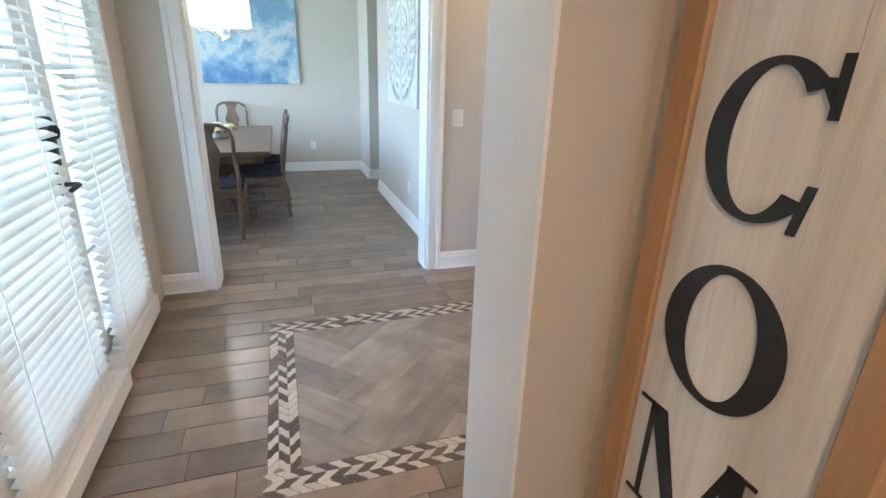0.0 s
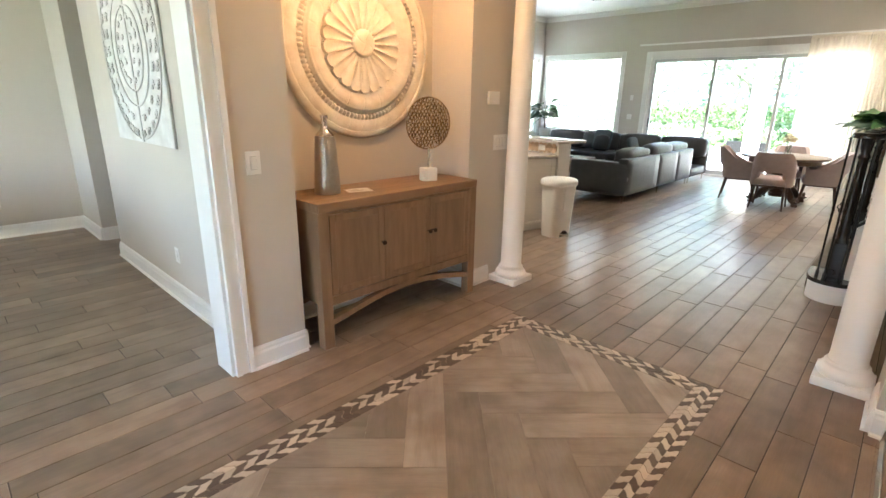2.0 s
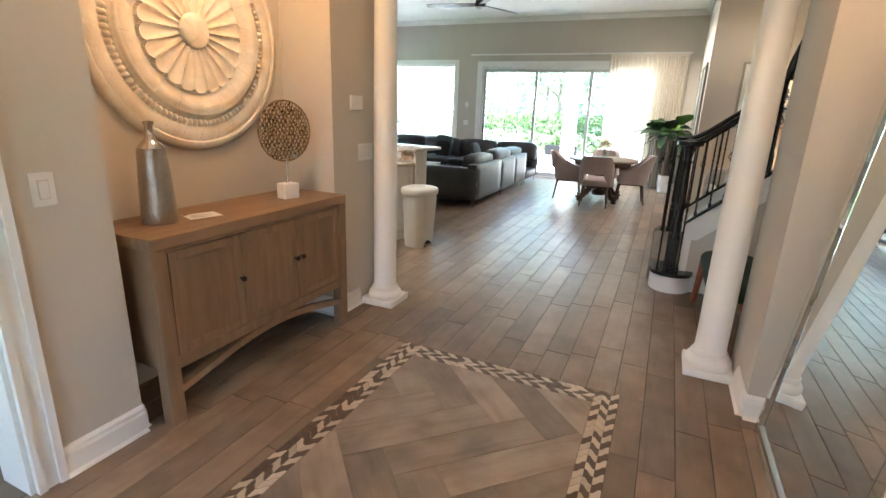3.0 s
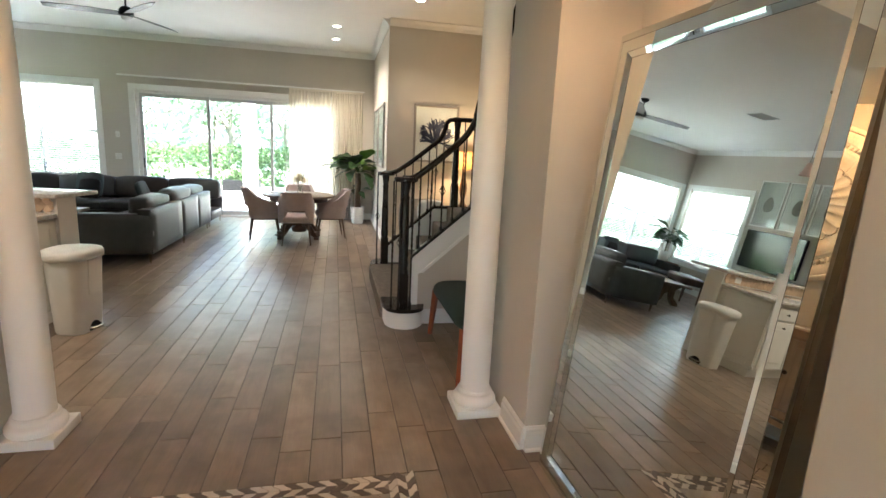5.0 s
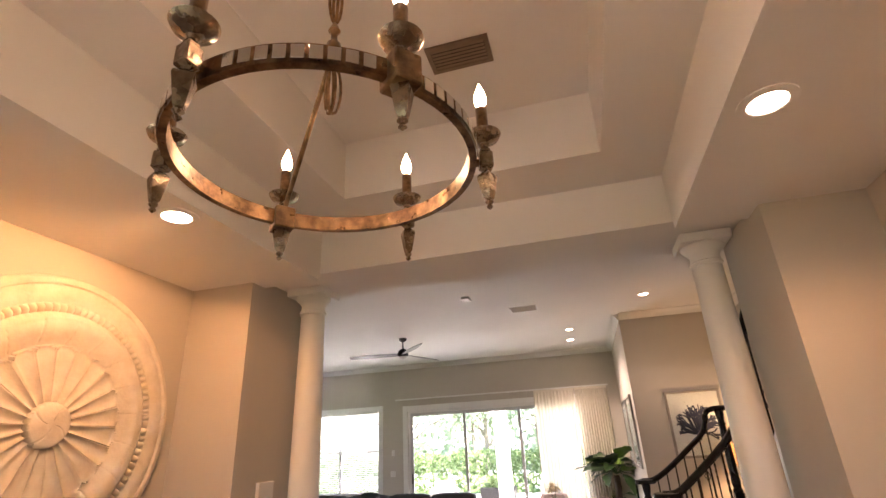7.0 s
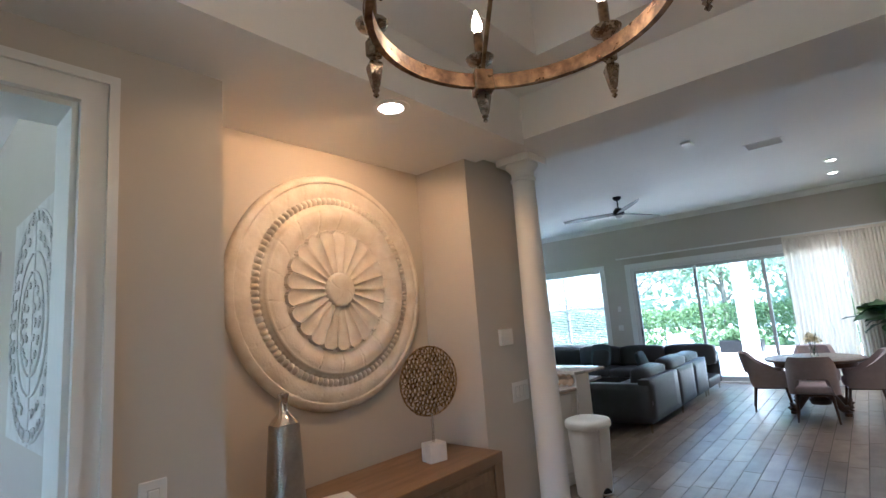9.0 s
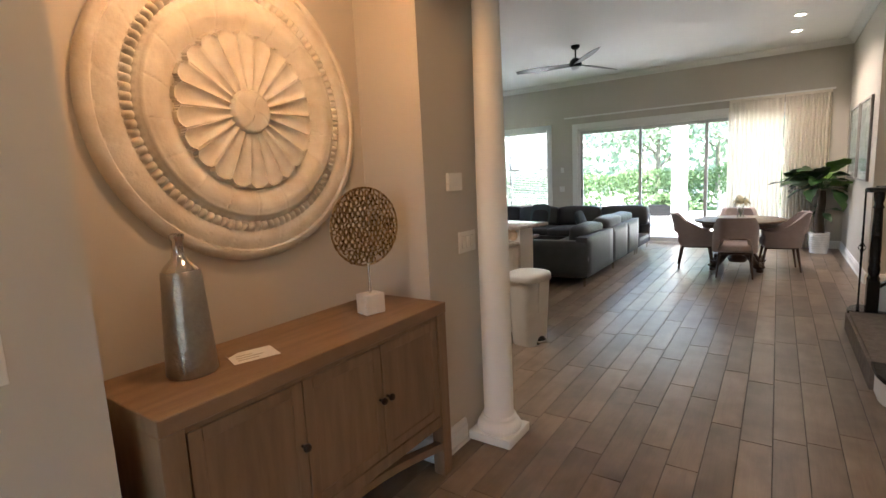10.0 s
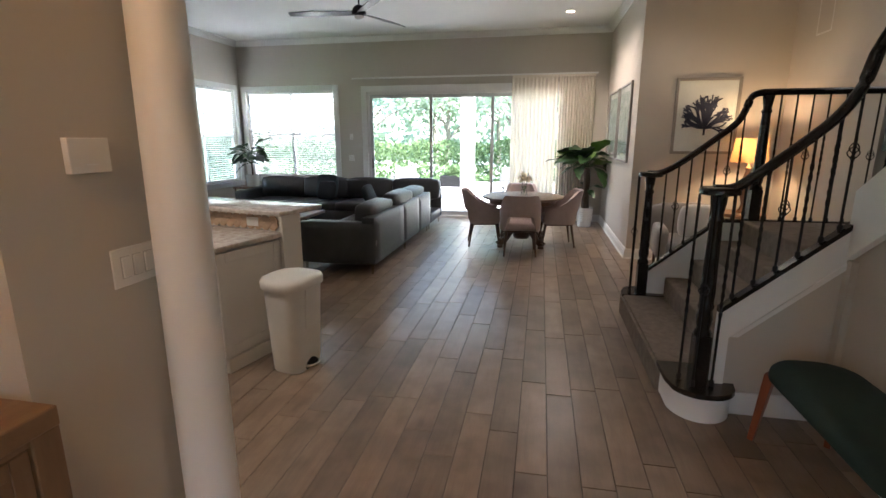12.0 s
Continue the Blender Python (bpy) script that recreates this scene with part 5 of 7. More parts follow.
def plant(name, label, m, pot_r, pot_h, trunk_h, crowns, leaves, seed, ribs=False, trunk_r=0.03):
    t = thing(name, label, "plant", m)
    rgen = random.Random(seed)
    bm = B()
    if ribs:
        prof = [(pot_r * 0.78, 0.0)]
        for k in range(9):
            z = pot_h * (0.06 + 0.86 * k / 8)
            r = pot_r * (0.80 + 0.18 * z / pot_h)
            prof += [(r, z - 0.012), (r + 0.005, z), (r, z + 0.012)]
        prof += [(pot_r, pot_h), (pot_r * 0.9, pot_h), (pot_r * 0.88, pot_h - 0.04), (0, pot_h - 0.045)]
    else:
        prof = [(pot_r * 0.80, 0.0), (pot_r * 0.84, 0.01), (pot_r, pot_h), (pot_r * 0.92, pot_h), (pot_r * 0.9, pot_h - 0.03), (0, pot_h - 0.035)]
    lathe(bm, prof, 36)
    part("pot", bm, M_CERAMIC, t, "white ceramic pot", smooth=40)
    bm = B()
    lathe(bm, [(0.0, pot_h - 0.02), (pot_r * 0.86, pot_h - 0.024), (pot_r * 0.86, pot_h - 0.05)], 24)
    part("soil", bm, M_SOIL, t)
    bm = B()
    tube(bm, [(0, 0, pot_h - 0.05), (0.012, 0.01, pot_h + trunk_h * 0.4), (-0.008, 0.0, pot_h + trunk_h * 0.7), (0.0, 0.0, pot_h + trunk_h)], trunk_r, 12, trunk_r * 0.75)
    part("trunk", bm, M_BARK, t, smooth=70)
    for (cz, rad, count, stem, bright) in crowns:
        for k in range(count):
            az = 2 * math.pi * (k / count) * 2.4 + rgen.uniform(-0.4, 0.4)
            el = rgen.uniform(-0.1, 1.2)
            tip = Vector((math.cos(az) * math.cos(el), math.sin(az) * math.cos(el), math.sin(el))) * stem * rgen.uniform(0.6, 1.1)
            root = Vector((0, 0, cz))
            end = root + tip
            bm = B()
            tube(bm, [root, root + tip * 0.5 + Vector((0, 0, 0.03)), end], 0.006, 6, 0.004)
            part("stalk", bm, M_LEAF, t)
            me = leaves[2] if (bright and len(leaves) > 2 and k % 5 == 1) else leaves[k % 2]
            o = new("leaf", me)
            o.parent = t
            sc = rgen.uniform(0.8, 1.2) * rad
            o.matrix_basis = Matrix.Translation(end) @ Matrix.Rotation(az, 4, 'Z') @ Matrix.Rotation(-el * 0.55 + rgen.uniform(-0.15, 0.5), 4, 'Y') @ Matrix.Rotation(rgen.uniform(-0.5, 0.5), 4, 'X') @ Matrix.Scale(sc, 4)
    return t


plant("potted_plant", "tall split-leaf potted plant in a ribbed white pot", pose(11.78, 1.60, 0, 0, 0, 40), 0.155, 0.36, 0.72, ((1.10, 1.4, 34, 0.30, True), (0.66, 0.7, 5, 0.16, False)), LEAF_BIG, 11, True, 0.075)

et = thing("side_table", "small brown wooden side table by the corner windows", "side table", pose(11.75, 8.42, 0))
bx("tabletop", (-0.28, 0.28, -0.28, 0.28, 0.60, 0.635), M_GREYBODY, et, bevel=0.004)
for x in (-0.25, 0.25):
    for y in (-0.25, 0.25):
        taper_leg(et, x, y, 0, 0.60, 0.016, 0.02)
plant("potted_plant", "fiddle-leaf plant in a white pot on the side table", pose(11.75, 8.40, 0.635), 0.15, 0.24, 0.42, ((0.66, 1.65, 18, 0.22, False), (0.46, 1.4, 10, 0.20, False)), LEAF_FIDDLE, 4, False, 0.016)
cb = thing("console_chair", "low brown leather stool behind the counter", "stool", pose(9.9, 7.65, 0, 0, 0, 20))
cushion("seat", (-0.5, 0.5, -0.25, 0.25, 0.38, 0.55), M_LEG, cb, puff=0.02)
for x in (-0.42, 0.42):
    for y in (-0.18, 0.18):
        taper_leg(cb, x, y, 0, 0.39, 0.018, 0.024)


# ---- pictures ----
def picture(label, m, w, h, fw, frame_mat, art=None, cat="picture"):
    """Faces local -y; stands with its foot at z 0."""
    t = thing("framed_picture", label, cat, m, "framed pictures")
    for a in ((-w / 2, -w / 2 + fw, 0, h), (w / 2 - fw, w / 2, 0, h), (-w / 2 + fw, w / 2 - fw, 0, fw), (-w / 2 + fw, w / 2 - fw, h - fw, h)):
        bx("frame", (a[0], a[1], -0.032, 0, a[2], a[3]), frame_mat, t, bevel=0.003)
    bx("mat", (-w / 2 + fw, w / 2 - fw, -0.014, -0.004, fw, h - fw), M_MAT, t, "white mat")
    g = bx("glass", (-w / 2 + fw, w / 2 - fw, -0.0215, -0.0200, fw, h - fw), glass_pic, t, "clear glass")
    g.visible_shadow = False
    if art:
        art(t, w, h)
    return t


glass_pic = glass_material("picture_glass", gloss=0.35)


def coral(t, w, h):
    """A branching coral silhouette of many flat lobes."""
    rgen = random.Random(3)
    bm = B()
    def branch(x, z, ang, ln, wd, depth):
        x2, z2 = x + math.sin(ang) * ln, z + math.cos(ang) * ln
        px, pz = math.cos(ang) * wd, -math.sin(ang) * wd
        q = [(x - px, z - pz), (x + px, z + pz), (x2 + px * 0.9, z2 + pz * 0.9), (x2 - px * 0.9, z2 - pz * 0.9)]
        bm.faces.new([bm.verts.new((a, -0.0155 - rgen.random() * 0.0006, b)) for a, b in q])
        ring = [bm.verts.new((x2 + wd * 1.15 * math.cos(2 * math.pi * k / 10), -0.0165 - rgen.random() * 0.0006, z2 + wd * 1.15 * math.sin(2 * math.pi * k / 10))) for k in range(10)]
        bm.faces.new(ring)
        if depth:
            for _ in range(2):
                branch(x2, z2, ang + rgen.uniform(-0.55, 0.55), ln * rgen.uniform(0.65, 0.95), wd * 0.88, depth - 1)
    for k in range(17):
        branch(rgen.uniform(-0.012, 0.012), h * 0.34, -1.45 + 2.9 * k / 16, h * (0.072 + 0.062 * math.cos(-1.45 + 2.9 * k / 16)) * rgen.uniform(0.9, 1.08), 0.012, 3)
    branch(0, h * 0.25, 0.0, h * 0.17, 0.013, 0)
    part("coral_print", bm, M_BLUEINK, t, "navy blue coral silhouette")


def landscape(t, w, h):
    bx("print", (-w / 2 + 0.09, w / 2 - 0.09, -0.0165, -0.0145, 0.12, h - 0.12), M_PICGREEN, t, "soft green landscape print")


def shell_print(t, w, h):
    bm = B()
    prism(bm, [(0.12 * math.sin(a) * (1 - 0.3 * math.cos(a)), h / 2 + 0.17 * math.cos(a)) for a in [2 * math.pi * k / 20 for k in range(20)]], -0.0165, -0.0145, 'y')
    part("shell_print", bm, M_FRAMEWOOD, t, "pale grey shell print")


picture("navy coral print in a grey wooden frame", pose(9.27, 0.432, 1.42, 0, 0, -90), 0.76, 0.935, 0.035, M_FRAMEWOOD, coral)
picture("silver framed landscape print on the living room wall", pose(10.2, 1.25, 1.28, 0, 0, 180), 1.02, 1.11, 0.03, M_FRAMEWOOD, landscape)
picture("silver framed landscape print nearer the garden doors", pose(11.35, 1.25, 1.28, 0, 0, 180), 1.02, 1.11, 0.03, M_FRAMEWOOD, landscape)
for _x in (9.735, 9.04, 8.345):
    picture("white framed shell print above the television", pose(_x, LIV_Y, 1.95), 0.65, 1.02, 0.03, M_TRIM, shell_print)
tv = thing("television", "large black flat television on the living room wall", "television", pose(9.27, LIV_Y - 0.02, 1.03))
bx("body", (-0.72, 0.72, -0.05, 0.02, 0, 0.83), M_BLACKFAB, tv, bevel=0.006)
bx("screen", (-0.71, 0.71, -0.053, -0.0505, 0.012, 0.82), M_SCREEN, tv, "glossy black screen")

# ---- ceiling fan ----
fn = thing("ceiling_fan", "dark three-blade ceiling fan hanging from the living room ceiling", "ceiling fan", pose(9.36, 5.03, CZ))
bm = B()
lathe(bm, [(0.072, 0.0), (0.07, -0.03), (0.04, -0.06), (0.014, -0.065)], 28)
part("canopy", bm, M_IRON, fn, smooth=40)
bm = B()
lathe(bm, [(0.012, -0.06), (0.012, -0.20)], 12)
part("downrod", bm, M_IRON, fn, smooth=60)
bm = B()
lathe(bm, [(0.014, -0.19), (0.05, -0.20), (0.085, -0.235), (0.10, -0.285), (0.095, -0.32), (0.06, -0.335), (0.0, -0.335)], 32)
part("motor", bm, M_IRON, fn, smooth=40)
bm = B()
lathe(bm, [(0.07, -0.335), (0.072, -0.35), (0.05, -0.38), (0.0, -0.39)], 28)
part("light_lens", bm, M_LENS_OFF, fn, "frosted white light lens", smooth=50)
for k in range(3):
    bm = B()
    pts = []
    for i in range(9):
        u = i / 8
        wd = 0.055 + 0.03 * math.sin(u * math.pi * 0.8) - 0.035 * u ** 4
        pts.append((0.08 + 0.92 * u, wd))
    top = [[bm.verts.new((x, s * w, -0.29 + s * 0.014)) for s in (-1, 1)] for x, w in pts]
    bot = [[bm.verts.new((x, s * w, -0.298 + s * 0.014)) for s in (-1, 1)] for x, w in pts]
    for a, b in zip(top, top[1:]):
        bm.faces.new((a[0], a[1], b[1], b[0]))
    for a, b in zip(bot, bot[1:]):
        bm.faces.new((a[1], a[0], b[0], b[1]))
    for s in (0, 1):
        for i in range(8):
            bm.faces.new((top[i][s], top[i + 1][s], bot[i + 1][s], bot[i][s]))
    bm.faces.new((top[-1][0], top[-1][1], bot[-1][1], bot[-1][0]))
    part("blade", bm, M_FANBLADE, fn, at=pose(0, 0, 0, 0, 0, 97 + 120 * k))

# ---- windows, sliding doors, curtain ----
def window_unit(name, label, m, w, z0, z1, sash=0.5, case=0.11):
    """Local x along the wall, local -y to the room, at y 0 the wall face."""
    t = tagged(new(name), label, "window", kind="structure")
    t.matrix_basis = m
    for a in ((-w / 2 - case, -w / 2, z0 - case, z1 + case), (w / 2, w / 2 + case, z0 - case, z1 + case), (-w / 2, w / 2, z1, z1 + case), (-w / 2, w / 2, z0 - case, z0)):
        bx("casing", (a[0], a[1], -0.022, 0.0, a[2], a[3]), M_TRIM, t, bevel=0.004)
    bx("sill", (-w / 2 - case - 0.02, w / 2 + case + 0.02, -0.05, -0.0225, z0 - 0.03, z0), M_TRIM, t, bevel=0.004)
    for a in ((-w / 2, -w / 2 + 0.05, z0, z1), (w / 2 - 0.05, w / 2, z0, z1), (-w / 2 + 0.05, w / 2 - 0.05, z0, z0 + 0.05), (-w / 2 + 0.05, w / 2 - 0.05, z1 - 0.05, z1), (-w / 2 + 0.05, w / 2 - 0.05, (z0 + z1) / 2 - 0.025, (z0 + z1) / 2 + 0.025), (-0.03, 0.03, z0 + 0.05, (z0 + z1) / 2 - 0.025), (-0.03, 0.03, (z0 + z1) / 2 + 0.025, z1 - 0.05)):
        bx("frame", (a[0], a[1], 0.08, 0.12, a[2], a[3]), M_TRIM, t)
    g = bx("pane", (-w / 2 + 0.05, w / 2 - 0.05, 0.098, 0.102, z0 + 0.05, z1 - 0.05), M_GLASS, t, "clear glass")
    g.visible_shadow = False
    return t


window_unit("window_1", "white framed garden window with casing and sill", pose(LIV_X, 7.785, 0, 0, 0, -90), 2.03, 0.80, 2.60)
window_unit("window_2", "white framed corner window with casing and sill", pose(11.22, LIV_Y, 0), 1.90, 0.72, 2.62)
window_unit("window_3", "white framed dining room window", pose(-2.65, 6.1, 0, 0, 0, 90), 2.6, 0.75, 2.60)
blind("white slat blind in the garden window", pose(LIV_X + 0.045, 7.785, 0, 0, 0, 180), 1.98, 0.82, 2.55, -22, 0.042, 0.048, (-0.35, 0.0, 0.35))
blind("white slat blind in the corner window", pose(11.22, LIV_Y + 0.045, 0, 0, 0, -90), 1.85, 0.74, 2.57, -22, 0.042, 0.048)

sd = tagged(new("door_1"), "aluminium framed sliding glass doors to the patio", "sliding door", kind="structure")
for a in ((6.04, 6.16, 0, 2.67), (1.88, 2.0, 0, 2.67), (2.0, 6.04, 2.55, 2.67)):
    bx("casing", (LIV_X - 0.024, LIV_X, a[0], a[1], a[2], a[3]), M_TRIM, sd, bevel=0.004)
for a in ((5.99, 6.04, 0.0, 2.55), (2.0, 2.05, 0.0, 2.55), (2.05, 5.99, 2.50, 2.55), (2.05, 5.99, -0.003, 0.03)):
    bx("frame", (LIV_X + 0.02, LIV_X + 0.15, *a), M_TRIM, sd)
for i, (a, b) in enumerate(((4.66, 5.985), (3.40, 4.72), (2.06, 3.46))):
    x = LIV_X + (0.05 if i != 1 else 0.10)
    p = part("sliding_panel", (lambda q: ([box(q, x - 0.018, x + 0.018, *c) for c in ((a, a + 0.055, 0.031, 2.498), (b - 0.055, b, 0.031, 2.498), (a + 0.055, b - 0.055, 0.031, 0.12), (a + 0.055, b - 0.055, 2.43, 2.498))], q)[1])(B()), M_ALU, sd)
    g = bx("pane", (x - 0.003, x + 0.003, a + 0.055, b - 0.055, 0.12, 2.43), M_GLASS, p, "clear glass")
    g.visible_shadow = False
bx("pull_handle", (LIV_X + 0.012, LIV_X + 0.031, 5.945, 5.965, 1.0, 1.2), M_IRON, sd, "dark pull handle", bevel=0.004)
cr = thing("curtain_rod", "thin white curtain track above the sliding doors", "curtain rod")
bx("track", (LIV_X - 0.10, LIV_X - 0.06, 1.46, 6.32, 2.80, 2.83), M_TRIM, cr, bevel=0.004)
for y in (1.6, 3.9, 6.2):
    bx("bracket", (LIV_X - 0.06, LIV_X, y - 0.012, y + 0.012, 2.805, 2.825), M_TRIM, cr)


def curtain(label, y0, y1, z0, z1, x, folds, amp, seed):
    t = thing("curtain", label, "curtain", pose(x, 0, 0), "sheer curtains")
    rgen = random.Random(seed)
    bm = B()
    n, k = folds * 8, 14
    ph = [rgen.uniform(-0.4, 0.4) for _ in range(folds + 2)]
    grid = []
    for i in range(n + 1):
        u = i / n
        col = []
        for j in range(k + 1):
            v = j / k
            w = u * folds
            am = amp * (0.75 + 0.5 * abs(noise.noise((w * 0.9, v * 1.2, seed)))) * (0.7 + 0.4 * (1 - v))
            yy = y0 + (y1 - y0) * (u + 0.006 * math.sin(w * 6.28 * 0.5 + v * 2))
            col.append(bm.verts.new((am * math.sin(2 * math.pi * w + ph[int(w)] * v), yy, z0 + (z1 - z0) * v)))
        grid.append(col)
    for a, b in zip(grid, grid[1:]):
        for j in range(k):
            bm.faces.new((a[j], a[j + 1], b[j + 1], b[j]))
    part("panel", bm, M_SHEER, t, smooth=80)
    bx("heading_tape", (-0.012, 0.012, y0, y1, z1 - 0.006, z1 + 0.055), M_SHEER, t)


curtain("cream sheer curtain drawn to the end of the track", 2.18, 3.05, 0.015, 2.755, LIV_X - 0.08, 12, 0.028, 2)
curtain("cream sheer curtain gathered against the wall", 1.50, 2.17, 0.015, 2.755, LIV_X - 0.08, 13, 0.034, 7)

# ---- kitchen peninsula ----
PA = -13.5
pen = thing("kitchen_peninsula", "cream painted kitchen peninsula with panelled end and doors", "kitchen cabinet", pose(5.095, 4.53, 0, 0, 0, PA))
PL = 2.3
bx("body", (0.03, 0.64, 0.02, PL, 0.10, 0.878), M_CABINET, pen, bevel=0.002)
bx("toe_base", (0.06, 0.66, 0.0, PL, 0, 0.105), M_CABINET, pen, bevel=0.004)
bx("end_panel", (0.04, 0.63, 0.008, 0.0195, 0.13, 0.86), M_CABINET, pen)
for a in ((0.04, 0.11, 0.13, 0.86), (0.56, 0.63, 0.13, 0.86), (0.111, 0.559, 0.13, 0.20), (0.111, 0.559, 0.79, 0.86)):
    bx("end_frame", (a[0], a[1], 0.0, 0.0078, a[2], a[3]), M_CABINET, pen, bevel=0.002)
for i in range(4):
    y0 = 0.05 + i * 0.55
    dr = bx("drawer_front", (0.008, 0.0295, y0, y0 + 0.52, 0.70, 0.85), M_CABINET, pen, bevel=0.006)
    do = bx("door", (0.008, 0.0295, y0, y0 + 0.52, 0.13, 0.68), M_CABINET, pen, bevel=0.006)
    bx("raised_panel", (0.0, 0.0078, y0 + 0.08, y0 + 0.44, 0.21, 0.60), M_CABINET, do, bevel=0.003)
    for h, z in ((dr, 0.775), (do, 0.62)):
        bm = B()
        lathe(bm, [(0.006, 0.008), (0.006, -0.008), (0.014, -0.014), (0.012, -0.022), (0, -0.024)], 12, 0, y0 + 0.26, z, 'x')
        part("knob", bm, M_DARKPULL, h, "small dark knob", smooth=50)
bx("bar_wall", (0.64, 0.82, 0.0, PL, 0, 1.04), M_CABINET, pen, bevel=0.002)
bx("bar_post", (0.63, 0.84, -0.03, -0.001, 0, 1.04), M_CABINET, pen, bevel=0.004)
for i in range(-1, 32):
    for j in range(3):
        _cy, _cz = 0.06 + i * 0.0755 + (0.0378 if j % 2 else 0.0), 0.942 + j * 0.0378
        _q = clip([(_cy - 0.0365, _cz), (_cy, _cz - 0.0365), (_cy + 0.0365, _cz), (_cy, _cz + 0.0365)], 0.01, PL - 0.01, 0.921, 1.038)
        if _q and poly_area(_q) > 2e-4:
            bm = B()
            prism(bm, _q, 0.626, 0.6385, 'x')
            part("backsplash_tile", bm, M_TRAVERTINE, pen)
op = bx("outlet_plate", (0.620, 0.6255, 0.20, 0.32, 0.945, 1.015), M_PLASTIC, pen, "white outlet plate", bevel=0.002)
wt = thing("worktop", "pale polished granite counter on the peninsula", "countertop", pose(5.095, 4.53, 0, 0, 0, PA))
bx("slab", (-0.02, 0.625, -0.03, PL, 0.880, 0.918), M_GRANITE, wt, bevel=0.010, seg=3)
bt = thing("bar_top", "pale polished granite raised bar on the peninsula", "countertop", pose(5.095, 4.53, 0, 0, 0, PA))
bx("slab", (0.58, 1.08, -0.06, PL, 1.042, 1.078), M_GRANITE, bt, bevel=0.010, seg=3)
pt = thing("paper_towel", "white paper towel roll standing on the counter", "paper towel", pose(5.62, 5.1, 0.918))
bm = B()
lathe(bm, [(0.06, 0.0), (0.06, 0.27), (0.02, 0.27), (0.02, 0.25), (0.0, 0.25)], 24)
part("roll", bm, M_PAPER, pt, smooth=40)

# ---- pendant over the bar ----
bp_ = thing("pendant_lamp", "small frosted pink glass pendant on a thin stem", "pendant lamp", pose(6.35, 5.75, CZ))
bm = B()
lathe(bm, [(0.055, 0.0), (0.05, -0.02), (0.012, -0.045), (0.0, -0.046)], 20)
part("canopy", bm, M_CHROME, bp_, smooth=40)
bm = B()
tube(bm, [(0, 0, -0.04), (0, 0, -0.95)], 0.004, 8)
part("stem", bm, M_CHROME, bp_)
bm = B()
lathe(bm, [(0.0, -0.94), (0.025, -0.945), (0.035, -0.97), (0.055, -1.05), (0.085, -1.12), (0.080, -1.12), (0.05, -1.05), (0.0, -0.97)], 24)
part("shade", bm, mat("frosted_pink_glass", (0.78, 0.55, 0.47), None, 0.3, 6, bump=0.02), bp_, "frosted pink glass shade", smooth=60)

# ---- trash can ----
tc_ = thing("trash_can", "white plastic step trash can beside the peninsula", "trash can", pose(5.39, 4.14, 0, 0, 0, -10) @ Matrix.Diagonal((1.12, 1.12, 1.07, 1)))
bm = B()
def rr_ring(w, d, r, z, n=8, rb=None):
    """A rounded rectangle; rb is the radius of the two corners at the back."""
    rb = rb or r
    pts = []
    for sx, sy, a0 in ((1, 1, 0), (-1, 1, 90), (-1, -1, 180), (1, -1, 270)):
        q = rb if sy > 0 else r
        for k in range(n + 1):
            a = radians(a0 + 90 * k / n)
            pts.append(bm.verts.new((sx * (w - q) + q * math.cos(a), sy * (d - q) + q * math.sin(a), z)))
    return pts
def loft(rings):
    for a, b in zip(rings, rings[1:]):
        n = len(a)
        for i in range(n):
            j = (i + 1) % n
            bm.faces.new((a[i], a[j], b[j], b[i]))
    bm.faces.new(rings[0][::-1])
    bm.faces.new(rings[-1])
loft([rr_ring(0.132, 0.112, 0.06, 0.0, 8, 0.095), rr_ring(0.137, 0.118, 0.065, 0.012, 8, 0.10), rr_ring(0.165, 0.146, 0.085, 0.575, 8, 0.13)])
part("bin", bm, M_PLASTIC, tc_, smooth=40)
bm = B()
loft([rr_ring(0.176, 0.157, 0.10, 0.566, 8, 0.14), rr_ring(0.182, 0.163, 0.105, 0.574, 8, 0.145), rr_ring(0.182, 0.163, 0.105, 0.612, 8, 0.145), rr_ring(0.174, 0.155, 0.10, 0.630, 8, 0.14), rr_ring(0.150, 0.132, 0.085, 0.641, 8, 0.12), rr_ring(0.09, 0.08, 0.05, 0.646, 8, 0.07)])
part("lid", bm, M_PLASTIC, tc_, smooth=50)
bm = B()
prism(bm, [(-0.1575, 0.566), (-0.1515, 0.566), (-0.1375, 0.30), (-0.1435, 0.30)], -0.062, 0.062, 'x')
part("latch_panel", bm, M_PLASTIC, tc_, smooth=40)
# solid black arch on the bin, painting the shade of a recess
bm = B()
prism(bm, [(0.058 * math.cos(radians(a)), 0.012 + 0.062 * math.sin(radians(a))) for a in range(0, 181, 12)], -0.128, -0.119, 'y')
part("pedal_recess", bm, M_IRON, tc_, "dark arched piece painting the shade of the pedal recess")
bm = B()
tube(bm, [(0.055 * math.cos(radians(a)), -0.118 - 0.045 * math.sin(radians(a)), 0.035) for a in range(0, 181, 18)], 0.011, 8)
part("pedal", bm, M_CHROME, tc_, "shiny steel foot pedal", smooth=60)

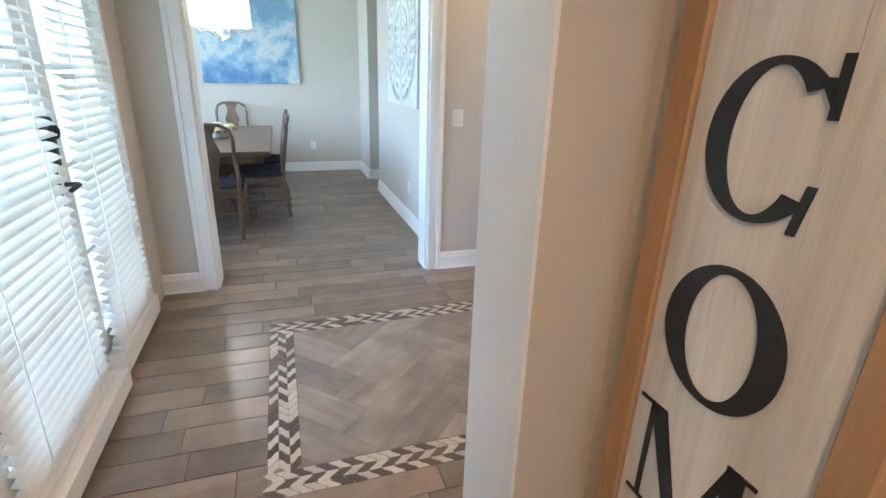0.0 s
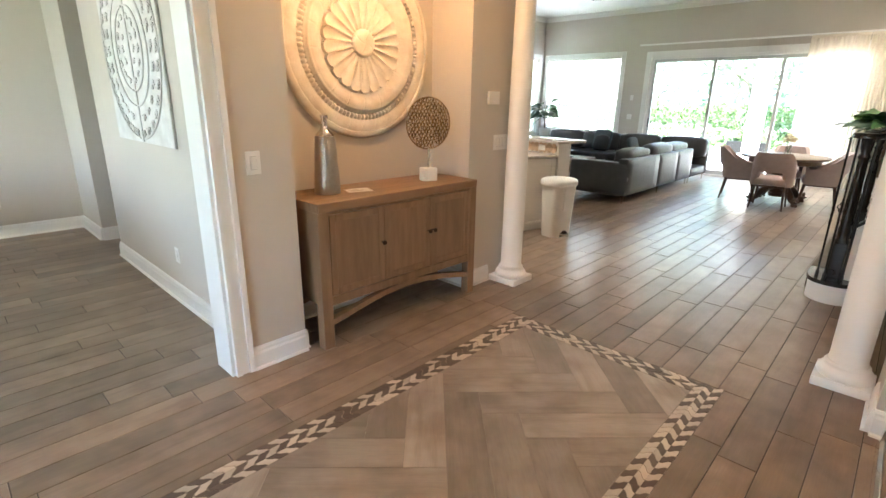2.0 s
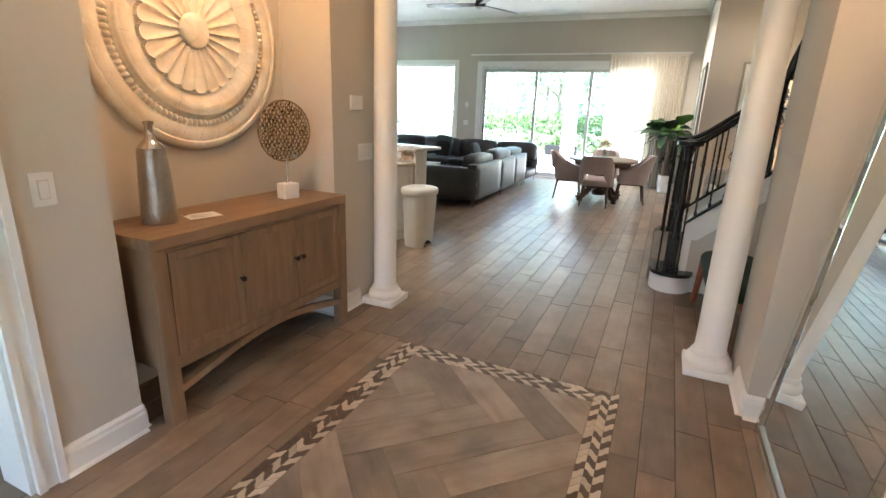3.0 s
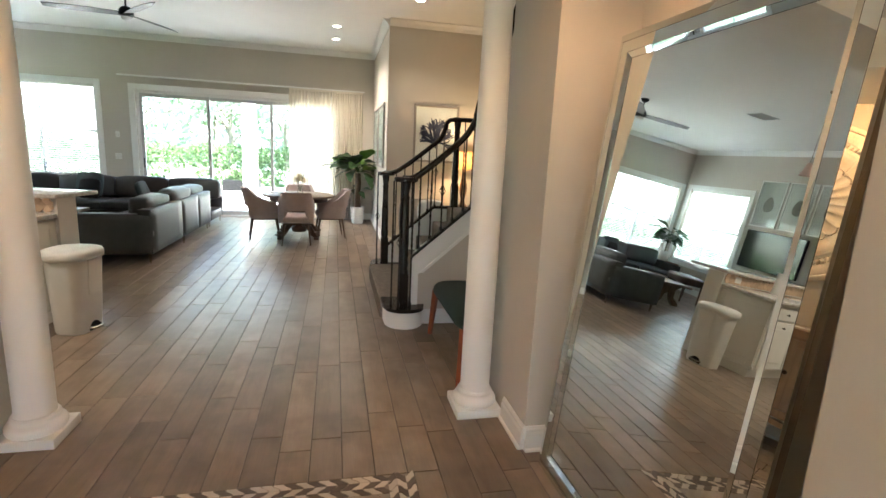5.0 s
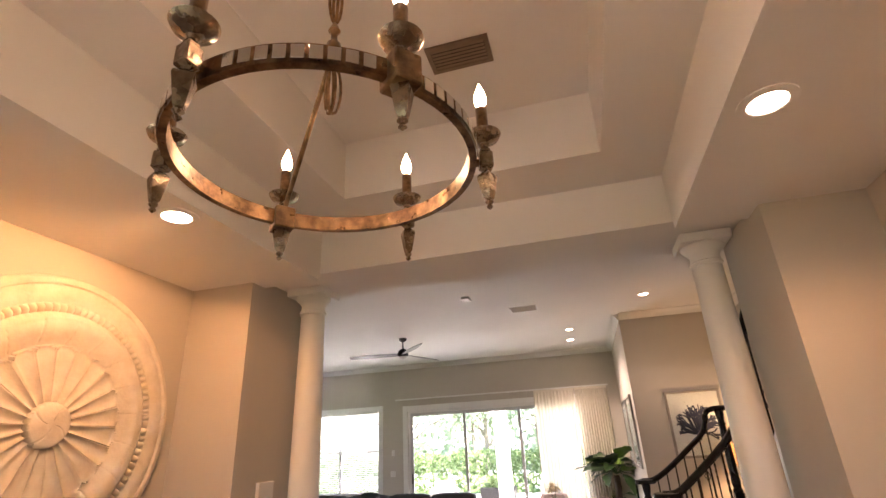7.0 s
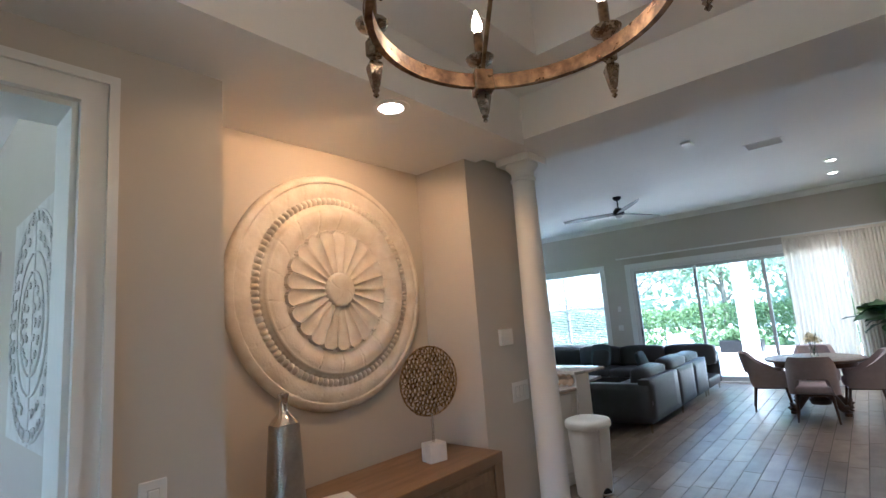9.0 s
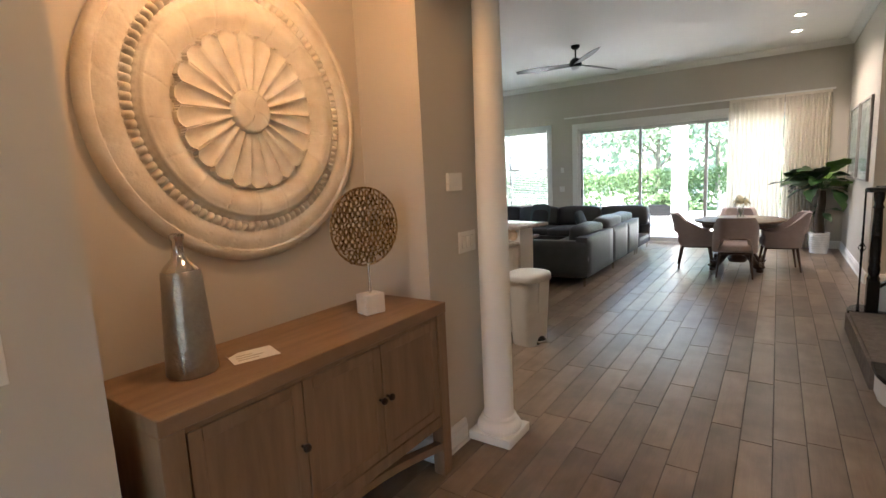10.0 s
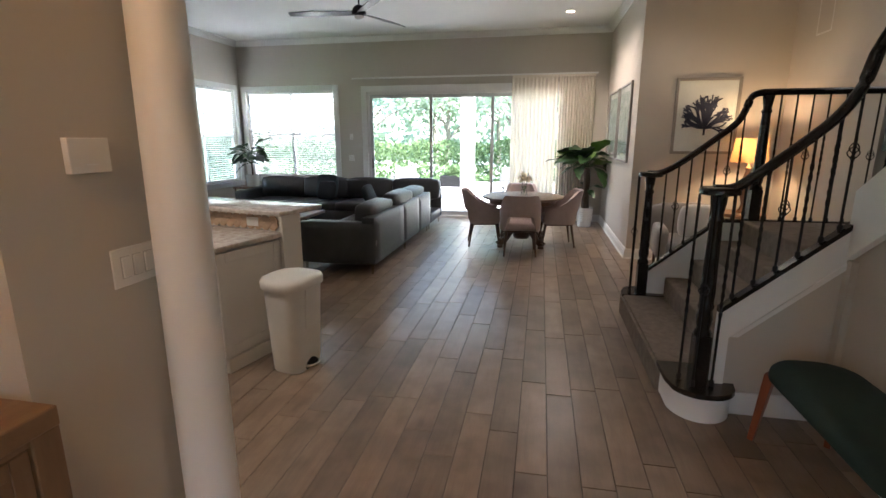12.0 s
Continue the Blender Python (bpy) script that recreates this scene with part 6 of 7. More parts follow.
# ---- staircase ----
st = thing("staircase", "carpeted staircase with white skirts and black iron balusters", "staircase", None)
SX0, SX1 = 5.33, 7.05
NOSE = (1.62, 1.28, 1.08, 0.88, 0.70)
RISE = 0.182
bm = B()
prism(bm, [(5.50, 1.655), (7.02, 1.655), (7.02, 1.10), (5.50, 1.10)], 0.0, RISE)
bmesh.ops.bevel(bm, geom=[e for e in bm.edges if all(abs(v.co.z - RISE) < 1e-4 for v in e.verts)], offset=0.02, segments=3, affect='EDGES')
part("step", bm, M_CARPET, st, "carpeted first step", smooth=60)
for i in range(1, 4):
    bm = B()
    box(bm, SX0 + 0.03, SX1 - 0.03, NOSE[i + 1] - 0.12, NOSE[i], 0.0, RISE * (i + 1), bevel=0.018, seg=3)
    part("step", bm, M_CARPET, st, "carpeted step", smooth=60)
LZ = RISE * 5
bm = B()
box(bm, SX0 + 0.03, SX1 - 0.03, -0.42, NOSE[4], 0.0, LZ, bevel=0.018, seg=3)
part("landing", bm, M_CARPET, st, "carpeted landing", smooth=60)
for i in range(7):
    bm = B()
    x1 = SX0 - 0.02 - i * 0.25
    box(bm, x1 - 0.30, x1, -0.42, 0.70, LZ + RISE * i - 0.1, LZ + RISE * (i + 1), bevel=0.018, seg=3)
    part("step", bm, M_CARPET, st, "carpeted upper step", smooth=60)
# rounded black-capped starting blocks
for cx, flip in ((5.33, 1), (7.06, -1)):
    bm = B()
    pts = []
    for k in range(19):
        a = radians(90 + 180 * k / 18) if flip > 0 else radians(90 - 180 * k / 18)
        pts.append((cx + 0.19 * math.cos(a), 1.455 + 0.175 * math.sin(a)))
    e = 5.53 if flip > 0 else 6.99
    pts = pts + [(e, 1.28), (e, 1.63)] if flip > 0 else pts + [(e, 1.28), (e, 1.63)]
    prism(bm, pts, 0, 0.155)
    part("bullnose_riser", bm, M_TRIM, st, "white curved riser", smooth=30)
    bm = B()
    c = Vector((sum(p[0] for p in pts) / len(pts), sum(p[1] for p in pts) / len(pts)))
    grown = [(p[0] + (0.018 if p[0] > c.x else -0.018), p[1] + (0.016 if p[1] > c.y else -0.016)) for p in pts]
    prism(bm, grown, 0.156, 0.188)
    part("bullnose_tread", bm, M_BLACK, st, "black stained tread cap", smooth=30)


def skirt(x0, x1, pts, name="skirt"):
    bm = B()
    prism(bm, pts, x0, x1, 'x')
    return part(name, bm, M_TRIM, st, "white painted stair skirt")


# near side: closed wall under the flight, white skirt, black shoe rail
skirt(5.285, 5.33, [(1.335, 0.0), (1.40, 0.0), (1.40, 0.62), (0.80, 1.14), (0.80, 0.95), (1.335, 0.48)])
bm = B()
prism(bm, [(1.335, 0.0), (0.80, 0.0), (0.80, 0.95), (1.335, 0.48)], 5.30, 5.332, 'x')
part("under_stair_panel", bm, M_WALL, st, "greige wall under the flight")
bm = B()
prism(bm, [(1.325, 0.49), (1.29, 0.49), (0.80, 0.925), (0.80, 0.962)], 5.276, 5.2845, 'x')
part("skirt_bead", bm, M_TRIM, st)
bx("base_strip", (5.285, 5.2995, 0.80, 1.335, 0, 0.14), M_TRIM, st)
# far side
skirt(7.05, 7.095, [(1.335, 0.0), (1.42, 0.0), (1.42, 0.40), (0.86, 0.88), (-0.42, 0.88), (-0.42, 0.0)])


def shoe(x, pts, name="shoe_rail"):
    bm = B()
    for (a, b), (c, d) in zip(pts, pts[1:]):
        prism(bm, [(a, b), (c, d), (c, d + 0.032), (a, b + 0.032)], x - 0.03, x + 0.03, 'x')
    part(name, bm, M_BLACK, st)


shoe(5.308, [(1.40, 0.625), (0.80, 1.145)])
shoe(7.072, [(1.42, 0.405), (0.86, 0.882), (-0.42, 0.882)])


def handrail(pts):
    bm = B()
    vs_ = [Vector(p) for p in pts]
    sm = []
    for i in range(len(vs_) - 1):
        p0, p1, p2, p3 = vs_[max(i - 1, 0)], vs_[i], vs_[i + 1], vs_[min(i + 2, len(vs_) - 1)]
        for k in range(6):
            u = k / 6
            sm.append(0.5 * ((2 * p1) + (p2 - p0) * u + (2 * p0 - 5 * p1 + 4 * p2 - p3) * u * u + (3 * p1 - p0 - 3 * p2 + p3) * u ** 3))
    sm.append(vs_[-1])
    tube(bm, sm, 0.033, 12, flat=0.85)
    part("handrail", bm, M_BLACK, st, smooth=60)


NEAR_RAIL = [(5.31, 1.50, 1.335), (5.31, 1.40, 1.345), (5.31, 1.28, 1.43), (5.31, 1.08, 1.60), (5.31, 0.95, 1.73), (5.31, 0.87, 1.87), (5.30, 0.83, 2.05), (5.20, 0.80, 2.20), (4.90, 0.79, 2.42), (4.40, 0.79, 2.79), (3.92, 0.79, 3.14)]
FAR_RAIL = [(7.07, 1.50, 1.305), (7.07, 1.38, 1.315), (7.07, 1.22, 1.41), (7.07, 0.98, 1.60), (7.07, 0.82, 1.74), (7.07, 0.76, 1.86), (7.07, 0.73, 1.95), (7.07, 0.66, 1.985), (7.07, 0.5, 1.99), (7.07, -0.42, 1.99)]
handrail(NEAR_RAIL)
handrail(FAR_RAIL)


def rail_z(rail, y):
    for a, b in zip(rail, rail[1:]):
        if (a[1] - y) * (b[1] - y) <= 0 and abs(a[1] - b[1]) > 1e-6:
            return a[2] + (b[2] - a[2]) * (a[1] - y) / (a[1] - b[1])
    return rail[-1][2]


def newel(x, y, z0, z1, cap):
    bm = B()
    h = z1 - z0
    box(bm, x - 0.045, x + 0.045, y - 0.045, y + 0.045, z0, z0 + 0.26 * h, bevel=0.004)
    lathe(bm, [(0.046, 0.26 * h), (0.050, 0.275 * h), (0.036, 0.30 * h), (0.044, 0.33 * h), (0.046, 0.36 * h), (0.038, 0.40 * h), (0.045, 0.42 * h), (0.038, 0.44 * h), (0.042, 0.5 * h), (0.034, 0.80 * h), (0.032, 0.86 * h), (0.042, 0.875 * h), (0.030, 0.90 * h), (0.040, 0.95 * h), (0.045, h)], 20, x, y, z0)
    n = part("newel_post", bm, M_BLACK, st, smooth=40)
    if cap:
        bm = B()
        lathe(bm, [(0.09, 0.0), (0.105, 0.008), (0.105, 0.03), (0.095, 0.042), (0.05, 0.047), (0.0, 0.047)], 28, x, y, z1)
        part("newel_cap", bm, M_BLACK, n, smooth=40)


newel(5.31, 1.47, 0.188, 1.305, True)
newel(7.07, 1.47, 0.188, 1.275, True)
newel(7.07, 0.60, 0.90, 1.965, False)
newel(5.10, 0.79, 1.55, 2.30, False)


def baluster(x, y, z0, z1, basket):
    bm = B()
    tube(bm, [(x, y, z0), (x, y, z0 + (z1 - z0) * 0.5), (x, y, z1)], 0.0075, 6)
    for zc in (z0 + 0.02,):
        lathe(bm, [(0.012, -0.02), (0.015, -0.01), (0.015, 0.01), (0.008, 0.02)], 8, x, y, zc)
    zc = (z0 + z1) / 2 + 0.03
    if basket:
        for q in range(4):
            pts = []
            for k in range(9):
                u = k / 8
                a = q * math.pi / 2 + u * math.pi
                r = 0.024 * math.sin(u * math.pi) + 0.004
                pts.append((x + r * math.cos(a), y + r * math.sin(a), zc - 0.045 + 0.09 * u))
            tube(bm, pts, 0.0032, 5)
    else:
        for q in range(2):
            pts = []
            for k in range(25):
                u = k / 24
                a = q * math.pi + u * math.pi * 6
                pts.append((x + 0.005 * math.cos(a), y + 0.005 * math.sin(a), zc - 0.17 + 0.34 * u))
            tube(bm, pts, 0.0055, 5)
    part("baluster", bm, M_IRON, st, smooth=60)


for i, y in enumerate((1.34, 1.24, 1.14, 1.04, 0.94, 0.86)):
    baluster(5.308, y, 0.655 + (1.40 - y) * 0.867, rail_z(NEAR_RAIL, y) - 0.01, i % 3 == 2)
for i, y in enumerate((1.34, 1.24, 1.14, 1.04, 0.94, 0.85, 0.76, 0.5, 0.38, 0.26, 0.14, 0.02, -0.10, -0.22, -0.34)):
    zb = 0.43 + max(0, min(1.42 - y, 0.56)) * 0.852
    baluster(7.07, y, zb, rail_z(FAR_RAIL, y) - 0.01, i % 4 == 1)
for i, (x, y) in enumerate(((5.22, 1.52), (5.245, 1.41), (5.30, 1.575))):
    baluster(x, y, 0.188, 1.31, i == 0)
for i, (x, y) in enumerate(((7.12, 1.56), (7.03, 1.57), (7.16, 1.47))):
    baluster(x, y, 0.188, 1.28, i == 0)
for i in range(9):
    x = 5.0 - i * 0.125
    baluster(x, 0.79, 1.16 + (5.10 - x) * 0.728 + 0.19, 2.30 + (5.10 - x) * 0.728, i % 3 == 1)
# upper flight stringer above the bench wall
bm = B()
prism(bm, [(5.31, 0.96), (5.31, 1.34), (3.92, 2.35), (3.92, 1.97)], 0.775, 0.815, 'y')
part("upper_skirt", bm, M_TRIM, st, "white painted stringer of the upper flight")
setting("wall_bench", [(3.90, 5.298, 0.70, 0.774, 0, 0.97), (5.24, 5.298, 0.774, 0.81, 0, 0.97)], M_WALL, "warm greige wall behind the bench")
bm = B()
prism(bm, [(5.30, 0.97), (3.92, 1.98), (3.92, 0.97)], 0.702, 0.774, 'y')
tagged(part("wall_bench_upper", bm, M_WALL), "warm greige wall under the upper flight", "wall", kind="structure")

# ---- bench ----
be = thing("bench", "dark green velvet bench on reddish wooden legs", "bench", pose(4.50, 1.06, 0))
bm = B()
_rings = []
for _ins, _z in ((0.02, 0.40), (0.004, 0.412), (0.0, 0.435), (0.006, 0.462), (0.025, 0.482), (0.07, 0.494), (0.13, 0.499)):
    _ring = []
    for _sx, _sy, _a0 in ((1, 1, 0), (-1, 1, 90), (-1, -1, 180), (1, -1, 270)):
        _r = 0.17 - _ins
        for _k in range(9):
            _a = radians(_a0 + 90 * _k / 8)
            _ring.append(bm.verts.new((_sx * 0.385 + _r * math.cos(_a), _sy * 0.04 + _r * math.sin(_a), _z)))
    _rings.append(_ring)
for _p, _q in zip(_rings, _rings[1:]):
    for _k in range(len(_p)):
        _j = (_k + 1) % len(_p)
        bm.faces.new((_p[_k], _p[_j], _q[_j], _q[_k]))
bm.faces.new(_rings[0][::-1])
bm.faces.new(_rings[-1])
part("seat", bm, M_GREEN, be, smooth=60)
for x in (-0.48, 0.50):
    for y in (-0.17, 0.185):
        bm = B()
        tube(bm, [(x + (0.03 if x > 0 else -0.03), y + (0.01 if y > 0 else -0.01), 0), (x * 0.97, y * 0.9, 0.41)], 0.020, 4, 0.032)
        part("leg", bm, M_REDWOOD, be)
bx("apron", (-0.44, 0.44, -0.15, 0.15, 0.37, 0.400), M_REDWOOD, be, bevel=0.004)

# ---- lamp nook ----
nt = thing("lamp_table", "small round wooden table in the lamp nook", "side table", pose(8.80, 0.05, 0))
bm = B()
lathe(bm, [(0.0, 0.70), (0.26, 0.70), (0.27, 0.71), (0.27, 0.73), (0.26, 0.74), (0.0, 0.74)], 32)
part("tabletop", bm, M_GREYBODY, nt, smooth=40)
bm = B()
lathe(bm, [(0.18, 0.0), (0.18, 0.02), (0.05, 0.06), (0.04, 0.35), (0.06, 0.5), (0.04, 0.62), (0.10, 0.70)], 20)
part("pedestal", bm, M_GREYBODY, nt, smooth=50)
tl = thing("table_lamp", "lit table lamp with a tan drum shade and turned wooden base", "lamp", pose(8.80, 0.03, 0.74))
bm = B()
lathe(bm, [(0.075, 0.0), (0.075, 0.02), (0.05, 0.04), (0.03, 0.10), (0.055, 0.20), (0.065, 0.30), (0.045, 0.42), (0.025, 0.50), (0.035, 0.53), (0.012, 0.56), (0.010, 0.66)], 24)
part("base", bm, M_GREYBODY, tl, smooth=50)
bm = B()
_n = 40
_ra = [[bm.verts.new((r * math.cos(2 * math.pi * k / _n), r * math.sin(2 * math.pi * k / _n), z)) for k in range(_n)] for r, z in ((0.20, 0.60), (0.165, 0.88), (0.163, 0.88), (0.198, 0.60))]
for a, b in zip(_ra, _ra[1:] + _ra[:1]):
    for k in range(_n):
        j = (k + 1) % _n
        bm.faces.new((a[k], a[j], b[j], b[k]))
part("shade", bm, M_TANSHADE, tl, "tan linen drum shade", smooth=60)
ac = thing("armchair", "grey fabric armchair with a white pillow in the nook", "armchair", pose(8.55, 0.72, 0, 0, 0, -96))
cushion("seat", (-0.30, 0.30, -0.34, 0.26, 0.26, 0.46), M_ARMCHAIR, ac)
cushion("backrest", (-0.36, 0.36, 0.20, 0.38, 0.24, 0.82), M_ARMCHAIR, ac, bev=0.07)
for s in (-1, 1):
    cushion("arm", (0.28 * s - 0.07, 0.28 * s + 0.07, -0.34, 0.24, 0.24, 0.60), M_ARMCHAIR, ac, puff=0.015)
for x in (-0.28, 0.28):
    for y in (-0.28, 0.30):
        taper_leg(ac, x, y, 0, 0.27, 0.016, 0.022)
pillow("white textured pillow on the armchair", pose(8.55, 0.60, 0.475, 0, 0, -96) @ pose(0, 0.02, 0, 16), M_PAPER, 0.38)

# ---- dining room ----
M_SEATBLUE = mat("navy_seat_fabric", (0.022, 0.024, 0.04), (0.016, 0.017, 0.028), 0.9, 30, bump=0.3)


def painting_material():
    k = Nodes("abstract_blue_canvas")
    tc = k.n("ShaderNodeTexCoord")
    a = k.n("ShaderNodeTexNoise", Scale=2.7, Detail=5.0, Roughness=0.58, Distortion=0.15)
    b = k.n("ShaderNodeTexNoise", Scale=16.0, Detail=5.0)
    k.l(tc.outputs["Object"], a.inputs["Vector"])
    k.l(tc.outputs["Object"], b.inputs["Vector"])
    sp = k.n("ShaderNodeSeparateXYZ")
    k.l(tc.outputs["Generated"], sp.inputs[0])
    m1 = k.t.nodes.new("ShaderNodeMath")
    m1.operation = 'MULTIPLY_ADD'
    m1.inputs[1].default_value = 0.42
    k.l(sp.outputs[2], m1.inputs[0])
    k.l(a.outputs[0], m1.inputs[2])
    m2 = k.t.nodes.new("ShaderNodeMath")
    m2.operation = 'MULTIPLY_ADD'
    m2.inputs[1].default_value = 0.16
    k.l(b.outputs[0], m2.inputs[0])
    k.l(m1.outputs[0], m2.inputs[2])
    r = k.t.nodes.new("ShaderNodeValToRGB")
    e = r.color_ramp.elements
    e[0].position, e[0].color = 0.50, (0.11, 0.20, 0.40, 1)
    e[1].position, e[1].color = 0.98, (0.20, 0.32, 0.46, 1)
    for p, c in ((0.60, (0.18, 0.29, 0.46)), (0.70, (0.34, 0.45, 0.56)), (0.78, (0.56, 0.58, 0.56)), (0.86, (0.33, 0.45, 0.55))):
        x = e.new(p)
        x.color = (*c, 1)
    k.l(m2.outputs[0], r.inputs[0])
    k.l(r.outputs[0], k.b.inputs["Base Color"])
    k.b.inputs["Roughness"].default_value = 0.7
    bp = k.n("ShaderNodeBump", Strength=0.3, Distance=0.004)
    k.l(b.outputs[0], bp.inputs["Height"])
    k.l(bp.outputs[0], k.b.inputs["Normal"])
    return k.m


pa = thing("painting", "large abstract blue and white canvas on the dining wall", "painting", pose(-0.075, 8.30, 1.315))
bx("canvas", (-0.665, 0.665, -0.045, -0.002, 0, 1.275), painting_material(), pa, bevel=0.003)
for _d in ((-0.66, -0.62, 0.004, 1.271), (0.62, 0.66, 0.004, 1.271), (-0.619, 0.619, 0.004, 0.044), (-0.619, 0.619, 1.231, 1.271)):
    bx("stretcher_bar", (_d[0], _d[1], -0.0019, 0.0, _d[2], _d[3]), M_RAWPINE, pa)

dt = thing("dining_table", "long grey-brown wooden trestle dining table", "table", pose(-0.43, 6.48, 0))
bx("tabletop", (-0.58, 0.58, -1.26, 1.26, 0.715, 0.76), M_DINWOOD, dt, bevel=0.006)
bx("apron", (-0.50, 0.50, -1.15, 1.15, 0.63, 0.714), M_DINWOOD, dt, bevel=0.004)
bx("top_edge", (-0.56, 0.56, -1.24, 1.24, 0.70, 0.7145), M_DINWOOD, dt)
for y in (-0.75, 0.75):
    bm = B()
    prism(bm, [(-0.38, 0), (-0.38, 0.07), (-0.20, 0.10), (-0.13, 0.16), (-0.10, 0.30), (-0.15, 0.45), (-0.30, 0.60), (-0.30, 0.63), (0.30, 0.63), (0.30, 0.60), (0.15, 0.45), (0.10, 0.30), (0.13, 0.16), (0.20, 0.10), (0.38, 0.07), (0.38, 0)], y - 0.06, y + 0.06, 'y')
    part("trestle", bm, M_DINWOOD, dt)
bx("stretcher", (-0.04, 0.04, -0.69, 0.69, 0.16, 0.24), M_DINWOOD, dt, bevel=0.004)


def splat_chair(m, label):
    """Queen-Anne style chair: hooped back, vase splat, padded seat; faces local +y."""
    t = thing("dining_chair", label, "chair", m, "chairs round the long table")
    cushion("seat", (-0.235, 0.235, -0.22, 0.23, 0.445, 0.505), M_SEATBLUE, t, "navy padded seat", puff=0.02, bev=0.028)
    bx("seat_frame", (-0.24, 0.24, -0.225, 0.235, 0.385, 0.446), M_DINWOOD, t, bevel=0.006)
    bm = B()
    pts = [(-0.20, -0.22, 0.40), (-0.215, -0.235, 0.60), (-0.20, -0.265, 0.80), (-0.205, -0.29, 0.92), (-0.18, -0.305, 1.005), (-0.11, -0.315, 1.045), (0, -0.318, 1.052), (0.11, -0.315, 1.045), (0.18, -0.305, 1.005), (0.205, -0.29, 0.92), (0.20, -0.265, 0.80), (0.215, -0.235, 0.60), (0.20, -0.22, 0.40)]
    tube(bm, pts, 0.022, 8, flat=0.8)
    part("back_hoop", bm, M_DINWOOD, t, smooth=60)
    bm = B()
    prof = [(0.045, 0.47), (0.06, 0.52), (0.05, 0.60), (0.075, 0.72), (0.095, 0.82), (0.065, 0.90), (0.05, 0.96), (0.085, 1.04)]
    lf = [bm.verts.new((-w, -0.235 - 0.08 * (z - 0.47) / 0.57, z)) for w, z in prof]
    rt2 = [bm.verts.new((w, -0.235 - 0.08 * (z - 0.47) / 0.57, z)) for w, z in prof]
    lb = [bm.verts.new((-w, -0.25 - 0.08 * (z - 0.47) / 0.57, z)) for w, z in prof]
    rb = [bm.verts.new((w, -0.25 - 0.08 * (z - 0.47) / 0.57, z)) for w, z in prof]
    for k in range(len(prof) - 1):
        bm.faces.new((lf[k], rt2[k], rt2[k + 1], lf[k + 1]))
        bm.faces.new((rb[k], lb[k], lb[k + 1], rb[k + 1]))
        bm.faces.new((lb[k], lf[k], lf[k + 1], lb[k + 1]))
        bm.faces.new((rt2[k], rb[k], rb[k + 1], rt2[k + 1]))
    part("splat", bm, M_DINWOOD, t)
    bx("splat_shoe", (-0.19, 0.19, -0.25, -0.215, 0.446, 0.475), M_DINWOOD, t, bevel=0.004)
    for s in (-1, 1):
        bm = B()
        tube(bm, [(0.20 * s, 0.20, 0.40), (0.225 * s, 0.235, 0.33), (0.205 * s, 0.215, 0.18), (0.20 * s, 0.215, 0.05), (0.21 * s, 0.235, 0.012), (0.21 * s, 0.235, 0.0)], 0.034, 8, 0.020)
        part("leg", bm, M_DINWOOD, t, smooth=60)
        bm = B()
        tube(bm, [(0.20 * s, -0.215, 0.40), (0.20 * s, -0.225, 0.2), (0.20 * s, -0.285, 0.0)], 0.022, 8, 0.019)
        part("leg", bm, M_DINWOOD, t, smooth=60)
        bx("stretcher", (0.20 * s - 0.011, 0.20 * s + 0.011, -0.215, 0.205, 0.17, 0.195), M_DINWOOD, t)
    bx("stretcher", (-0.19, 0.19, -0.02, 0.005, 0.17, 0.195), M_DINWOOD, t)
    return t


sc = splat_chair(pose(-0.35, 5.14, 0), "brown wooden splat-back chair at the head of the table")
for _m in (pose(0.02, 5.78, 0, 0, 0, 90), pose(0.02, 6.55, 0, 0, 0, 90), pose(-0.88, 5.9, 0, 0, 0, -90), pose(-0.88, 6.8, 0, 0, 0, -90), pose(-0.40, 7.83, 0, 0, 0, 180)):
    tagged(copy_thing(sc, _m), "brown wooden splat-back chair tucked under the long table")

cp = thing("centrepiece", "low arrangement of cream flowers and leaves on the dining table", "flowers", pose(-0.40, 6.35, 0.76))
bm = B()
lathe(bm, [(0.07, 0.0), (0.10, 0.03), (0.11, 0.06), (0.0, 0.06)], 24)
part("bowl", bm, M_CERAMIC, cp, smooth=50)
for i in range(9):
    a = i * 2.4
    blossom(cp, (0.09 * math.cos(a) * (i % 3) / 1.5, 0.16 * math.sin(a) * (i % 3) / 1.5, 0.10 + 0.02 * (i % 2)), 0.055, 60 + i)
for i in range(14):
    a = i * 1.7
    o = new("leaf", LEAF_FIDDLE[i % 2])
    o.parent = cp
    o.matrix_basis = pose(0.06 * math.cos(a), 0.08 * math.sin(a), 0.06, 0, -25, math.degrees(a)) @ Matrix.Scale(0.7, 4)

# drum pendant over the dining table
PX, PY, PZ, PR = -0.262, 6.4, 1.935, 0.312
pd = thing("drum_pendant", "lit white linen drum chandelier with a scrolled silver frame", "chandelier", pose(PX, PY, PZ))
bm = B()
_n = 56
_ra = [[bm.verts.new((r * math.cos(2 * math.pi * k / _n), r * math.sin(2 * math.pi * k / _n), z)) for k in range(_n)] for r, z in ((PR, 0.0), (PR - 0.01, 0.305), (PR - 0.013, 0.305), (PR - 0.003, 0.0))]
for a, b in zip(_ra, _ra[1:] + _ra[:1]):
    for k in range(_n):
        j = (k + 1) % _n
        bm.faces.new((a[k], a[j], b[j], b[k]))
part("shade", bm, M_SHADE, pd, "glowing white linen drum shade", smooth=60)
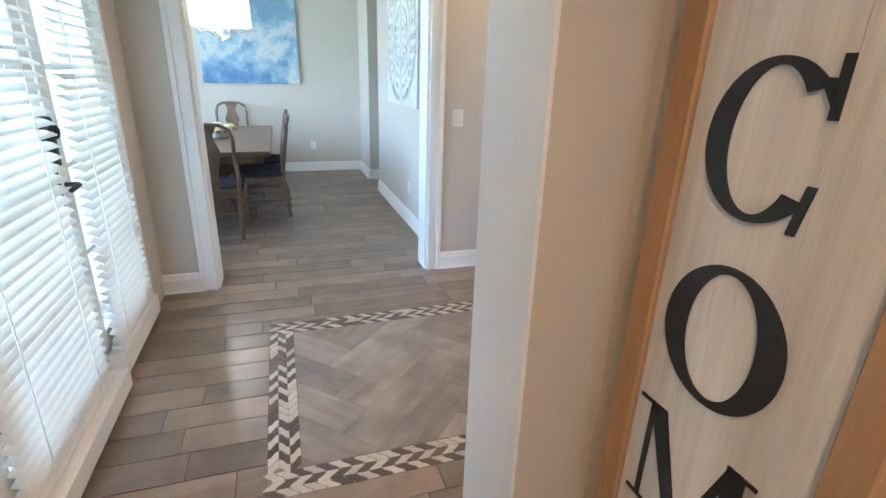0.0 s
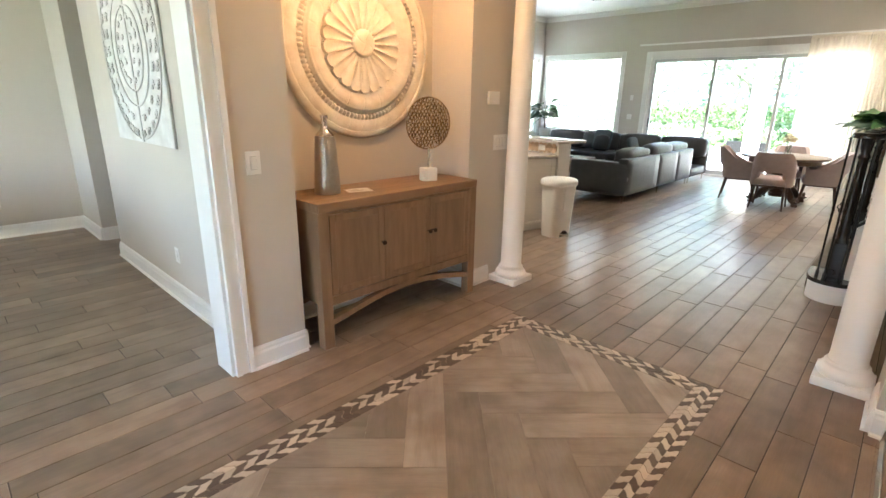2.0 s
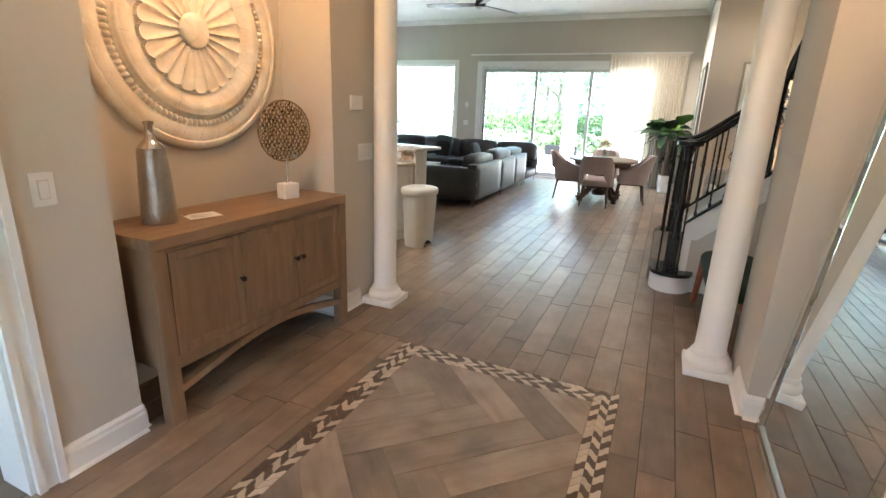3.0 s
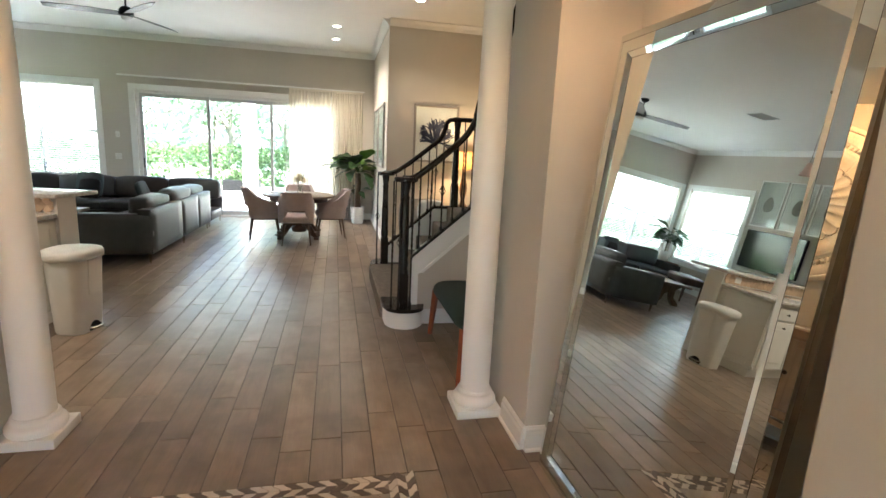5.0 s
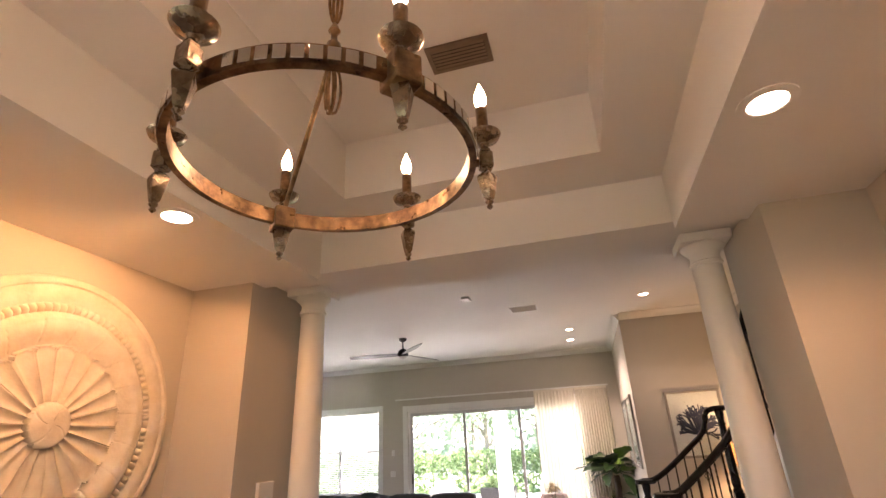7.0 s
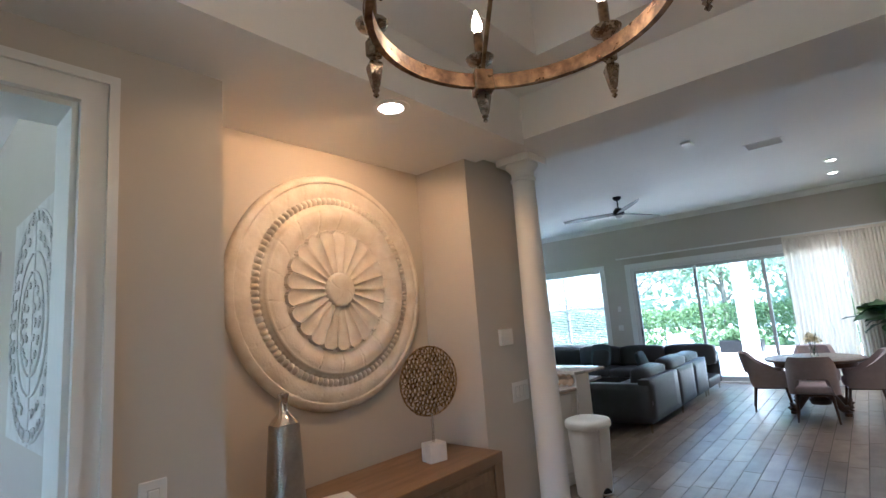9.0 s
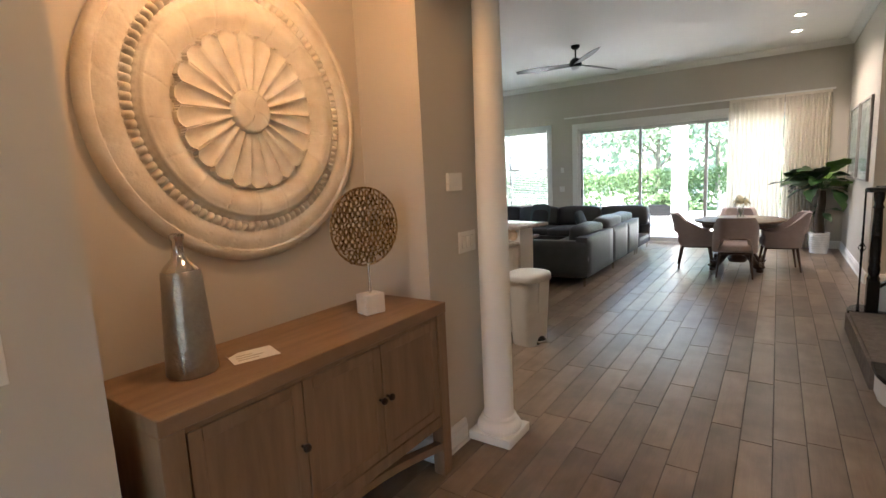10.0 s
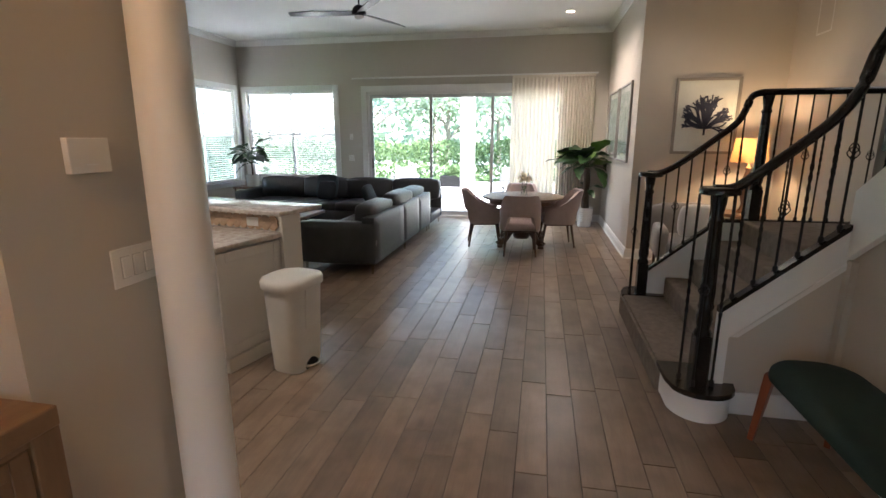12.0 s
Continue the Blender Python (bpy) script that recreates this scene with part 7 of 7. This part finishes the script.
for k in range(6):
    a = math.pi * k / 3
    bm = B()
    tube(bm, [(0.015 * math.cos(a), 0.015 * math.sin(a), -0.13), (0.05 * math.cos(a), 0.05 * math.sin(a), -0.11), (0.13 * math.cos(a), 0.13 * math.sin(a), -0.06), (0.21 * math.cos(a), 0.21 * math.sin(a), -0.055), (0.24 * math.cos(a), 0.24 * math.sin(a), -0.02), (0.23 * math.cos(a), 0.23 * math.sin(a), 0.06)], 0.006, 6)
    part("arm", bm, M_CHROME, pd, smooth=60)
    bm = B()
    lathe(bm, [(0.014, 0.06), (0.014, 0.13), (0.0, 0.13)], 10, 0.23 * math.cos(a), 0.23 * math.sin(a), 0)
    part("candle_sleeve", bm, M_PAPER, pd, smooth=60)
bm = B()
lathe(bm, [(0.0, -0.165), (0.012, -0.155), (0.016, -0.14), (0.008, -0.12), (0.014, -0.09), (0.006, 0.0), (0.006, 0.55), (0.006, 3.35 - PZ)], 12)
part("stem", bm, M_CHROME, pd, smooth=60)
bm = B()
lathe(bm, [(0.02, 3.32 - PZ), (0.06, 3.34 - PZ), (0.06, 3.35 - PZ)], 24)
part("canopy", bm, M_CHROME, pd, smooth=50)

# carved wall panels
for _y0 in (4.74, 5.395):
    pn = thing("carved_panel", "whitewashed pierced carved wood panel on the dining wall", "wall decor", pose(1.50, _y0, 1.20, 0, 0, 90), "carved panels")
    _pw, _ph = 0.625, 1.30
    bx("board", (0, _pw, 0.004, 0.022, 0, _ph), M_WHITEWASH, pn, bevel=0.003)
    rgen = random.Random(8)
    bm = B()
    _ccx = _pw if _y0 < 5 else 0.0
    for ring_r, count, s in ((0.56, 30, 0.05), (0.46, 24, 0.045), (0.20, 14, 0.035), (0.10, 8, 0.03)):
        for k in range(count):
            a = 2 * math.pi * k / count
            u, v = _ccx + ring_r * math.cos(a) * 0.98, _ph / 2 + ring_r * math.sin(a)
            if 0.03 < u < _pw - 0.03 and 0.03 < v < _ph - 0.03:
                for q in range(5):
                    b = a + (q - 2) * 0.6
                    p0 = Vector((u, 0.030, v))
                    p1 = p0 + Vector((math.cos(b), 0, math.sin(b))) * s * 0.55
                    p2 = p0 + Vector((math.cos(b + 0.5), 0, math.sin(b + 0.5))) * s
                    tube(bm, [p0, p1, p2], 0.0065, 5, 0.004)
    for ring_r in (0.62, 0.385, 0.28):
        pts = []
        for k in range(121):
            a = 2 * math.pi * k / 120
            u, v = _ccx + ring_r * math.cos(a) * 0.98, _ph / 2 + ring_r * math.sin(a)
            if 0.01 < u < _pw - 0.01:
                pts.append((u, 0.026, v))
            elif len(pts) > 2:
                tube(bm, pts, 0.007, 5)
                pts = []
        if len(pts) > 2:
            tube(bm, pts, 0.007, 5)
    part("carving", bm, M_WHITEWASH, pn, "raised scroll carving", smooth=60)

# ---- garden ----
M_PATIO = mat("pale_patio_paver", (0.62, 0.59, 0.54), (0.52, 0.49, 0.45), 0.85, 4, bump=0.3)
M_GRASS = mat("lawn_grass", (0.10, 0.17, 0.04), (0.06, 0.11, 0.03), 1.0, 5, bump=0.8, fine=40)
M_HEDGE = cloth_material("hedge_leaf", (0.21, 0.30, 0.14), 0.45, 3.0, 0.5)
# bright haze is put into the tree leaf colours, far paler than foliage
M_HAZYLEAF = cloth_material("hazed_leaf", (0.52, 0.61, 0.46), 0.55, 1.5, 0.5)
M_HAZYLEAF2 = cloth_material("hazed_leaf_far", (0.50, 0.61, 0.52), 0.55, 1.5, 0.55)
M_TREEBARK = mat("pale_tree_bark", (0.30, 0.26, 0.21), (0.20, 0.17, 0.14), 0.9, 8, (3, 3, 1), bump=0.6)
M_WHITEBLOOM = mat("white_bloom", (0.75, 0.73, 0.68), None, 0.7, 8, rnd=0.2, bump=0.0, island=True)
M_STUCCO = mat("white_stucco", (0.78, 0.76, 0.72), None, 0.85, 6, bump=0.4)
M_WICKER = mat("grey_wicker", (0.30, 0.28, 0.25), (0.2, 0.185, 0.165), 0.8, 40, bump=0.5)

setting("ground", [(-60, 140, -90, 100, -0.30, -0.125)], M_GRASS, "green lawn ground round the house", "ground")
setting("pavement", [(12.56, 21.5, -4, 14, -0.124, -0.03)], M_PATIO, "pale sunlit patio paving behind the house", "patio")
# second slab is unseen, added to keep green lawn bounce off the dining room
setting("porch", [(-4.5, -0.76, -2, 3.7, -0.124, -0.02), (-9.0, -2.81, 3.7, 10.0, -0.124, -0.02)], M_PATIO, "pale paved front porch, with unseen paving added outside the dining window", "patio")
lp = thing("patio_post", "white stucco post at the edge of the patio roof", "post", pose(15.4, 4.36, -0.03))
bx("shaft", (-0.17, 0.17, -0.17, 0.17, 0.2, 3.05), M_STUCCO, lp, bevel=0.01)
bx("plinth", (-0.22, 0.22, -0.22, 0.22, 0, 0.2), M_STUCCO, lp, bevel=0.01)
# unseen slabs, added to keep direct sun out of the front openings
setting("porch_roof", [(-4.5, -0.76, -2, 3.74, 2.95, 3.1), (-4.5, -2.81, 3.74, 9.0, 2.80, 2.95)], M_STUCCO, "unseen white slabs added to block sun from front doors and dining window", "roof")
setting("patio_roof", [(15.2, 15.65, -1, 11.0, 3.02, 3.3)], M_STUCCO, "white beam of the open patio pergola", "beam")


def leaf_cloud(name, mats, centre, radii, count, size, seed, shell=0.55):
    rgen = np.random.RandomState(seed)
    d = rgen.normal(size=(count, 3))
    d /= np.linalg.norm(d, axis=1)[:, None]
    rad = rgen.uniform(shell, 1.0, size=(count, 1)) ** 0.6
    lump = 0.78 + 0.3 * np.sin(d[:, :1] * 5 + seed) * np.sin(d[:, 1:2] * 6 + seed * 2) + 0.12 * rgen.normal(size=(count, 1))
    p = d * rad * lump * np.array(radii) + np.array(centre)
    return quads(name, p, size, mats, rgen)


def quads(name, p, size, material, rgen):
    n = len(p)
    a = rgen.normal(size=(n, 3))
    a /= np.linalg.norm(a, axis=1)[:, None]
    b = np.cross(a, rgen.normal(size=(n, 3)))
    b /= np.linalg.norm(b, axis=1)[:, None]
    s = size * rgen.uniform(0.6, 1.4, size=(n, 1))
    v = np.stack([p - a * s, p + b * s * 0.45, p + a * s, p - b * s * 0.45], 1).reshape(-1, 3)
    me = bpy.data.meshes.new(name)
    me.from_pydata(v.tolist(), [], np.arange(4 * n).reshape(-1, 4).tolist())
    me.materials.append(material)
    return me


def garden_tree(label, x, y, h, r, seed, material, trunk_r=0.16, lean=0.0, count=2900, size=0.13):
    t = thing("tree", label, "tree", pose(x, y, -0.125), "garden trees")
    rgen = random.Random(seed)
    bm = B()
    top = Vector((lean, rgen.uniform(-0.4, 0.4), h * 0.75))
    tube(bm, [(0, 0, 0), top * 0.35 + Vector((0.1, 0, 0)), top * 0.7, top], trunk_r, 10, trunk_r * 0.4)
    part("trunk", bm, M_TREEBARK, t, smooth=70)
    for k in range(6):
        a = k * 1.1 + seed
        b0 = top * (0.4 + 0.08 * k)
        e = b0 + Vector((math.cos(a) * r * 0.75, math.sin(a) * r * 0.75, h * 0.2))
        bm = B()
        tube(bm, [b0, (b0 + e) / 2 + Vector((0, 0, 0.2)), e], trunk_r * 0.4, 7, 0.03)
        part("limb", bm, M_TREEBARK, t, smooth=70)
    for k in range(5):
        a = k * 1.26 + seed * 0.7
        c = (math.cos(a) * r * 0.5 + lean, math.sin(a) * r * 0.5, h * (0.62 + 0.09 * (k % 3)))
        o = new("crown", leaf_cloud("crown", material, c, (r * 0.62, r * 0.62, h * 0.24), count // 5, size, seed * 7 + k))
        o.parent = t


garden_tree("leafy garden tree with a leaning trunk behind the hedge", 21.8, 2.7, 6.0, 2.6, 3, M_HAZYLEAF, 0.2, 0.8)
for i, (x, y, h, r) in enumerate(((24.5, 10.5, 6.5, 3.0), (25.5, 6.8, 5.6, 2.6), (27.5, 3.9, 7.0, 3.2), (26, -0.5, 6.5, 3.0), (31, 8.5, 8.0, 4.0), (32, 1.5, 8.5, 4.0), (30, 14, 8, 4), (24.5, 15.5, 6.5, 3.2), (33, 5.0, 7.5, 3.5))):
    garden_tree("leafy green garden tree beyond the hedge", x, y, h, r, 11 + i, M_HAZYLEAF if i % 2 else M_HAZYLEAF2, 0.15)
rs = np.random.RandomState(4)
n = 16000
hp = np.stack([22.6 + rs.uniform(-0.45, 0.45, n), rs.uniform(-6, 18, n), rs.uniform(0.0, 1.0, n) ** 0.7 * 1.50], 1)
hp[:, 2] += 0.07 * np.sin(hp[:, 1] * 2.1) + 0.05 * np.sin(hp[:, 1] * 5.3)
hd = new("hedge", quads("hedge", hp, 0.085, M_HEDGE, rs))
tagged(hd, "clipped green hedge along the garden edge", "hedge", kind="stuff")
# woods share the haze-paled leaf colour
n = 9000
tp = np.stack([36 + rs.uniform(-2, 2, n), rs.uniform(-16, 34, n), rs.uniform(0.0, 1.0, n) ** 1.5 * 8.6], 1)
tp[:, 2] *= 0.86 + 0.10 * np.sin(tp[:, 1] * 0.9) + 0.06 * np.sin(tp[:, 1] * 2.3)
tagged(new("woods", quads("woods", tp, 0.30, M_HAZYLEAF, rs)), "green woods beyond the garden trees, paled by painted haze", "woods", kind="stuff")
n = 3000
wp = np.stack([21.85 + rs.uniform(-0.3, 0.3, n), rs.uniform(-4, 16, n), rs.uniform(0, 0.62, n)], 1)
tagged(new("flower_bed", quads("flower_bed", wp[:1700], 0.10, M_HEDGE, rs)), "low green shrubs in front of the hedge", "shrubs", kind="stuff")
wp[:, 2] += 0.12
tagged(new("white_flowers", quads("white_flowers", wp[1700:], 0.075, M_WHITEBLOOM, rs)), "white flowers among the low shrubs", "flowers", kind="stuff")
for i, (x, y, a) in enumerate(((17.2, 6.6, 200), (17.6, 3.2, 160))):
    pc = thing("patio_chair", "grey wicker patio chair on the paving", "chair", pose(x, y, -0.03, 0, 0, a), "patio chairs")
    bx("seat", (-0.32, 0.32, -0.32, 0.32, 0.20, 0.40), M_WICKER, pc, bevel=0.03, seg=2)
    bx("backrest", (0.24, 0.34, -0.32, 0.32, 0.401, 0.80), M_WICKER, pc, bevel=0.03, seg=2)
    for s in (-1, 1):
        bx("arm", (-0.30, 0.235, 0.32 * s - 0.05 + 0.056 * s, 0.32 * s + 0.05 + 0.056 * s, 0.15, 0.58), M_WICKER, pc, bevel=0.03, seg=2)
    for lx in (-0.27, 0.27):
        for ly in (-0.27, 0.27):
            bx("leg", (lx - 0.02, lx + 0.02, ly - 0.02, ly + 0.02, 0, 0.21), M_IRON, pc)
fb = thing("patio_planter", "low dark planter box at the patio edge", "planter", pose(19.5, 5.3, -0.03))
bx("box", (-0.3, 0.3, -0.6, 0.6, 0, 0.38), M_IRON, fb, bevel=0.02)
o = new("shrub", leaf_cloud("shrub", M_HEDGE, (0, 0, 0.5), (0.3, 0.6, 0.3), 500, 0.08, 9))
o.parent = fb

# ---- floor pieces ----
M_CREAM = mat("cream_mosaic_stone", (0.56, 0.48, 0.385), (0.44, 0.37, 0.285), 0.45, 12, rnd=0.15, bump=0.1)
M_BROWN = mat("brown_mosaic_stone", (0.105, 0.070, 0.046), (0.065, 0.044, 0.029), 0.4, 12, rnd=0.2, bump=0.1)
MX0, MX1, MY0, MY1, BAND = 0.105, 3.165, 1.690, 3.085, 0.132
setting("mosaic_bed", [(MX0, MX1, MY0, MY1, -0.0038, -0.0022)], mat("pale_grout", (0.27, 0.22, 0.175), (0.2, 0.16, 0.125), 0.9, 20), "pale grout bed of the floor inset", "floor")


def leaf_tile(flip):
    bm = B()
    w, h, s = 0.0425, 0.0475, 0.036 * flip
    low, high = [], []
    for k in range(7):
        u = k / 6 - 0.5
        bow = math.sin(2 * math.pi * (u + 0.5)) * 0.0055 * flip
        low.append((u * w, -h / 2 + s * u - bow))
        high.append((u * w, h / 2 + s * u - bow - 0.0025))
    prism(bm, low + high[::-1], -0.004, 0.0)
    return bm


TILES = {(f, c): finish(leaf_tile(f), "mosaic_tile", M_CREAM if c else M_BROWN) for f in (1, -1) for c in (0, 1)}
mb = thing("mosaic_border", "brown and cream leaf mosaic border set in the foyer floor", "floor inset", None)
mb["kind"] = "structure"
mosaic_rng = random.Random(12)
n_tiles = 0
for side in range(4):
    L = (MX1 - MX0) if side % 2 == 0 else (MY1 - MY0 - 2 * BAND)
    cnt = int(L / 0.0505)
    pit = L / cnt
    for i in range(cnt):
        for c in range(3):
            q = (i + 0.5) * pit
            v = (c + 0.5) * BAND / 3
            if side == 0:
                m = pose(MX0 + q, MY1 - v, 0, 0, 0, 90)
            elif side == 2:
                m = pose(MX0 + q, MY0 + v, 0, 0, 0, -90)
            elif side == 1:
                m = pose(MX1 - v, MY0 + BAND + q, 0)
            else:
                m = pose(MX0 + v, MY0 + BAND + q, 0, 0, 0, 180)
            col = (i + c) % 2 if mosaic_rng.random() < 0.86 else (i + c + 1) % 2
            me = TILES[(1 if c % 2 == 0 else -1, col)]
            if n_tiles < 560:
                o = new("mosaic_tile", me)
                o.parent = mb
                o.matrix_basis = m
                n_tiles += 1


hb = thing("herringbone_inset", "pale wood-look herringbone tiles inside the mosaic border", "floor inset", None)
hb["kind"] = "structure"
HW, HL = 0.192, 0.768
ix0, ix1, iy0, iy1 = MX0 + BAND + 0.004, MX1 - BAND - 0.004, MY0 + BAND + 0.004, MY1 - BAND - 0.004
ocx, ocy = (ix0 + ix1) / 2, (iy0 + iy1) / 2
M_HERR = plank_material("herringbone_tile", (0.37, 0.308, 0.243), (0.335, 0.275, 0.213), (0.28, 0.226, 0.172), 0.3)
cells = []
for a in range(-14, 15):
    for b in range(-8, 9):
        # one horizontal and one upright block of the herringbone lattice
        ox, oy = a * HW + b * HL, a * HW - b * HL
        cells.append((ox, oy, HL, HW, 0))
        cells.append((ox, oy + HW, HW, HL, 1))
for ox, oy, w, h, kind in cells:
    g = 0.0012
    quad = [(ox + g, oy + g), (ox + w - g, oy + g), (ox + w - g, oy + h - g), (ox + g, oy + h - g)]
    rot = []
    for u, v in quad:
        r = math.radians(45)
        rot.append((ocx + u * math.cos(r) - v * math.sin(r), ocy + u * math.sin(r) + v * math.cos(r)))
    p = clip(rot, ix0, ix1, iy0, iy1)
    if p and poly_area(p) > 4e-4:
        cxp, cyp = sum(q[0] for q in p) / len(p), sum(q[1] for q in p) / len(p)
        ang = math.radians(45 if kind == 0 else 135)
        loc = [((q[0] - cxp) * math.cos(-ang) - (q[1] - cyp) * math.sin(-ang), (q[0] - cxp) * math.sin(-ang) + (q[1] - cyp) * math.cos(-ang)) for q in p]
        bm = B()
        prism(bm, loc, -0.004, 0.0)
        part("herringbone_tile", bm, M_HERR, hb, at=Matrix.Translation((cxp, cyp, 0)) @ Matrix.Rotation(ang, 4, 'Z'))

# long planks, running towards the garden
PW, PLN = 0.1585, 0.94
rgf = random.Random(21)
field = B()
shared = {}


def plank(x0, x1, y0, y1, near):
    g = 0.0022
    if x1 - x0 < 0.02 or y1 - y0 < 0.01:
        return
    if near:
        key = (round(x1 - x0, 3), round(y1 - y0, 3))
        if key not in shared:
            b = B()
            hx, hy = (x1 - x0) / 2 - g, (y1 - y0) / 2 - g
            lo = [b.verts.new((sx * hx, sy * hy, -0.004)) for sx, sy in ((-1, -1), (1, -1), (1, 1), (-1, 1))]
            mi_ = [b.verts.new((sx * hx, sy * hy, -0.0012)) for sx, sy in ((-1, -1), (1, -1), (1, 1), (-1, 1))]
            hi = [b.verts.new((sx * (hx - 0.0016), sy * (hy - 0.0016), 0.0)) for sx, sy in ((-1, -1), (1, -1), (1, 1), (-1, 1))]
            b.faces.new(hi)
            for k in range(4):
                j = (k + 1) % 4
                b.faces.new((lo[k], lo[j], mi_[j], mi_[k]))
                b.faces.new((mi_[k], mi_[j], hi[j], hi[k]))
            shared[key] = finish(b, "plank", M_PLANK)
        o = new("plank", shared[key])
        o.parent = floor
        o.matrix_basis = pose((x0 + x1) / 2, (y0 + y1) / 2, 0)
    else:
        vs2 = [field.verts.new((x, y, z)) for z in (-0.004, 0.0) for x, y in ((x0 + g, y0 + g), (x1 - g, y0 + g), (x1 - g, y1 - g), (x0 + g, y1 - g))]
        field.faces.new(vs2[4:])
        for k in range(4):
            j = (k + 1) % 4
            field.faces.new((vs2[k], vs2[j], vs2[4 + j], vs2[4 + k]))


row = -36
while True:
    y0 = 2.511 + row * PW
    y1 = y0 + PW
    row += 1
    if y0 > 9.0:
        break
    spans = [(-2.65, LIV_X - 0.005)]
    parts_y = [(y0, y1)]
    start = -2.65 - rgf.choice((0.0, 0.31, 0.62)) - rgf.uniform(0, 0.2)
    x = start
    while x < LIV_X:
        xa, xb = max(x, -2.65), min(x + PLN, LIV_X - 0.005)
        near = (-0.6 < (xa + xb) / 2 < 10.5) and (0.9 < y0 < 4.35)
        if xb > xa:
            pieces = [(xa, xb, y0, y1)]
            if y1 > MY0 and y0 < MY1 and xb > MX0 and xa < MX1:
                pieces = []
                if xa < MX0:
                    pieces.append((xa, MX0, y0, y1))
                if xb > MX1:
                    pieces.append((MX1, xb, y0, y1))
                ax, bx_ = max(xa, MX0), min(xb, MX1)
                if y0 < MY0:
                    pieces.append((ax, bx_, y0, MY0))
                if y1 > MY1:
                    pieces.append((ax, bx_, MY1, y1))
            for q in pieces:
                plank(*q, near)
        x += PLN
ff = part("plank_field", field, M_PLANK_FAR, floor)
ff["kind"] = "stuff"
